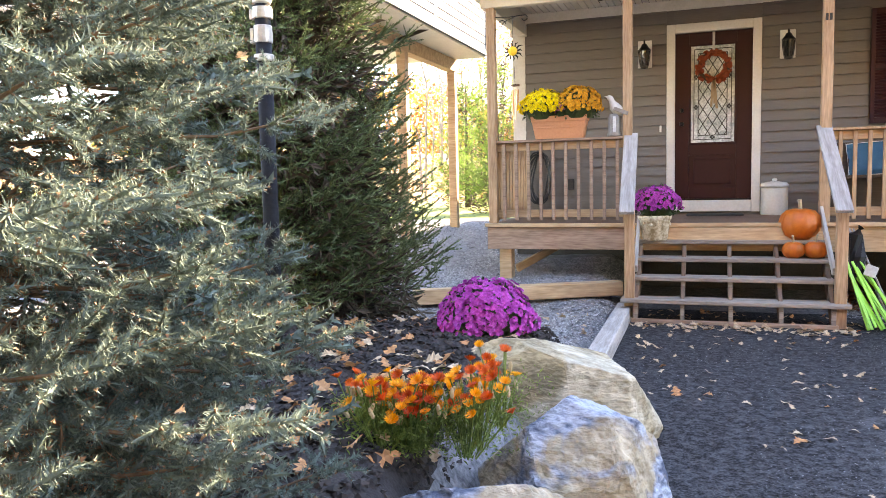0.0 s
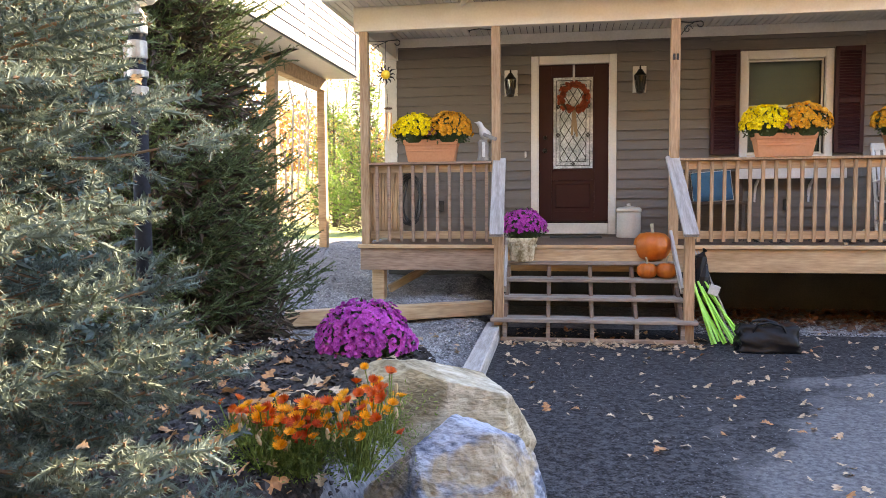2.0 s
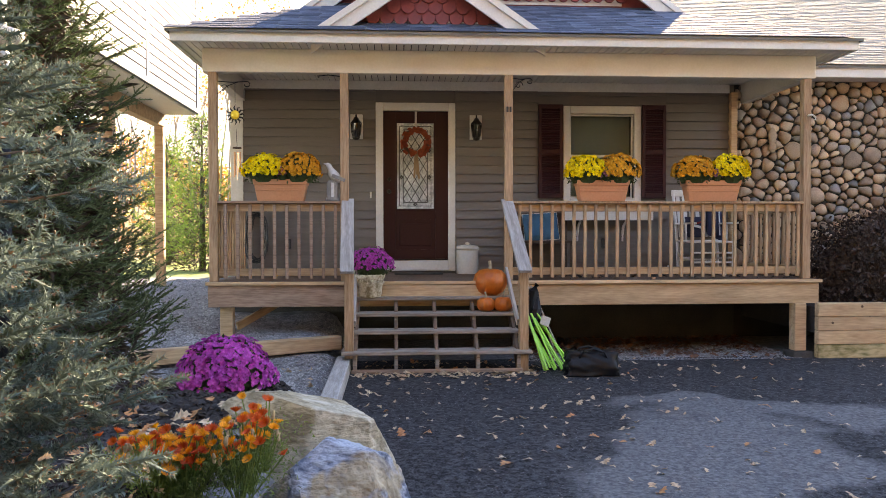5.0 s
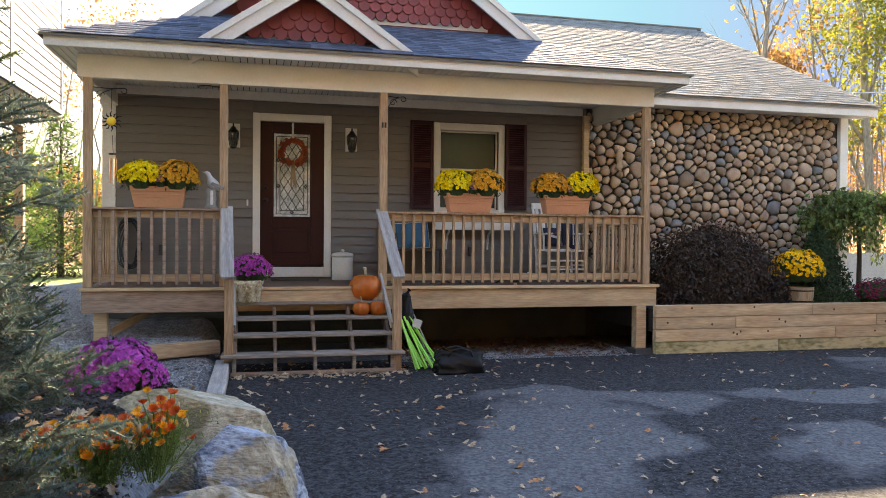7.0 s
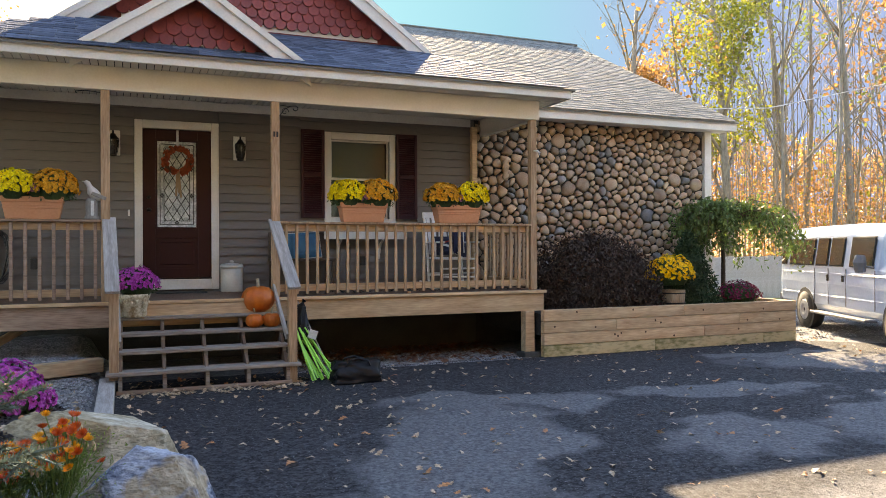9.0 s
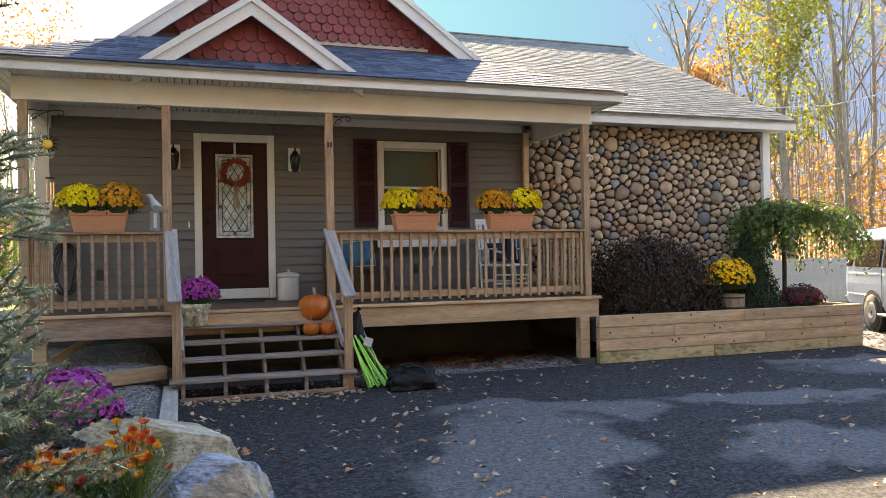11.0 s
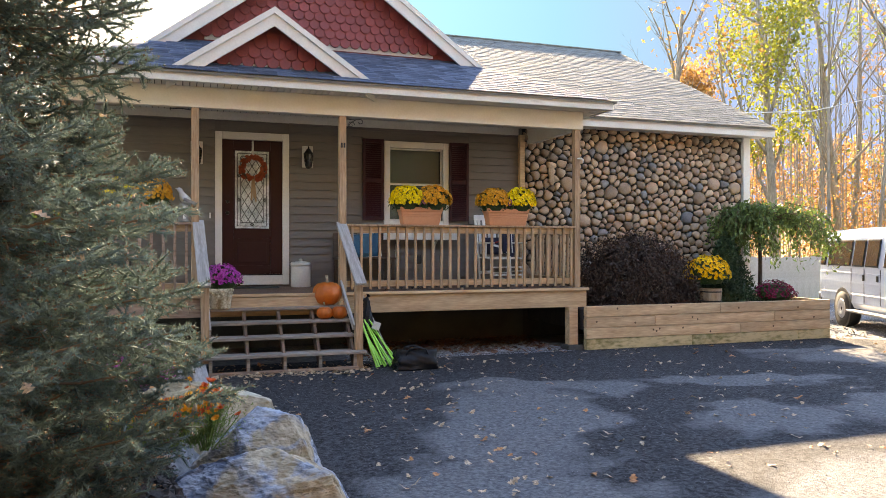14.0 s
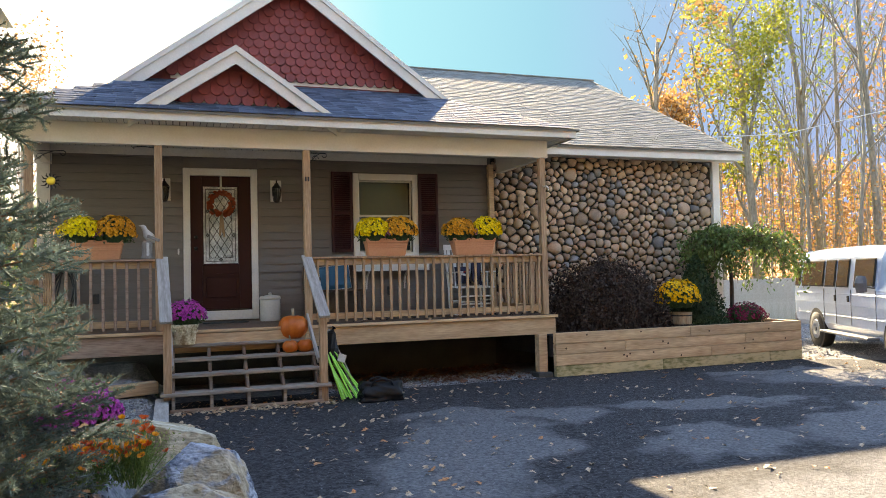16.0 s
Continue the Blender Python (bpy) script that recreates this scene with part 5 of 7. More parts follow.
chime = thing("wind_chime", (-1.53, -1.70, 2.1), "wind chime of copper tubes hanging under the sun ornament", "wind chime")
part("cord", tube([(-1.54, -1.70, 2.66), (-1.53, -1.70, 2.45)], 0.003, 4), BLACK_IRON, chime)
part("top_disc", moved(lathe([(0.05, 0), (0.05, 0.014)], 14), pose(-1.53, -1.70, 2.44)), TWIG, chime)
for k in range(5):
    t = 2 * math.pi * k / 5
    part("tube", tube([(-1.53 + 0.035 * math.cos(t), -1.70 + 0.035 * math.sin(t), 2.40), (-1.53 + 0.035 * math.cos(t), -1.70 + 0.035 * math.sin(t), 2.20 - 0.03 * k)], 0.006, 8), COPPER, chime)
plate = thing("number_plate", (1.58, -1.75, 2.9), "dark numerals on the porch post", "sign")
for x in (1.562, 1.598):
    bar("numeral", plate, BLACK_IRON, (x - 0.012, -1.753, 2.87), (x + 0.012, -1.7475, 2.935), 0.002)
hook = thing("post_hook", (5.15, -1.76, 2.85), "small white hook fitting on the corner post", "hook")
part("hook", tube([(5.15, -1.75, 2.86), (5.18, -1.80, 2.86), (5.22, -1.80, 2.83), (5.21, -1.80, 2.80)], 0.012, 6), WHITE, hook)
shell = thing("fish_plaque", (5.55, -0.09, 2.8), "pale shell-shaped plaque on the stone wall", "plaque")
part("plaque", moved(lathe([(0.02, -0.22), (0.08, -0.16), (0.055, -0.04), (0.085, 0.06), (0.07, 0.16), (0.01, 0.22)], 10), Matrix.Translation((5.57, -0.075, 2.78)) @ Matrix.Diagonal((0.8, 0.35, 0.8, 1))), STONE_C, shell)

# bundle of green stakes and a black bag beside the steps
GREEN_P = material("lime_green_plastic", (0.20, 0.55, 0.06), (0.32, 0.70, 0.11), 4, 0.5, 0.08, 40, vary=0.12)
BLACK_C = material("black_nylon", (0.004, 0.004, 0.005), (0.010, 0.010, 0.012), 8, 0.45, 0.5, 14, spec=0.25)
stakes = thing("sign_bundle", (1.85, -2.35, 0.012), "bundle of lime-green slatted stakes leaning on the steps", "stakes")
sg_ = random.Random(12)
for k in range(11):
    x, y, tilt = 1.76 + 0.016 * k, -2.50 + 0.012 * k, 0.05 + 0.013 * k
    beam_between("stake", stakes, GREEN_P, (x + tilt * 1.5 + sg_.uniform(-0.02, 0.02), y - 0.11 + sg_.uniform(-0.03, 0.03), 0.020 + 0.012 * (k % 3)), (x - 0.08 + sg_.uniform(-0.015, 0.015), y + 0.12, 0.60 - 0.05 * (k % 4)), 0.032, 0.010, 0.002)
for k in range(2):
    part("rod", tube([(2.05 + 0.05 * k, -2.45, 0.02), (1.75 + 0.03 * k, -2.05, 0.88)], 0.009, 6), GREY_WOOD, stakes)
part("black_sleeve", merge(tube([(1.78, -2.28, 0.46), (1.80, -2.22, 0.62), (1.76, -2.18, 0.82), (1.83, -2.15, 0.90)], [0.06, 0.075, 0.09, 0.03], 9)), BLACK_C, stakes, "crumpled black fabric sleeve")
bar("tag", stakes, GULL_W, (1.83, -2.39, 0.47), (1.93, -2.38, 0.57), 0.002, "white tag", rot=(0, 20, 0))


def soft_bag(at, size):
    bm = bmesh.new()
    bmesh.ops.create_cube(bm, size=1)
    bmesh.ops.subdivide_edges(bm, edges=bm.edges[:], cuts=9, use_grid_fill=True)
    for v in bm.verts:
        x, y, z = v.co
        f = 1 - 0.42 * max(0, z + 0.1) * (1.2 + 0.6 * abs(y))
        sag = 0.12 * math.cos(x * 6.3) * max(0, z)
        q = Vector((x * (1 - 0.16 * (z + 0.5)), y * f, z - sag))
        n1 = noise.noise(Vector((x * 5, y * 5, z * 5))) * 0.11 + noise.noise(Vector((x * 13, y * 11, z * 12))) * 0.045
        q += Vector((x, y, z * 0.7)) * n1 * 2
        q.z = max(q.z, -0.5)
        v.co = Vector(at) + Vector((q.x * size[0], q.y * size[1], (q.z + 0.5) * size[2]))
    return bm


bag = thing("duffel_bag", (2.27, -2.85, 0.012), "black nylon duffel bag slumped on the asphalt", "bag")
part("body", soft_bag((2.27, -2.80, 0.014), (0.54, 0.29, 0.23)), BLACK_C, bag, smooth=True)
for y in (-2.90, -2.70):
    part("handle", tube([(2.13, y, 0.20), (2.17, y - 0.02, 0.275), (2.27, y, 0.29), (2.38, y - 0.01, 0.26), (2.42, y, 0.18)], 0.012, 6), BLACK_C, bag)

# ---- boulders ----


def rock_mixed(name, a_dark, a_light, b_dark, b_light, patch=2.6, relief=0.018, share=0.51):
    """Grey schist with tan faces where iron has stained it."""
    m = material(name, a_dark, a_light, 5, 0.85, 1.0, 24, detail=14, deep=relief, lo=0.42, hi=0.58, stretch=(1, 1, 2.2))
    n, l = m.node_tree.nodes, m.node_tree.links
    b = n["Principled BSDF"]
    first = b.inputs["Base Color"].links[0].from_socket
    co = n.new("ShaderNodeTexCoord")
    nz = n.new("ShaderNodeTexNoise")
    nz.inputs["Scale"].default_value, nz.inputs["Detail"].default_value, nz.inputs["Distortion"].default_value = patch, 6, 0.8
    l.new(co.outputs["Object"], nz.inputs["Vector"])
    rp = n.new("ShaderNodeValToRGB")
    rp.color_ramp.elements[0].position, rp.color_ramp.elements[1].position = share - 0.04, share + 0.04
    l.new(nz.outputs["Fac"], rp.inputs[0])
    fine = n.new("ShaderNodeTexNoise")
    fine.inputs["Scale"].default_value, fine.inputs["Detail"].default_value = 14, 8
    l.new(co.outputs["Object"], fine.inputs["Vector"])
    r2 = n.new("ShaderNodeValToRGB")
    r2.color_ramp.elements[0].position, r2.color_ramp.elements[1].position = 0.35, 0.68
    r2.color_ramp.elements[0].color, r2.color_ramp.elements[1].color = (*b_dark, 1), (*b_light, 1)
    l.new(fine.outputs["Fac"], r2.inputs[0])
    mx = n.new("ShaderNodeMix")
    mx.data_type = "RGBA"
    l.new(rp.outputs[0], mx.inputs[0])
    l.new(first, mx.inputs[6])
    l.new(r2.outputs[0], mx.inputs[7])
    l.new(mx.outputs[2], b.inputs["Base Color"])
    return m


ROCK_TAN = rock_mixed("tan_sandstone", (0.21, 0.160, 0.095), (0.42, 0.335, 0.215), (0.30, 0.255, 0.18), (0.58, 0.51, 0.39), 1.8, 0.02)
ROCK_MIX = rock_mixed("stained_schist", (0.060, 0.080, 0.120), (0.33, 0.37, 0.43), (0.22, 0.165, 0.10), (0.47, 0.38, 0.265), 2.6, 0.02, 0.53)


def boulder(name, mid, half, turn, planes, mat_, label, seed, rough_=0.05):
    """A ball cut by planes (normal, distance) into facets, then roughened."""
    bm = bmesh.new()
    bmesh.ops.create_icosphere(bm, subdivisions=6, radius=1.0)
    cuts = [(Vector(nv).normalized(), dd) for nv, dd in planes]
    chips = random.Random(seed)
    cuts += [(Vector((chips.gauss(0, 1), chips.gauss(0, 1), chips.gauss(0.3, 1))).normalized(), chips.uniform(0.78, 0.92)) for _ in range(22)]
    off = Vector((seed * 3.1, seed * 1.7, seed))
    for v in bm.verts:
        p = v.co.copy()
        p += Vector((noise.noise(p * 1.5 + off), noise.noise(p * 1.5 + off * 2), noise.noise(p * 1.5 - off))) * 0.10
        for nv, dd in cuts:
            over = p.dot(nv) - dd
            if over > 0:
                p -= nv * over
        q = p * 2.2 + off
        ridge = abs(noise.noise(q * 1.3))
        crack = max(0.0, 0.10 - abs(noise.noise(q * 1.1 + Vector((7, 3, 1))))) * 6
        chip = noise.cell(q * 2.6 + Vector((noise.noise(q * 3), noise.noise(q * 3 + off), 0)) * 0.5)
        p += p.normalized() * (noise.noise(q) * rough_ * 0.35 - ridge * rough_ * 0.3 - crack * rough_ * 0.8 + chip * rough_ * 0.35 + noise.noise(q * 5) * rough_ * 0.36 + noise.noise(q * 14) * rough_ * 0.28)
        v.co = Vector((p.x * half[0], p.y * half[1], p.z * half[2]))
    bmesh.ops.transform(bm, matrix=pose(*mid, 0, 0, turn), verts=bm.verts)
    ob = part(name, bm, mat_, None)
    return tagged(ob, label, "boulder", "boulders along the bed")


boulder("boulder", (-0.32, -5.98, 0.12), (0.60, 0.50, 0.52), -8, [((0.28, 0.10, 0.95), 0.72), ((-0.15, -0.97, 0.12), 0.60), ((-0.95, -0.1, 0.25), 0.86), ((0.97, -0.2, 0.1), 0.86), ((-0.25, 0.5, 0.82), 0.72), ((0.1, 0.95, 0.3), 0.7), ((0.55, -0.8, 0.2), 0.76)], ROCK_TAN, "large tan angular boulder beside the purple mums", 3, 0.016)
boulder("boulder", (0.0, -7.03, 0.08), (0.50, 0.50, 0.52), 10, [((0.85, -0.35, 0.40), 0.66), ((-0.10, -0.62, 0.78), 0.72), ((-0.60, 0.25, 0.76), 0.72), ((0.95, 0.25, 0.15), 0.72), ((0.35, 0.6, 0.72), 0.70), ((0.25, -0.96, 0.1), 0.66), ((0.60, -0.40, 0.70), 0.76), ((-0.8, -0.45, 0.4), 0.70)], ROCK_MIX, "blue-grey boulder stained tan at the edge of the asphalt", 8, 0.026)
boulder("boulder", (-0.08, -7.86, 0.12), (0.64, 0.46, 0.45), -14, [((0.1, -0.35, 0.93), 0.68), ((0.5, -0.8, 0.3), 0.66), ((-0.4, 0.5, 0.8), 0.68), ((0.95, 0.1, 0.35), 0.66), ((0.55, 0.2, 0.8), 0.68), ((-0.4, -0.6, 0.7), 0.66)], ROCK_MIX, "low blue-grey boulder in front of the marigolds", 14, 0.035)
boulder("boulder", (-0.20, -9.05, 0.02), (0.52, 0.52, 0.32), 30, [((0.1, -0.4, 0.9), 0.72), ((0.5, -0.8, 0.3), 0.66), ((0.95, 0.1, 0.35), 0.7)], ROCK_TAN, "low tan boulder under the blue spruce", 19, 0.04)

# ---- conifers ----
def needle_twig(n, length, needle, width, spread, flat, seed):
    """Triangles of a needled twig along +x: n needles round a thin stem."""
    g = np.random.default_rng(seed)
    t = np.sort(g.uniform(0.02, 1.0, n))
    a = np.arange(n) * 2.399963 + g.uniform(-0.3, 0.3, n)
    ang = np.radians(g.normal(spread, 8, n)) * (1 - 0.55 * t ** 14)
    ln = needle * g.uniform(0.8, 1.1, n)
    side = np.stack([np.zeros(n), np.cos(a), np.sin(a) * flat], 1)
    side /= np.linalg.norm(side, axis=1, keepdims=True)
    d = np.cos(ang)[:, None] * np.array([[1, 0, 0]]) + np.sin(ang)[:, None] * side
    base = np.stack([t * length, np.zeros(n), np.zeros(n)], 1)
    w = np.cross(d, g.normal(0, 1, (n, 3)))
    w /= np.linalg.norm(w, axis=1, keepdims=True)
    tris = np.stack([base - w * width / 2, base + w * width / 2, base + d * ln[:, None]], 1)
    return tris


def twig_body(length, r):
    """The close needles next to the stem, as a slim spindle."""
    ring = [(0, 1, 0), (0, 0, 1), (0, -1, 0), (0, 0, -1)]
    tris = []
    for k in range(4):
        p, q = np.array(ring[k]) * r, np.array(ring[(k + 1) % 4]) * r
        a_, b_ = p + (length * 0.3, 0, 0), q + (length * 0.3, 0, 0)
        tris += [((0, 0, 0), tuple(b_), tuple(a_)), (tuple(a_), tuple(b_), (length * 1.02, 0, 0))]
    return np.array(tris, float)


def stem_twig(length, r):
    """A tapering shoot with a fat bud at its end."""
    tris = []
    for k in range(3):
        a, b = 2 * math.pi * k / 3, 2 * math.pi * (k + 1) / 3
        tris.append(((0, r * math.cos(a), r * math.sin(a)), (0, r * math.cos(b), r * math.sin(b)), (length, 0, 0)))
        tris.append(((length * 0.95, 2.2 * r * math.cos(a), 2.2 * r * math.sin(a)), (length * 0.95, 2.2 * r * math.cos(b), 2.2 * r * math.sin(b)), (length * 1.06, 0, 0)))
    return np.array(tris)


def conifer(name, at, top, radius_at, whorl, per, seed, templates, twig_len, needle_mat, bark, label, droop, lift, keep, side_step, sub, slope=0.0, plain=None, fan=(0.44, 0.46, 0.05)):
    """Trunk, limbs in whorls, and fans of needled twigs along every limb."""
    g = np.random.default_rng(seed)
    tree = thing(name, at, label, "tree")
    at = np.array(at, float)
    part("trunk", tube([tuple(at + (0, 0, -0.2)), tuple(at + (0, 0, top * 0.5)), tuple(at + (0, 0, top))], [0.09, 0.055, 0.008], 10), bark, tree, smooth=True)
    limbs, pos, dirs, scl, rear = [], [], [], [], []
    z = 0.12
    while z < top - 0.05:
        for k in range(per):
            az = 2 * math.pi * (k + g.uniform(-0.3, 0.3)) / per + z * 5.1
            L = radius_at(z, az) * g.uniform(0.78, 1.02)
            if L < 0.06:
                continue
            c, s = math.cos(az), math.sin(az)
            dense = keep(at[0] + c * L, at[1] + s * L, z)
            if dense <= 0:
                continue
            n = 9
            t = np.linspace(0, 1, n)
            bend = g.uniform(-0.16, 0.16)
            roll = g.normal(0, 0.24)
            up_down = g.uniform(-0.4, 0.4) * whorl
            sag = droop * g.uniform(0.3, 1.7)
            px = at[0] + L * t * np.cos(az + bend * t)
            py = at[1] + L * t * np.sin(az + bend * t)
            pz = at[2] + z + L * (slope * (1 - t) - sag * np.sin(t * math.pi * 0.75) + lift * t ** 2.2) + up_down
            pts = np.stack([px, py, pz], 1)
            limbs.append(tube([tuple(q) for q in pts[::2]], [0.003 + 0.007 * (1 - v) * min(1.0, L) for v in t[::2]], 5))
            # side shoots in the plane of the limb
            u = 0.42 if L > 0.5 else 0.1
            while u <= 1.0:
                i = min(int(u * (n - 1)), n - 2)
                f = u * (n - 1) - i
                p = pts[i] * (1 - f) + pts[i + 1] * f
                d = pts[i + 1] - pts[i]
                d /= np.linalg.norm(d)
                side = np.cross(d, (0, 0, 1.0))
                side /= np.linalg.norm(side)
                over = np.cross(side, d)
                rl = roll + g.normal(0, 0.30)
                side = side * math.cos(rl) + over * math.sin(rl)
                plate = np.cross(side, d)
                reach = min(fan[0] * L, fan[1]) * (1.10 - u) ** 0.62 + fan[2]
                for sg in (-1, 1):
                    a = math.radians(g.normal(52, 8))
                    dd = d * math.cos(a) + side * sg * math.sin(a) + np.array([0, 0, g.normal(0.03, 0.15)])
                    dd /= np.linalg.norm(dd)
                    m = max(1, int(reach / twig_len + 0.5))
                    for j in range(m):
                        q = p + dd * twig_len * j * 0.9
                        pos.append(q), dirs.append(dd + g.normal(0, 0.06, 3)), scl.append(g.uniform(0.9, 1.15))
                        for s2 in (-1, 1):
                            if j < m - 0.5 and g.random() < sub * dense:
                                s3 = np.cross(dd, g.normal(0, 0.22, 3) + plate)
                                s3 /= np.linalg.norm(s3)
                                a2 = math.radians(g.normal(48, 8))
                                e = dd * math.cos(a2) + s3 * s2 * math.sin(a2) + np.array([0, 0, g.normal(0.05, 0.26)])
                                pos.append(q + dd * twig_len * 0.45), dirs.append(e), scl.append(g.uniform(0.6, 0.95))
                u += side_step / L * (1.0 if dense > 0.6 else 1.9) * g.uniform(0.8, 1.2)
            for back in (0.0, 0.9):
                pos.append(pts[-1] - (pts[-1] - pts[-2]) / np.linalg.norm(pts[-1] - pts[-2]) * twig_len * back)
                dirs.append(pts[-1] - pts[-2]), scl.append(1.15)
            rear += [dense < 0.6] * (len(pos) - len(rear))
        z += whorl * g.uniform(0.85, 1.15) * (0.58 if z < 0.8 else (0.74 if z < 1.5 else 1.0))

    part("branch_work", merge(*limbs), bark, tree, "brown limbs")
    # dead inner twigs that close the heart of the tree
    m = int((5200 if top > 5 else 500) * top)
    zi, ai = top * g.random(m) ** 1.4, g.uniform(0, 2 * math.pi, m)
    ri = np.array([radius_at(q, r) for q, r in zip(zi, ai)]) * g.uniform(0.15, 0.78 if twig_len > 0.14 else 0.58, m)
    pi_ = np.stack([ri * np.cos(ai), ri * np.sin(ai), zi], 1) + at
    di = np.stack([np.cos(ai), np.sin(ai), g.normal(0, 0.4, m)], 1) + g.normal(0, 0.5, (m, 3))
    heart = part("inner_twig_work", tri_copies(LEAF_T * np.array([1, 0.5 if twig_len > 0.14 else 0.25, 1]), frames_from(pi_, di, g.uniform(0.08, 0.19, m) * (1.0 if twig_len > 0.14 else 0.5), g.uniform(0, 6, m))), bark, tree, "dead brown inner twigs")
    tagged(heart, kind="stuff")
    pos, dirs, scl = np.array(pos), np.array(dirs), np.array(scl)
    spin = g.uniform(0, 6.28, len(pos))
    pick = g.integers(0, len(templates), len(pos))
    if plain is not None:
        # fuller, simpler shoots on the side away from the drive
        templates = templates + [plain]
        pick[np.array(rear)] = len(templates) - 1
    vs, fs, n0 = [], [], 0
    for k, tpl in enumerate(templates):
        sel = pick == k
        v, f = tri_copies(tpl, frames_from(pos[sel], dirs[sel], scl[sel], spin[sel]))
        vs.append(v), fs.append(f + n0)
        n0 += len(v)
    if twig_len < 0.14:
        tv, tf = tri_copies(stem_twig(twig_len, 0.0028), frames_from(pos, dirs, scl, spin))
        tagged(part("twig_work", (tv, tf), bark, tree, "tan shoots"), kind="stuff")
    crown = part("crown", (np.concatenate(vs), np.concatenate(fs)), needle_mat, tree)
    tagged(crown, "dense needled twigs", "", "", "stuff")
    return tree


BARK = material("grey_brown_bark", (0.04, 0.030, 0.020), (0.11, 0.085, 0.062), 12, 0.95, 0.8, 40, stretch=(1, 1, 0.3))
TWIG_BARK = material("tan_twig_bark", (0.09, 0.055, 0.032), (0.22, 0.14, 0.085), 12, 0.9, 0.4, 60)
BLUE_NEEDLE = leafy("blue_spruce_needles", (0.070, 0.100, 0.086), (0.160, 0.215, 0.190), 0.15, 0.8, 1.6, 0.25)
BLUE_NEEDLE.node_tree.nodes["Principled BSDF"].inputs["Specular IOR Level"].default_value = 0.08
DARK_NEEDLE = leafy("norway_spruce_needles", (0.042, 0.076, 0.034), (0.135, 0.185, 0.080), 0.2, 0.6, 1.6, 0.35)
PINE_NEEDLE = leafy("sunlit_pine_needles", (0.07, 0.15, 0.02), (0.16, 0.28, 0.05), 0.4, 0.5, 1.6, 0.3)

blue_twigs = [np.concatenate([needle_twig(52, 0.092, 0.0240, 0.0040, 62, 1.0, 40 + k), twig_body(0.092, 0.0065)]) for k in range(4)]
blue_plain = np.concatenate([needle_twig(9, 0.092, 0.026, 0.017, 58, 1.0, 48), twig_body(0.092, 0.010)])
def blue_keep(x, y, z):
    front = ((x + 1.58) * 0.65 - (y + 8.62) * 0.76) / (math.hypot(x + 1.58, y + 8.62) + 1e-6)
    return 0.0 if z > 4.4 else (1.0 if front > 0.1 and z < 2.1 else 0.5)
def blue_radius(z, az):
    r = float(np.interp(z, (0.0, 0.6, 1.0, 1.6, 2.5, 4.0, 5.5), (1.14, 1.22, 1.14, 0.90, 0.77, 0.5, 0.05)))
    return r * (1 + 0.08 * math.sin(az * 3 + z * 4.2) + 0.06 * math.sin(az * 7 - z * 9))
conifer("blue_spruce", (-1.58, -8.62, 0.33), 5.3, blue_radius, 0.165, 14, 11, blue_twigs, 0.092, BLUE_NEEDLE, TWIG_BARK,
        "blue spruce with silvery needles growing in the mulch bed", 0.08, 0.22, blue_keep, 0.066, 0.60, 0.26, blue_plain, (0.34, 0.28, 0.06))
dark_plain = np.concatenate([needle_twig(7, 0.15, 0.03, 0.028, 40, 1.0, 66), twig_body(0.15, 0.012)])
dark_twigs = [np.concatenate([needle_twig(20, 0.15, 0.025, 0.0115, 40, 1.0, 60 + k), twig_body(0.15, 0.006)]) for k in range(4)]
def dark_radius(z, az):
    r = 1.58 * max(0.0, 1 - z / 7.2) ** 0.85
    return r * (0.9 + 0.10 * math.sin(az * 4 + z * 3) + 0.06 * math.sin(az * 9 + z * 7))
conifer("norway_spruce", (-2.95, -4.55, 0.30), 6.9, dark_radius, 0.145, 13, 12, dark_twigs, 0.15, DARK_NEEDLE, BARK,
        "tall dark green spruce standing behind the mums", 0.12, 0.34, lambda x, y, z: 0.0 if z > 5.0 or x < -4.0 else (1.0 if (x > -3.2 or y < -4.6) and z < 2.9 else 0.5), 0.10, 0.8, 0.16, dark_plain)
pine_twigs = [needle_twig(26, 0.30, 0.11, 0.007, 35, 1.0, 80 + k) for k in range(3)]
def pine_radius(z, az):
    return 1.25 * max(0.0, 1 - z / 4.6) ** 0.9 * (0.85 + 0.2 * math.sin(az * 3 + z * 4))
for k, (x, y, s) in enumerate(((-4.5, 8.6, 3.8), (-6.2, 11.5, 3.6), (-3.3, 11.0, 3.4))):
    conifer("pine_sapling", (x, y, float(height(x, y))), s, pine_radius, 0.28, 7, 90 + k, pine_twigs, 0.30, PINE_NEEDLE, BARK,
            "bright green young pine in the sun behind the house", 0.0, 0.5, lambda x_, y_, z_: 0.8, 0.22, 0.5)

# ---- garden flowers ----
ground_mum = thing("garden_mum", (-0.88, -5.26, 0.40), "domed purple mum in the mulch bed", "flowers")
mum(ground_mum, (-0.88, -5.26, 0.48), (0.315, 0.285, 0.275), 950, 0.023, MUM_PURPLE, MUM_LEAF, 71, low=-0.12, leaves=700, petals=10)

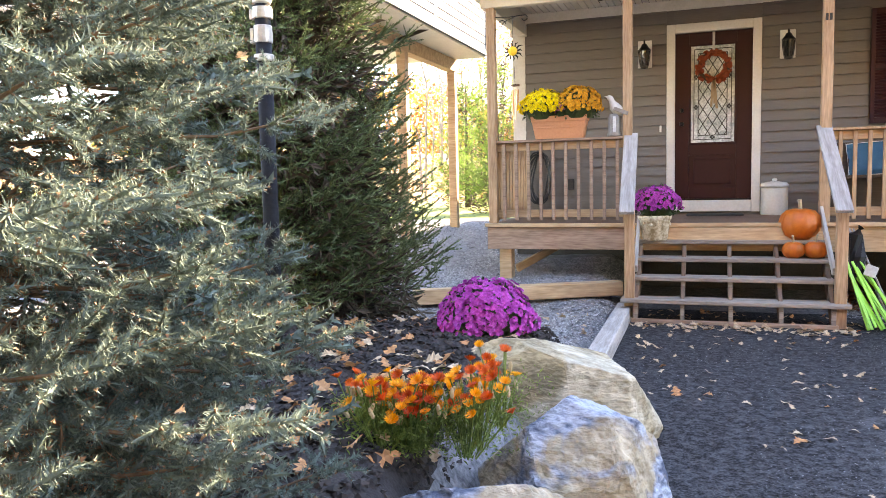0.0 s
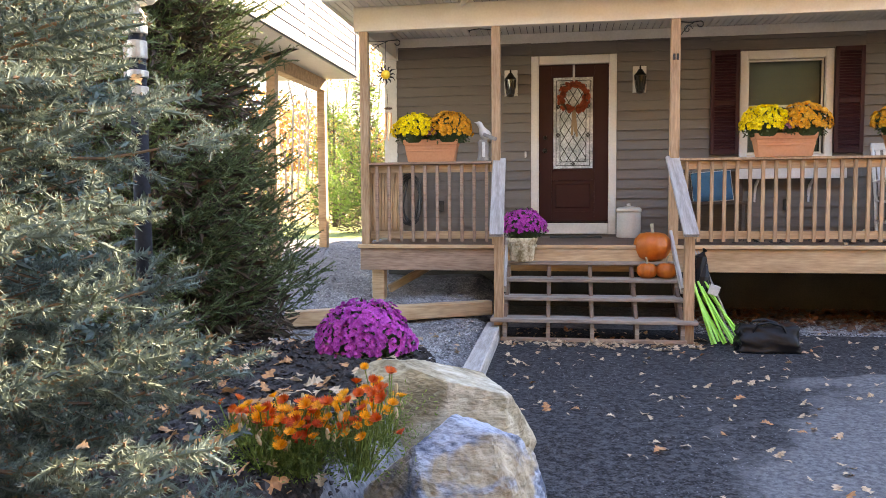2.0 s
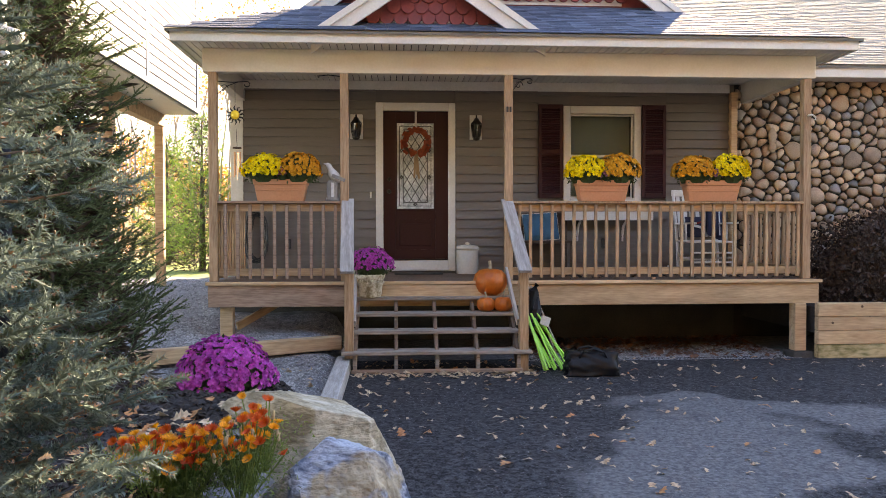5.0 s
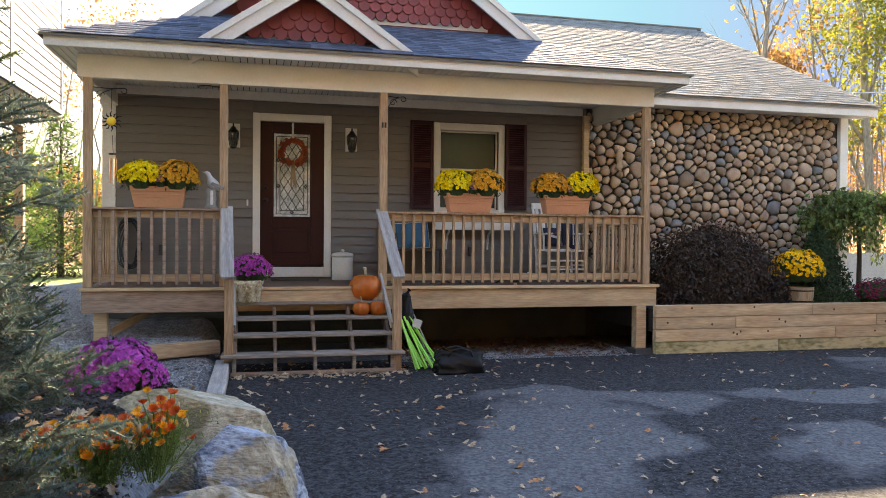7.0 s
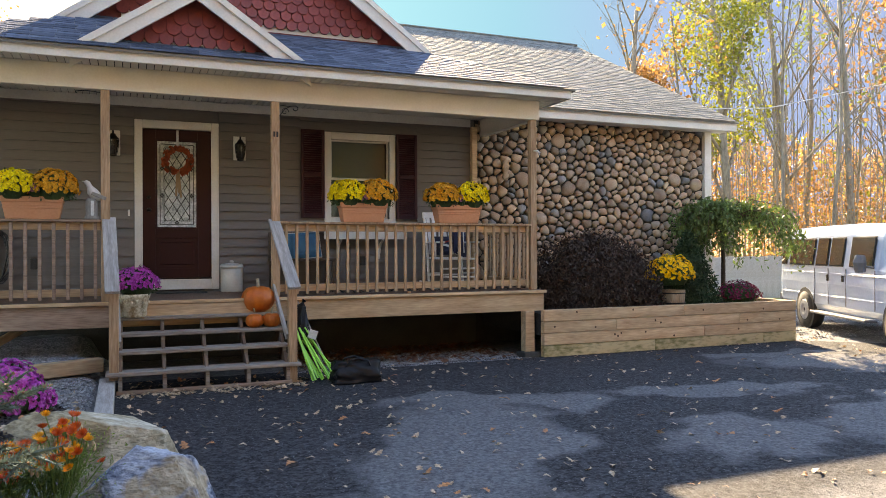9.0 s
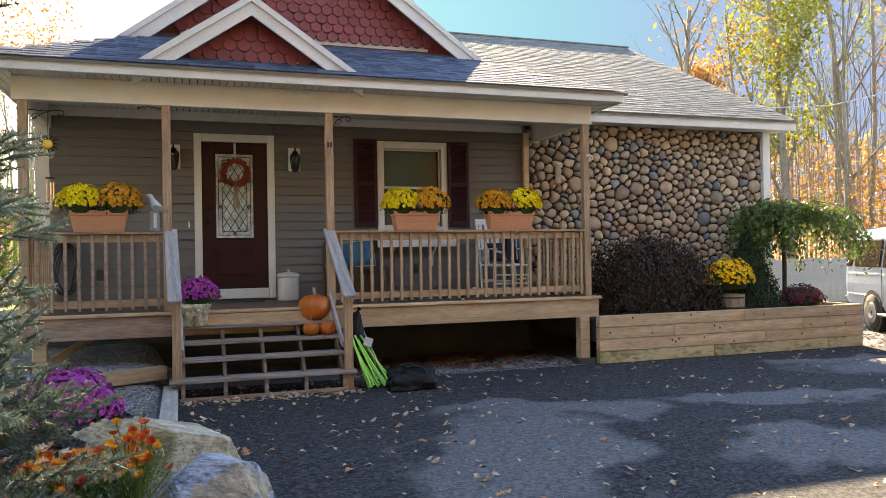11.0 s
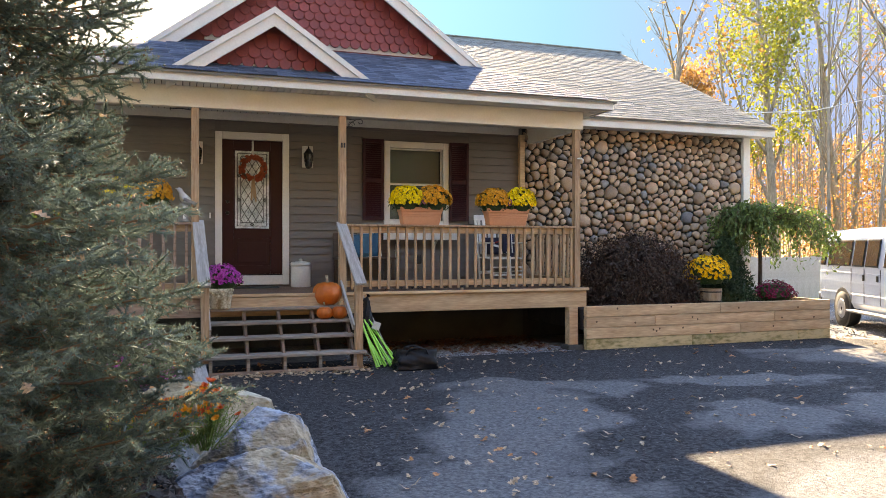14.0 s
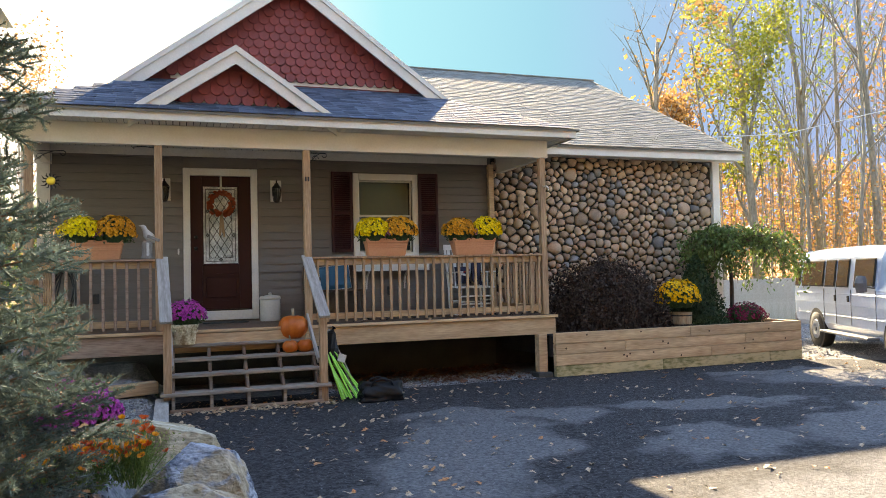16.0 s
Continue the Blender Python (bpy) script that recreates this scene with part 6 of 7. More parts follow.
MARI_O = leafy("orange_marigold_petals", (0.80, 0.24, 0.005), (0.95, 0.45, 0.015), 0.3)
MARI_R = leafy("red_orange_marigold_petals", (0.48, 0.035, 0.004), (0.85, 0.15, 0.010), 0.3)
MARI_LEAF = leafy("marigold_leaves", (0.07, 0.12, 0.025), (0.24, 0.32, 0.07), 0.4)
BUD = material("tan_seed_pod", (0.30, 0.20, 0.10), (0.50, 0.38, 0.22), 20, 0.8, 0.2, 60)
g = np.random.default_rng(77)
for k in range(13):
    cx, cy = -0.56 + g.uniform(-0.30, 0.26), -7.30 + g.uniform(-0.20, 0.30)
    tall = 0.17 + 0.09 * g.random()
    base = 0.40
    mg = thing("marigold", (cx, cy, base), ("orange" if k % 2 else "red-orange") + " marigold plant in bloom among dry pods", "flowers", "marigolds")
    n = 18
    hx, hy = cx + g.normal(0, 0.065, n), cy + g.normal(0, 0.065, n)
    hz = base + tall * g.uniform(0.65, 1.15, n)
    for j in range(n):
        part("stem", tube([(cx + (hx[j] - cx) * 0.2, cy + (hy[j] - cy) * 0.2, base - 0.02), (hx[j], hy[j], hz[j])], 0.003, 4), MARI_LEAF, mg)
    dirs = np.stack([g.normal(0, 0.35, n), g.normal(-0.35, 0.35, n), np.ones(n)], 1)
    for j in range(14):
        part("flower", tri_copies(flower_template(16, 0.027, 0.75, 4), frames_from(np.array([[hx[j], hy[j], hz[j]]]), dirs[j:j + 1], g.uniform(0.8, 1.2, 1))), MARI_O if (k + j // 3) % 2 == 0 else MARI_R, mg)
    for j in range(14, n):
        part("pod", moved(lathe([(0.002, 0), (0.008, 0.008), (0.009, 0.03), (0.005, 0.045)], 7), pose(hx[j], hy[j], hz[j] - 0.03, g.uniform(-30, 30), g.uniform(-30, 30))), BUD, mg)
    m = 700
    p = np.stack([cx + g.normal(0, 0.08, m), cy + g.normal(0, 0.08, m), base + tall * g.uniform(0.02, 0.85, m)], 1)
    part("foliage", tri_copies(LEAF_T * np.array([1, 0.6, 1]), frames_from(p, g.normal(0, 1, (m, 3)) + (0, 0, 0.5), g.uniform(0.012, 0.028, m), g.uniform(0, 6, m))), MARI_LEAF, mg)

# lamp post wrapped with straps
POST_BLACK = material("black_lamp_post", (0.008, 0.009, 0.012), (0.020, 0.022, 0.027), 6, 0.75, 0.1, 50, spec=0.15)
STRAP = material("galvanised_strap", (0.36, 0.34, 0.30), (0.54, 0.52, 0.47), 8, 0.5, 0.15, 60, metal=0.4)
lamp = thing("lamp_post", (-1.745, -6.45, 0.35), "black lamp post with pale metal straps and a white cap", "lamp post")
part("pole", tube([(-1.745, -6.45, 0.3), (-1.745, -6.45, 2.36)], 0.042, 14), POST_BLACK, lamp, smooth=True)
for z, h, r in ((1.97, 0.05, 0.047), (2.065, 0.035, 0.05), (2.16, 0.09, 0.046), (2.285, 0.06, 0.05)):
    c = part("strap", moved(lathe([(r, 0), (r + 0.003, 0.004), (r + 0.003, h - 0.004), (r, h)], 16), pose(-1.745, -6.45, z)), STRAP, lamp)
    bar("clip", c, STRAP, (-1.815, -6.47, z), (-1.792, -6.44, z + h * 0.9), 0.003)
part("neck", moved(lathe([(0.045, 0), (0.05, 0.02), (0.025, 0.05), (0.022, 0.09)], 14), pose(-1.745, -6.45, 2.36)), STRAP, lamp, smooth=True)
cap = part("cap", moved(lathe([(0.03, 0), (0.09, 0.02), (0.11, 0.045), (0.112, 0.07), (0.08, 0.08), (0.03, 0.085), (0.028, 0.35)], 22), pose(-1.745, -6.45, 2.43)), WHITE, lamp, "white dished cap", smooth=True)

# ---- shrubs in the planter ----
def leaf_cloud(owner, name, n, place, size, mat_, seed, hang=0.0):
    g = np.random.default_rng(seed)
    p = place(g, n)
    d = g.normal(0, 1, (n, 3)) + np.array([0, 0, -hang])
    return part(name, tri_copies(LEAF_T, frames_from(p, d, g.uniform(*size, n), g.uniform(0, 6, n))), mat_, owner)


MAPLE = leafy("dark_bronze_maple_leaves", (0.022, 0.012, 0.009), (0.085, 0.050, 0.034), 0.15)
maple = thing("laceleaf_maple", (6.45, -1.15, 0.60), "weeping laceleaf maple with dark bronze leaves in the planter", "shrub")
def maple_place(g, n):
    a = g.uniform(0, 2 * math.pi, n)
    u = g.uniform(0.0, 1, n) ** 0.8
    th = u * 1.75
    s = g.uniform(0.70, 1.14, n) * (1 + 0.10 * np.sin(a * 5) + 0.05 * np.sin(a * 11))
    return np.stack([6.48 + 1.05 * np.sin(th) * np.cos(a) * s, -1.17 + 0.72 * np.sin(th) * np.sin(a) * s, 0.70 + 0.88 * np.cos(th) * s], 1)
leaf_cloud(maple, "crown", 24000, maple_place, (0.03, 0.075), MAPLE, 5, 0.9)
mg_, stems = np.random.default_rng(9), []
for k in range(46):
    a, r, s = mg_.uniform(0, 6.28), mg_.uniform(0.5, 1.0), mg_.uniform(0.85, 1.05)
    stems.append(tube([(6.45, -1.15, 0.6), (6.45 + 0.45 * math.cos(a) * r, -1.15 + 0.3 * math.sin(a) * r, 1.40 * s), (6.45 + 0.95 * math.cos(a) * r, -1.15 + 0.65 * math.sin(a) * r, 1.15), (6.45 + 1.06 * math.cos(a) * r, -1.15 + 0.74 * math.sin(a) * r, 0.75)], [0.018, 0.011, 0.006, 0.003], 5))
part("branch_work", merge(*stems), TWIG, maple)

BARREL = material("weathered_barrel_staves", (0.22, 0.15, 0.09), (0.40, 0.30, 0.20), 6, 0.8, 0.3, 20, stretch=(5, 5, 0.6))
tub = thing("barrel_planter", (7.66, -1.62, 0.60), "small wooden half barrel of golden mums", "flower pot")
part("barrel", moved(lathe([(0.15, 0), (0.165, 0.10), (0.175, 0.26), (0.16, 0.262), (0.155, 0.23)], 18, 0.02, 18), pose(7.66, -1.62, 0.60)), BARREL, tub)
for z in (0.65, 0.80):
    part("hoop", moved(lathe([(0.168, 0), (0.172, 0.0), (0.176, 0.02), (0.17, 0.02)], 18), pose(7.66, -1.62, z)), BLACK_IRON, tub)
MUM_GOLD = leafy("golden_yellow_petals", (0.82, 0.42, 0.005), (0.95, 0.62, 0.02), 0.25)
mum(tub, (7.60, -1.62, 1.10), (0.37, 0.33, 0.29), 420, 0.030, MUM_GOLD, MUM_LEAF, 81, low=-0.25, leaves=400)
red_mum = thing("garden_mum", (9.1, -1.45, 0.60), "low dark wine-red mum in the planter", "flowers")
mum(red_mum, (9.12, -1.45, 0.72), (0.36, 0.30, 0.24), 300, 0.026, MUM_RED, MUM_LEAF, 91, leaves=300)

YEW = leafy("dark_yew_needles", (0.014, 0.032, 0.012), (0.045, 0.085, 0.03), 0.15)
yew = thing("dwarf_conifer", (8.35, -1.15, 0.60), "cone-shaped dark green dwarf conifer in the planter", "shrub")
def yew_place(g, n):
    t = g.random(n) ** 1.3
    a = g.uniform(0, 6.28, n)
    r = 0.52 * (1 - t) ** 0.75 * g.uniform(0.72, 1.05, n) * (1 + 0.08 * np.sin(a * 4 + t * 12))
    return np.stack([8.35 + r * np.cos(a), -1.15 + r * np.sin(a), 0.62 + 1.15 * t], 1)
leaf_cloud(yew, "crown", 6000, yew_place, (0.035, 0.07), YEW, 8, -0.6)
part("core", moved(lathe([(0.40, 0), (0.33, 0.3), (0.17, 0.8), (0.02, 1.05)], 10), pose(8.35, -1.15, 0.6)), YEW, yew)

WEEP = leafy("weeping_mulberry_leaves", (0.045, 0.085, 0.022), (0.16, 0.22, 0.06), 0.3)
weep = thing("weeping_tree", (9.25, -0.95, 0.60), "small weeping tree with arching leafy branches", "tree")
part("trunk", tube([(9.25, -0.95, 0.5), (9.28, -0.93, 1.3), (9.22, -0.95, 1.95)], [0.04, 0.035, 0.03], 8), BARK, weep)
wg, wb, tips = np.random.default_rng(15), [], []
for k in range(60):
    a = wg.uniform(0, 6.28)
    r = wg.uniform(0.45, 1.15) * (1.55 if math.cos(a) > 0 else 0.85)
    top = wg.uniform(2.0, 2.32)
    end = wg.uniform(1.15, 1.75) if math.cos(a) > -0.2 else wg.uniform(1.4, 1.9)
    pts = [(9.22, -0.95, 1.92), (9.22 + 0.35 * r * math.cos(a), -0.95 + 0.3 * r * math.sin(a), top), (9.22 + 0.8 * r * math.cos(a), -0.95 + 0.55 * r * math.sin(a), top - 0.12), (9.22 + r * math.cos(a), -0.95 + 0.65 * r * math.sin(a), end)]
    wb.append(tube(pts, [0.014, 0.01, 0.006, 0.003], 4))
    for q in range(110):
        t = wg.uniform(0.25, 1) * 3
        i = min(int(t), 2)
        f = t - i
        tips.append([pts[i][c] * (1 - f) + pts[i + 1][c] * f + wg.normal(0, 0.06) for c in range(3)])
part("branch_work", merge(*wb), TWIG, weep)
tips = np.array(tips)
part("crown", tri_copies(LEAF_T, frames_from(tips, wg.normal(0, 0.7, tips.shape) + (0, 0, -0.8), wg.uniform(0.06, 0.12, len(tips)), wg.uniform(0, 6, len(tips)))), WEEP, weep)

# ---- low wall and utility gear behind the planter ----
PALE_BOARD = material("pale_concrete_wall", (0.34, 0.31, 0.26), (0.50, 0.46, 0.40), 2, 0.9, 0.3, 30)
low_wall = thing("low_fence", (16, 6, 0.1), "low pale board fence at the wood's edge", "fence")
for k in range(40):
    x = 10.6 + k * 0.30
    bar("board", low_wall, PALE_BOARD, (x, 5.0 + 0.05 * k, 0.0), (x + 0.295, 5.03 + 0.05 * k, 1.24 + 0.015 * (k % 3)), 0.004)

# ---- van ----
# white paint given the blue-grey tint of shade in its base colour
VAN_SHADED_WHITE = material("shade_tinted_white_paint", (0.36, 0.44, 0.56), (0.42, 0.50, 0.62), 1.5, 0.25, 0.0, 20)
VAN_GLASS = material("dark_tinted_glass", (0.008, 0.009, 0.011), (0.014, 0.015, 0.017), 2, 0.06, 0.0, 20, spec=0.4)
TYRE = material("black_tyre_rubber", (0.012, 0.012, 0.012), (0.026, 0.026, 0.026), 8, 0.8, 0.3, 40)
CHROME = material("brushed_steel_rim", (0.45, 0.45, 0.46), (0.62, 0.62, 0.62), 8, 0.3, 0.05, 50, metal=0.9)
GREY_PL = material("grey_bumper_plastic", (0.10, 0.10, 0.105), (0.16, 0.16, 0.165), 5, 0.6, 0.1, 40)
van_m = pose(11.70, -0.46, 0.0, 0, 0, 90 - 206) @ Matrix.Diagonal((0.92, 0.92, 0.90, 1))   # local x: to its nose, y: to its far side, origin under the near rear wheel


def van_geo(geo):
    return moved(geo, van_m)


van = thing("passenger_van", (11.9, -0.62, 0.0), "white passenger van with dark tinted windows parked on gravel", "van")
# body: cross-sections along its length, y 0 (near side) to 2.0
def van_section(x, y_in, z0, z_belt, z_roof):
    tum = 0.16
    return [(x, y_in + 0.05, z0), (x, y_in, z0 + 0.12), (x, y_in - 0.015, z_belt * 0.75), (x, y_in, z_belt), (x, y_in + tum * 0.55, z_roof - 0.22), (x, y_in + tum, z_roof - 0.07), (x, y_in + tum + 0.16, z_roof),
            (x, 2.0 - y_in - tum - 0.16, z_roof), (x, 2.0 - y_in - tum, z_roof - 0.07), (x, 2.0 - y_in - tum * 0.55, z_roof - 0.22), (x, 2.0 - y_in, z_belt), (x, 2.015 - y_in, z_belt * 0.75), (x, 2.0 - y_in, z0 + 0.12), (x, 1.95 - y_in, z0)]
secs = [(-1.42, 0.09, 0.50, 1.28, 1.98), (-1.38, 0.04, 0.46, 1.28, 2.05), (-1.2, 0.0, 0.42, 1.28, 2.09), (0.0, 0.0, 0.42, 1.28, 2.11), (1.8, 0.0, 0.42, 1.28, 2.11), (2.9, 0.0, 0.42, 1.26, 2.07), (3.35, 0.02, 0.42, 1.24, 1.80), (3.75, 0.04, 0.42, 1.20, 1.34), (4.35, 0.08, 0.42, 1.02, 1.12), (4.5, 0.16, 0.46, 0.95, 1.0)]
vv, ff = [], []
for s_ in secs:
    vv += van_section(*s_)
for i in range(len(secs) - 1):
    for k in range(14):
        ff.append((i * 14 + k, i * 14 + (k + 1) % 14, (i + 1) * 14 + (k + 1) % 14, (i + 1) * 14 + k))
ff += [tuple(range(13, -1, -1)), tuple(range((len(secs) - 1) * 14, len(secs) * 14))]
part("body", van_geo((vv, ff)), VAN_SHADED_WHITE, van)


def van_box(name, lo, hi, mat_, bevel=0.01, owner=None, label="", tilt=0.0):
    size = [b - a for a, b in zip(lo, hi)]
    mid = [(a + b) / 2 for a, b in zip(lo, hi)]
    return part(name, box_mesh(size, mat_, bevel), None, owner or van, label, van_m @ pose(*mid, tilt))


for x0, x1 in ((-1.22, -0.98), (-0.80, 0.36), (0.50, 0.98), (1.10, 1.62), (1.90, 2.72)):
    w_ = van_box("window", (x0, 0.014, 1.32), (x1, 0.034, 1.84), VAN_GLASS, 0.006, None, "dark tinted window", -8.2)
    van_box("window_seal", (x0 - 0.02, 0.024, 1.30), (x1 + 0.02, 0.036, 1.86), TYRE, 0.004, w_, "", -8.2)
for x in (0.43, 1.045, 1.76, 2.80):
    van_box("door_seam", (x - 0.004, -0.018, 0.56), (x + 0.004, -0.006, 1.26), GREY_PL, 0)
for x in (1.0, 1.62):
    van_box("door_handle", (x, -0.035, 1.02), (x + 0.07, -0.012, 1.14), TYRE, 0.006)
van_box("crease", (-1.2, -0.017, 1.16), (3.2, -0.009, 1.172), VAN_SHADED_WHITE, 0.003)
van_box("crease", (-1.2, -0.014, 0.72), (3.2, -0.006, 0.732), VAN_SHADED_WHITE, 0.003)
van_box("running_board", (0.55, -0.16, 0.36), (2.75, 0.06, 0.41), GREY_PL, 0.01)
van_box("rear_bumper", (-1.55, 0.06, 0.48), (-1.40, 1.94, 0.66), GREY_PL, 0.02)
van_box("tail_light", (-1.435, 0.06, 0.95), (-1.385, 0.17, 1.35), RED_C, 0.01)
part("mirror", van_geo(merge(tube([(2.75, 0.05, 1.30), (2.72, -0.14, 1.34)], 0.02, 6), tube([(2.66, -0.18, 1.24), (2.68, -0.20, 1.40), (2.66, -0.18, 1.52)], [0.09, 0.11, 0.08], 8))), GREY_PL, van, "grey door mirror")
for x in (0.0, 3.5):
    for y, sgn in ((0.02, -1), (1.98, 1)):
        arch = part("wheel_arch", van_geo(moved(lathe([(0.44, 0), (0.44, 0.06)], 24), pose(x, 0.042 if sgn < 0 else 2.018, 0.40, 90))), TYRE, van)
        wheel = part("wheel", van_geo(moved(lathe([(0.22, -0.02), (0.36, -0.01), (0.385, 0.04), (0.385, 0.20), (0.36, 0.245), (0.22, 0.25)], 28), pose(x, 0.215 if sgn < 0 else 2.035, 0.385, 90))), TYRE, van, smooth=True)
        yy = y - 0.045 if sgn < 0 else y + 0.03
        part("rim", van_geo(moved(lathe([(0.22, 0), (0.205, 0.02), (0.12, 0.03), (0.07, 0.015), (0.02, 0.012)], 20), pose(x, -0.022 if sgn < 0 else 2.03, 0.385, 90))), CHROME, wheel, "steel rim")

# ---- deciduous trees ----
def branchy(seed, h, spread, levels, trunk_r, lean=0.0, first=0.35):
    """Limbs as tubes and the points where twigs end."""
    g = np.random.default_rng(seed)
    geos, ends = [], []

    def grow(p, d, L, r, depth):
        n = 4
        pts, q, dd = [p], np.array(p, float), np.array(d, float)
        for k in range(n):
            dd = dd + g.normal(0, 0.10 if depth else 0.04, 3) + np.array([0, 0, 0.05])
            dd /= np.linalg.norm(dd)
            q = q + dd * L / n
            pts.append(tuple(q))
        geos.append(tube(pts, [r * (1 - 0.62 * k / n) for k in range(n + 1)], 7 if depth == 0 else (5 if depth == 1 else 3)))
        if depth >= levels:
            ends.append(tuple(q))
            ends.append(pts[2])
            return
        kids = 9 if depth == 0 else 5
        for k in range(kids):
            f = (first + (1 - first) * (k + g.random()) / kids) if depth == 0 else (0.3 + 0.7 * (k + g.random()) / kids)
            i = min(int(f * n), n - 1)
            base = np.array(pts[i]) + (np.array(pts[i + 1]) - np.array(pts[i])) * (f * n - i)
            az, el = g.uniform(0, 6.28), g.uniform(0.25, 0.95)
            side = np.array([math.cos(az) * math.cos(el), math.sin(az) * math.cos(el), math.sin(el)])
            nd = side * spread + dd * 0.5
            nd /= np.linalg.norm(nd)
            grow(tuple(base), nd, L * g.uniform(0.32, 0.5) * (1.15 - 0.5 * f if depth == 0 else 0.9), r * (1 - 0.62 * f) * 0.5, depth + 1)

    grow((0, 0, -0.3), (lean, 0, 1), h, trunk_r, 0)
    return merge(*geos), np.array(ends)


WOOD_BARK = material("pale_grey_tree_bark", (0.12, 0.102, 0.080), (0.31, 0.265, 0.205), 5, 0.95, 0.6, 20, stretch=(1, 1, 0.3))
LEAF_MIX = [leafy("yellow_green_autumn_leaves", (0.12, 0.16, 0.022), (0.36, 0.33, 0.05), 0.42), leafy("orange_autumn_leaves", (0.30, 0.14, 0.045), (0.52, 0.29, 0.10), 0.40),
            leafy("green_oak_leaves", (0.10, 0.15, 0.03), (0.26, 0.30, 0.06), 0.45), leafy("brown_dry_leaves", (0.24, 0.11, 0.04), (0.42, 0.22, 0.09), 0.4)]


def tree(name, at, seed, h, spread, levels, r, leaves, per, size, fuzz, label, lean=0.0, first=0.35):
    limbs, ends = branchy(seed, h, spread, levels, r, lean, first)
    t = thing(name, at, label, "tree")
    m = Matrix.Translation(at)
    part("trunk", moved(limbs, m), WOOD_BARK, t, smooth=True)
    if leaves is not None:
        g = np.random.default_rng(seed + 500)
        p = np.repeat(ends, per, 0) + g.normal(0, fuzz, (len(ends) * per, 3)) + np.array(at)
        part("crown", tri_copies(LEAF_T * np.array([1, 1.4, 1]), frames_from(p, g.normal(0, 1, p.shape), g.uniform(*size, len(p)), g.uniform(0, 6, len(p)))), leaves, t)
    return t


Z = lambda x, y: float(height(x, y))
tree("oak_tree", (20.3, 10.6, Z(20.3, 10.6)), 31, 11.5, 1.5, 3, 0.20, LEAF_MIX[0], 16, (0.10, 0.21), 0.30, "tall spreading tree with yellow-green autumn leaves beyond the wing", 0.0, 0.22)
# two dense orange crowns added to keep sun off the van and its gravel
tree("oak_tree", (17.6, 13.4, Z(17.6, 13.4)), 41, 5.8, 1.5, 3, 0.12, LEAF_MIX[1], 34, (0.10, 0.20), 0.34, "lower tree with dense orange leaves, added behind the wing for shade", 0.0, 0.25)
tree("oak_tree", (19.5, 15.5, Z(19.5, 15.5)), 43, 7.4, 1.4, 3, 0.12, LEAF_MIX[1], 30, (0.10, 0.20), 0.34, "tree with orange leaves, added behind the wing to shade the van", 0.0, 0.3)
tree("oak_tree", (25.0, 12.0, Z(25, 12)), 36, 12.5, 0.9, 2, 0.18, LEAF_MIX[2], 14, (0.12, 0.22), 0.4, "tall slender tree with green and yellow leaves", -0.06, 0.3)
tree("dead_tree", (17.0, 12.5, Z(17, 12.5)), 33, 10.6, 1.1, 3, 0.18, None, 0, (0.1, 0.2), 0.3, "bare leafless tree against the sky", 0.0, 0.45)
tree("birch_tree", (24.0, 8.5, Z(24, 8.5)), 37, 14.0, 0.7, 2, 0.15, LEAF_MIX[0], 2, (0.14, 0.26), 0.4, "leaning pale-barked tree with thin yellow leaves", -0.10, 0.5)
tree("birch_tree", (26.5, 13.0, Z(26.5, 13)), 38, 14.0, 0.7, 2, 0.13, LEAF_MIX[1], 2, (0.14, 0.26), 0.4, "tall pale-barked tree with a few orange leaves", 0.03, 0.5)
first_tree = {}
wood_spots, g = [], np.random.default_rng(55)
for k in range(24):
    d = g.uniform(24, 50)
    a = math.radians(g.uniform(49, 70))
    wood_spots.append((-0.2 + d * math.sin(a), -5.5 + d * math.cos(a), (0, 0, 2, 0, 0, 1)[k % 6]))
for k in range(18):
    wood_spots.append((g.uniform(-22, -2.5), g.uniform(34, 60), (0, 2, 0, 1)[k % 4]))
# unseen trees behind the camera, added along with the bounce leaves
for k in range(26):
    wood_spots.append((g.uniform(-18, 26), g.uniform(-36, -27), k % 4))
KIND = {0: ("bare slender wood tree with pale bark", None), 1: ("slender wood tree with orange leaves", 1), 2: ("slender wood tree with brown dry leaves", 3), 3: ("slender wood tree with yellow leaves", 0)}
for k, (x, y, kind) in enumerate(wood_spots):
    m = pose(x, y, Z(x, y), 0, 0, g.uniform(0, 360))
    if kind not in first_tree:
        first_tree[kind] = tree("wood_tree", (x, y, Z(x, y)), 60 + kind, 11.5, 0.75, 2, 0.075, None if KIND[kind][1] is None else LEAF_MIX[KIND[kind][1]], 5, (0.16, 0.30), 0.40, KIND[kind][0], 0.03, 0.3)
        tagged(first_tree[kind], group="trees of the wood")
    else:
        copy_thing(first_tree[kind], m @ Matrix.Diagonal((1, 1, g.uniform(0.8, 1.15), 1)))

# undergrowth and the far wooded slope: leaf masses and thin stems
def brush(name, n, place, size, mat_, seed, label):
    g = np.random.default_rng(seed)
    p = place(g, n)
    ob = part(name, tri_copies(LEAF_T * np.array([1, 1.5, 1]), frames_from(p, g.normal(0, 1, p.shape), g.uniform(*size, n), g.uniform(0, 6, n))), mat_, None)
    return tagged(ob, label, "undergrowth", "", "stuff")


def brush_right(g, n):
    d, a = g.uniform(27, 44, n), np.radians(g.uniform(26, 72, n))
    x, y = -0.2 + d * np.sin(a), -11.5 + d * np.cos(a) + 4
    return np.stack([x, y, height(x, y) + g.random(n) ** 1.5 * (2.5 + 2.5 * np.sin(x * 0.9) ** 2)], 1)


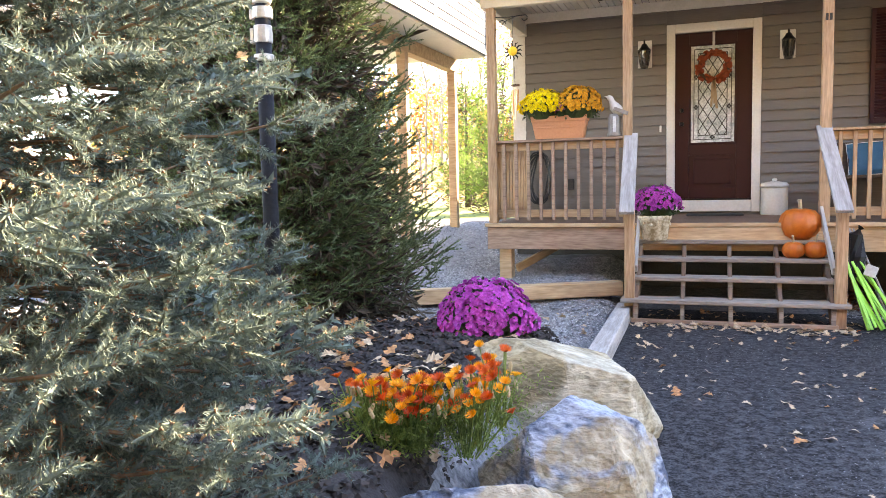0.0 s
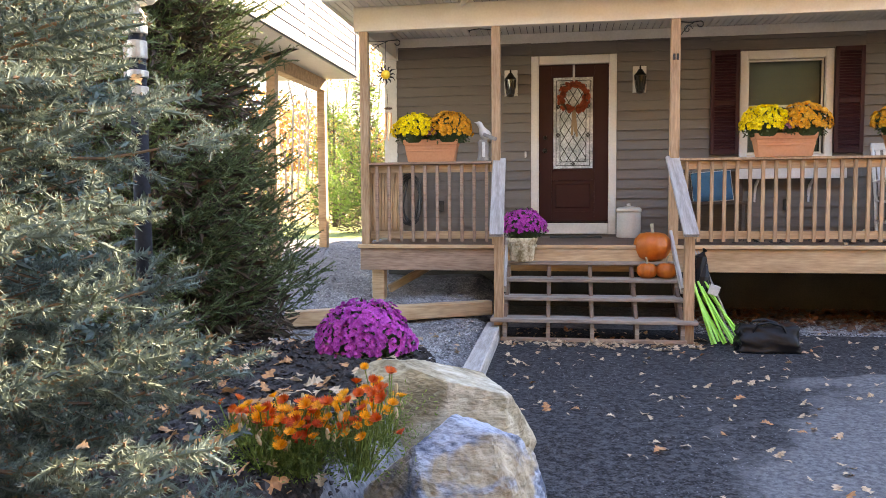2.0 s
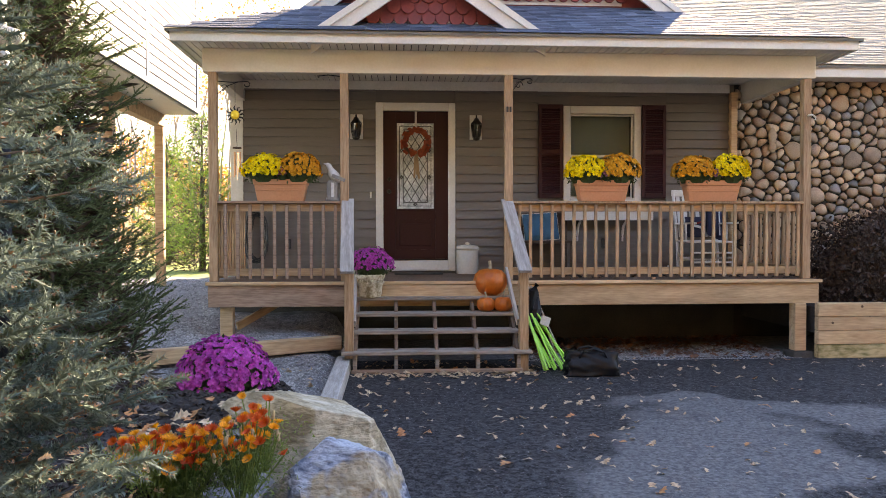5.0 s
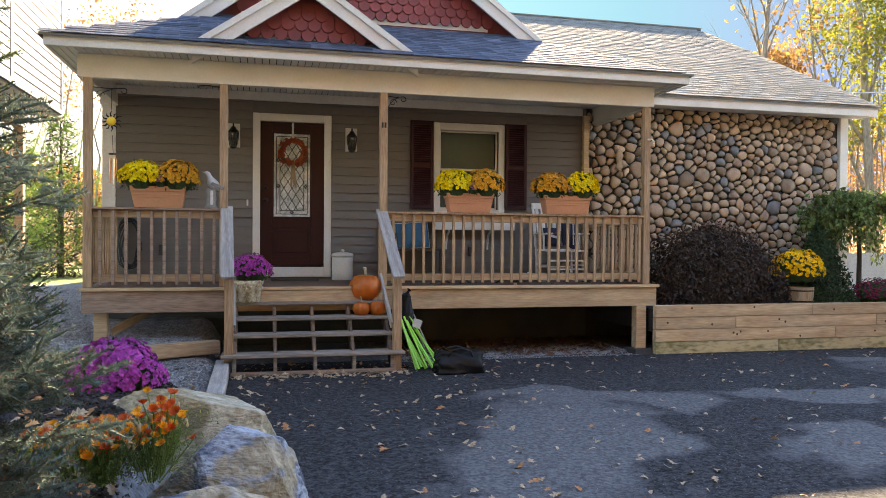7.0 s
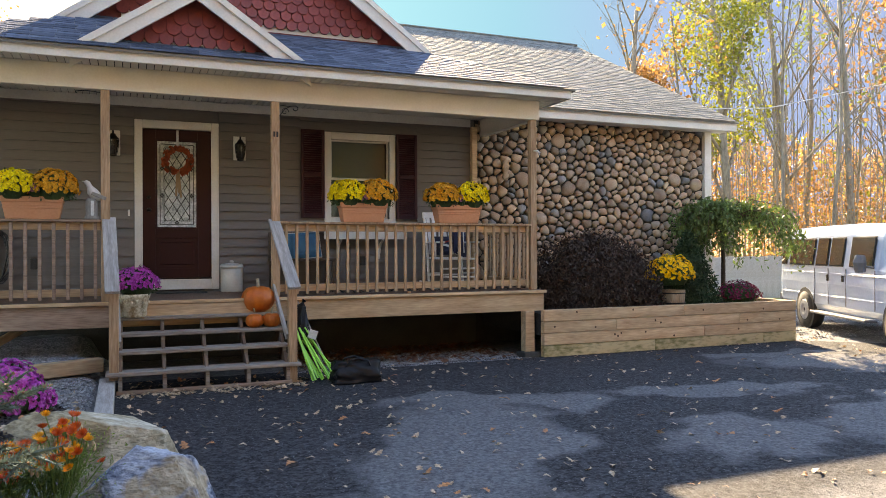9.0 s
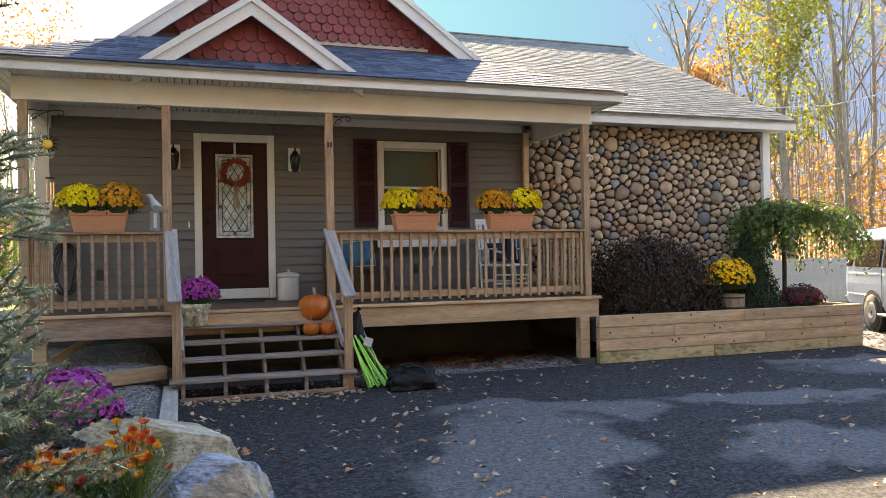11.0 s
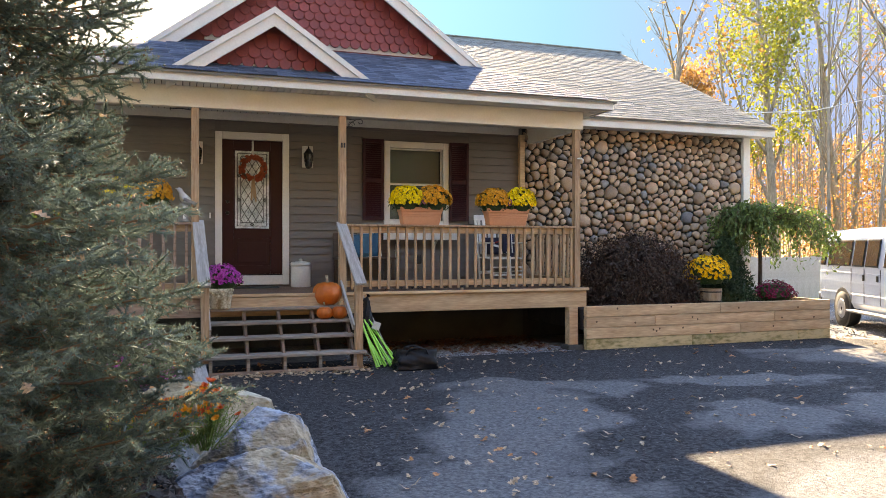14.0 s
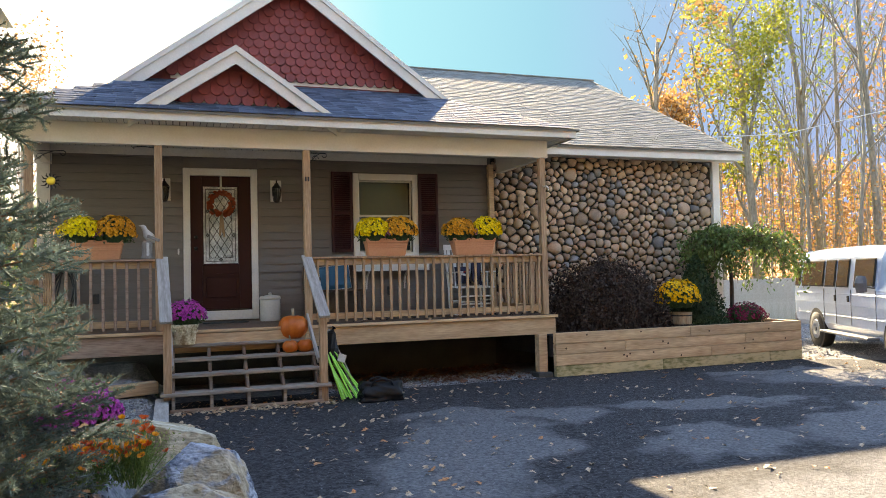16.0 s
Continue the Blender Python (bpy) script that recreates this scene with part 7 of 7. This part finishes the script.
def brush_left(g, n):
    x, y = g.uniform(-16, -1.5, n), g.uniform(14, 30, n)
    return np.stack([x, y, height(x, y) + g.random(n) ** 1.8 * (1.2 + 1.3 * np.sin(x * 1.3) ** 2)], 1)


def far_slope(g, n):
    d, a = g.uniform(60, 80, n), np.radians(g.uniform(-50, 80, n))
    x, y = d * np.sin(a), d * np.cos(a)
    return np.stack([x, y, height(x, y) + g.random(n) * (6 + 2.5 * np.sin(a * 9))], 1)


# leaf bank out of view, added to throw sunlight back onto the house
def behind(g, n):
    x, y = g.uniform(-28, 34, n), g.uniform(-29, -25, n)
    return np.stack([x, y, g.random(n) ** 1.1 * 15], 1)


for k, mat_ in enumerate((LEAF_MIX[1], LEAF_MIX[3], LEAF_MIX[0])):
    brush("brush", (16000, 22000, 4000)[k], brush_right, (0.06, 0.15), mat_, 200 + k, "autumn undergrowth along the wood's edge")
    brush("brush", (700, 1200, 500)[k], brush_left, (0.10, 0.24), mat_, 210 + k, "autumn undergrowth behind the neighbouring house")
    brush("far_woods", (34000, 30000, 9000)[k], far_slope, (0.25, 0.6), mat_, 220 + k, "autumn woods on the far slope")
    brush("far_woods", 9000, behind, (0.5, 1.2), mat_, 230 + k, "unseen leaf bank behind the camera, added to bounce sunlight")
stems, g = [], np.random.default_rng(66)
for k in range(260):
    d, a = g.uniform(26, 62), math.radians(g.uniform(44, 72))
    x, y = -0.2 + d * math.sin(a), -11.5 + d * math.cos(a) + 3
    z, L = Z(x, y), g.uniform(6, 15)
    stems.append(tube([(x, y, z - 0.3), (x + g.normal(0, 0.25), y, z + L * 0.5), (x + g.normal(0, 0.6), y, z + L)], [0.028, 0.02, 0.006], 4))
for k in range(60):
    x, y = g.uniform(-16, -1.8), g.uniform(13, 32)
    z, L = Z(x, y), g.uniform(3, 8)
    stems.append(tube([(x, y, z - 0.3), (x + g.normal(0, 0.25), y, z + L * 0.5), (x + g.normal(0, 0.5), y, z + L)], [0.045, 0.03, 0.008], 4))
tagged(part("saplings", merge(*stems), WOOD_BARK, None), "thin bare saplings in the wood", "saplings", "", "stuff")
wire = thing("power_line", (20, 8, 6), "pale overhead power line against the trees", "cable")
part("cable", tube([(10.2, 3.0, 4.6), (16, 4.6, 5.3), (26, 8.0, 7.6)], 0.014, 5), GULL_W, wire)

# ---- clear sky low over the woods, paler towards the sun ----
SKY = bpy.data.materials.new("low_clear_sky")
SKY.use_nodes = True
sn, sl = SKY.node_tree.nodes, SKY.node_tree.links
sn.remove(sn["Principled BSDF"])
spos, ssep, sang, srange, sramp, semit = (sn.new("ShaderNode" + k) for k in ("NewGeometry", "SeparateXYZ", "Math", "MapRange", "ValToRGB", "Emission"))
sang.operation = "ARCTAN2"
sl.new(spos.outputs["Position"], ssep.inputs[0])
sl.new(ssep.outputs["X"], sang.inputs[0])
sl.new(ssep.outputs["Y"], sang.inputs[1])
sl.new(sang.outputs[0], srange.inputs["Value"])
srange.inputs["From Min"].default_value, srange.inputs["From Max"].default_value = radians(-10), radians(42)
for k, (f, col) in enumerate(((0.0, (0.30, 0.31, 0.33)), (0.26, (0.085, 0.125, 0.155)), (0.50, (0.037, 0.094, 0.134)), (0.74, (0.030, 0.076, 0.120)), (1.0, (0.035, 0.057, 0.118)))):
    e = sramp.color_ramp.elements[0] if k == 0 else (sramp.color_ramp.elements[-1] if k == 4 else sramp.color_ramp.elements.new(f))
    e.position, e.color = f, (*col, 1)
sl.new(srange.outputs[0], sramp.inputs[0])
sl.new(sramp.outputs[0], semit.inputs["Color"])
sl.new(semit.outputs[0], sn["Material Output"].inputs["Surface"])
arc = [radians(-22 + 112 * k / 48) for k in range(49)]
sv = [(400 * math.sin(q), 400 * math.cos(q), z) for q in arc for z in (-15, 172)]
backdrop = part("backdrop", (sv, [(2 * k, 2 * k + 1, 2 * k + 3, 2 * k + 2) for k in range(48)]), SKY, None)
tagged(backdrop, "clear pale blue sky beyond the woods", "sky", "", "structure")

# ---- fallen leaves ----
LEAF_TAN = leafy("dry_tan_oak_leaf", (0.36, 0.22, 0.12), (0.62, 0.46, 0.31), 0.15)
# leaf brown lowered to imitate the shade below the deck
LEAF_SHADED = leafy("shaded_brown_leaf", (0.08, 0.035, 0.02), (0.22, 0.10, 0.055), 0.1)
LEAF_RUST = leafy("rust_oak_leaf", (0.38, 0.14, 0.05), (0.58, 0.27, 0.11), 0.15)
def oak_leaf():
    """A lobed, slightly curled leaf of unit length."""
    outline = [(0, 0.02), (0.12, 0.06), (0.20, 0.20), (0.30, 0.10), (0.42, 0.32), (0.54, 0.13), (0.66, 0.30), (0.76, 0.12), (0.9, 0.14), (1, 0)]
    tris = []
    for s in (1, -1):
        for (x0, y0), (x1, y1) in zip(outline, outline[1:]):
            z0, z1 = 0.5 * y0 * y0 + 0.10 * math.sin(x0 * 5), 0.5 * y1 * y1 + 0.10 * math.sin(x1 * 5)
            c0, c1 = 0.10 * math.sin(x0 * 5) - 0.02, 0.10 * math.sin(x1 * 5) - 0.02
            tris += [((x0, 0, c0), (x1, 0, c1), (x1, s * y1, z1)), ((x0, 0, c0), (x1, s * y1, z1), (x0, s * y0, z0))]
    return np.array(tris)


OAK = oak_leaf()
def scatter_leaves(name, n, place, size, mat_, seed, label, lift=0.01):
    g = np.random.default_rng(seed)
    p = place(g, n)
    a = g.uniform(0, 6.28, n)
    d = np.stack([np.cos(a), np.sin(a), g.normal(0, 0.16, n)], 1)
    flip = np.where(g.random(n) < 0.5, 0.0, math.pi) + g.normal(0, 0.3, n)
    p[:, 2] += lift
    ob = part(name, tri_copies(OAK, frames_from(p, d, g.uniform(*size, n), flip)), mat_, None)
    return tagged(ob, label, "fallen leaves", "", "stuff")


def on_drive(g, n):
    y = -1.9 - 5.8 * g.random(n) ** 1.4
    x = g.uniform(-0.1, 10.5, n)
    near = g.random(n) < 0.4
    x = np.where(near, -0.1 + 3.0 * g.random(n) ** 1.3, x)
    x = np.where((y < -5.2) & (x < 0.75), 0.75 + 4 * g.random(n), x)
    return np.stack([x, y, np.full(n, 0.014)], 1)


def foot_of_steps(g, n):
    return np.stack([g.uniform(-0.15, 1.8, n), -2.66 - 0.28 * g.random(n) ** 2, np.full(n, 0.014)], 1)


def under_porch(g, n):
    x, y = g.uniform(1.9, 4.95, n), -1.85 + 1.7 * g.random(n) ** 0.8
    return np.stack([x, y, np.full(n, 0.02)], 1)


def on_bed(g, n):
    x, y = g.uniform(-2.6, -0.55, n), g.uniform(-8.4, -4.75, n)
    return np.stack([x, y, bed_height(x, y) + 0.01], 1)


def on_gravel(g, n):
    x, y = g.uniform(-1.6, -0.45, n), g.uniform(-4.6, -2.9, n)
    return np.stack([x, y, height(x, y) + 0.01], 1)


def on_deck(g, n):
    return np.stack([g.uniform(2.2, 5.1, n), -1.55 + 0.5 * g.random(n), np.full(n, DECK)], 1)


scatter_leaves("fallen_leaves", 520, on_drive, (0.04, 0.095), LEAF_TAN, 301, "dry tan oak leaves scattered on the asphalt")
scatter_leaves("fallen_leaves", 85, on_drive, (0.05, 0.12), LEAF_RUST, 302, "rust oak leaves scattered on the asphalt")
scatter_leaves("fallen_leaves", 90, foot_of_steps, (0.06, 0.12), LEAF_TAN, 303, "dry leaves drifted at the foot of the steps")
scatter_leaves("fallen_leaves", 700, under_porch, (0.06, 0.12), LEAF_SHADED, 304, "brown leaf drift under the porch, darkened for its shade")
scatter_leaves("fallen_leaves", 210, on_bed, (0.08, 0.15), LEAF_RUST, 305, "rust oak leaves on the mulch")
scatter_leaves("fallen_leaves", 120, on_bed, (0.08, 0.14), LEAF_TAN, 306, "tan oak leaves on the mulch")
def on_spruce(g, n):
    az, z = np.radians(g.uniform(-75, 25, n)), g.uniform(0.5, 1.7, n)
    r = np.array([blue_radius(q, w) for q, w in zip(z, az)]) * 0.93
    return np.stack([-1.58 + r * np.cos(az), -8.62 + r * np.sin(az), 0.36 + z], 1)
scatter_leaves("caught_leaves", 9, on_spruce, (0.04, 0.075), LEAF_TAN, 309, "dry oak leaves caught in the blue spruce")
scatter_leaves("fallen_leaves", 30, on_gravel, (0.06, 0.11), LEAF_TAN, 307, "tan leaves on the gravel")
scatter_leaves("fallen_leaves", 60, on_deck, (0.06, 0.10), DARK, 308, "dark wet leaves on the deck")

# loose gravel stones
def pebbles(name, n, place, size, mat_, seed, label):
    g = np.random.default_rng(seed)
    v = np.array([(1, 0, 0), (-1, 0, 0), (0, 0.8, 0), (0, -0.8, 0), (0, 0, 0.55), (0, 0, -0.5)], float)
    t = [(0, 2, 4), (2, 1, 4), (1, 3, 4), (3, 0, 4)]
    p = place(g, n)
    a = g.uniform(0, 6.28, n)
    d = np.stack([np.cos(a), np.sin(a), g.normal(0, 0.4, n)], 1)
    ob = part(name, tri_copies(np.array([[v[i] for i in f] for f in t]), frames_from(p, d, g.uniform(*size, n), g.normal(0, 0.5, n))), mat_, None)
    return tagged(ob, label, "gravel", "", "stuff")


PEBBLE = material("grey_gravel_stone", (0.16, 0.165, 0.175), (0.42, 0.42, 0.42), 9, 0.85, 0.2, 60, vary=0.45, vary_by="island")
def gravel_front(g, n):
    x, y = g.uniform(-2.4, -0.40, n), g.uniform(-5.0, -0.3, n)
    return np.stack([x, y, height(x, y) + 0.004], 1)
def gravel_side(g, n):
    x, y = g.uniform(-6.0, -1.9, n), g.uniform(-3.2, 4.6, n)
    return np.stack([x, y, height(x, y) + 0.004], 1)
def gravel_porch(g, n):
    return np.stack([g.uniform(1.7, 5.0, n), -1.95 + 1.2 * g.random(n) ** 1.6, np.full(n, 0.008)], 1)
def gravel_van(g, n):
    x = g.uniform(9.9, 17, n)
    return np.stack([x, g.uniform(-1.9, 6, n) - np.clip(x - 9.9, 0, 5) * 0.75 * g.random(n) ** 3, np.full(n, 0.006)], 1)
pebbles("gravel", 16000, gravel_front, (0.010, 0.022), PEBBLE, 401, "loose blue-grey gravel beside the steps")
pebbles("gravel", 9000, gravel_side, (0.010, 0.022), PEBBLE, 402, "loose blue-grey gravel between the houses")
CHIP = material("dark_bark_chip", (0.010, 0.008, 0.008), (0.05, 0.038, 0.034), 9, 0.95, 0.2, 60, vary=0.5, vary_by="island")
def chips(g, n):
    x, y = g.uniform(-2.8, -0.45, n), g.uniform(-9.2, -4.7, n)
    return np.stack([x, y, bed_height(x, y) + 0.006], 1)
GRIT = material("pale_asphalt_grit", (0.05, 0.05, 0.052), (0.22, 0.22, 0.225), 30, 0.9, 0, 60, vary=0.6, vary_by="island")
def grit(g, n):
    y = -1.9 - 6.2 * g.random(n)
    x = g.uniform(-0.15, 6.5, n)
    return np.stack([np.where((y < -5) & (x < 0.7), 0.7 + 5 * g.random(n), x), y, np.full(n, 0.0125)], 1)
pebbles("asphalt_grit", 14000, grit, (0.003, 0.0065), GRIT, 406, "fine pale grit in the asphalt surface")
pebbles("mulch_chips", 9000, chips, (0.012, 0.034), CHIP, 405, "loose dark bark chips on the bed")
pebbles("gravel", 7000, gravel_porch, (0.008, 0.017), PEBBLE, 403, "loose gravel strip along the porch")
pebbles("gravel", 9000, gravel_van, (0.012, 0.028), PEBBLE, 404, "loose gravel under the van")
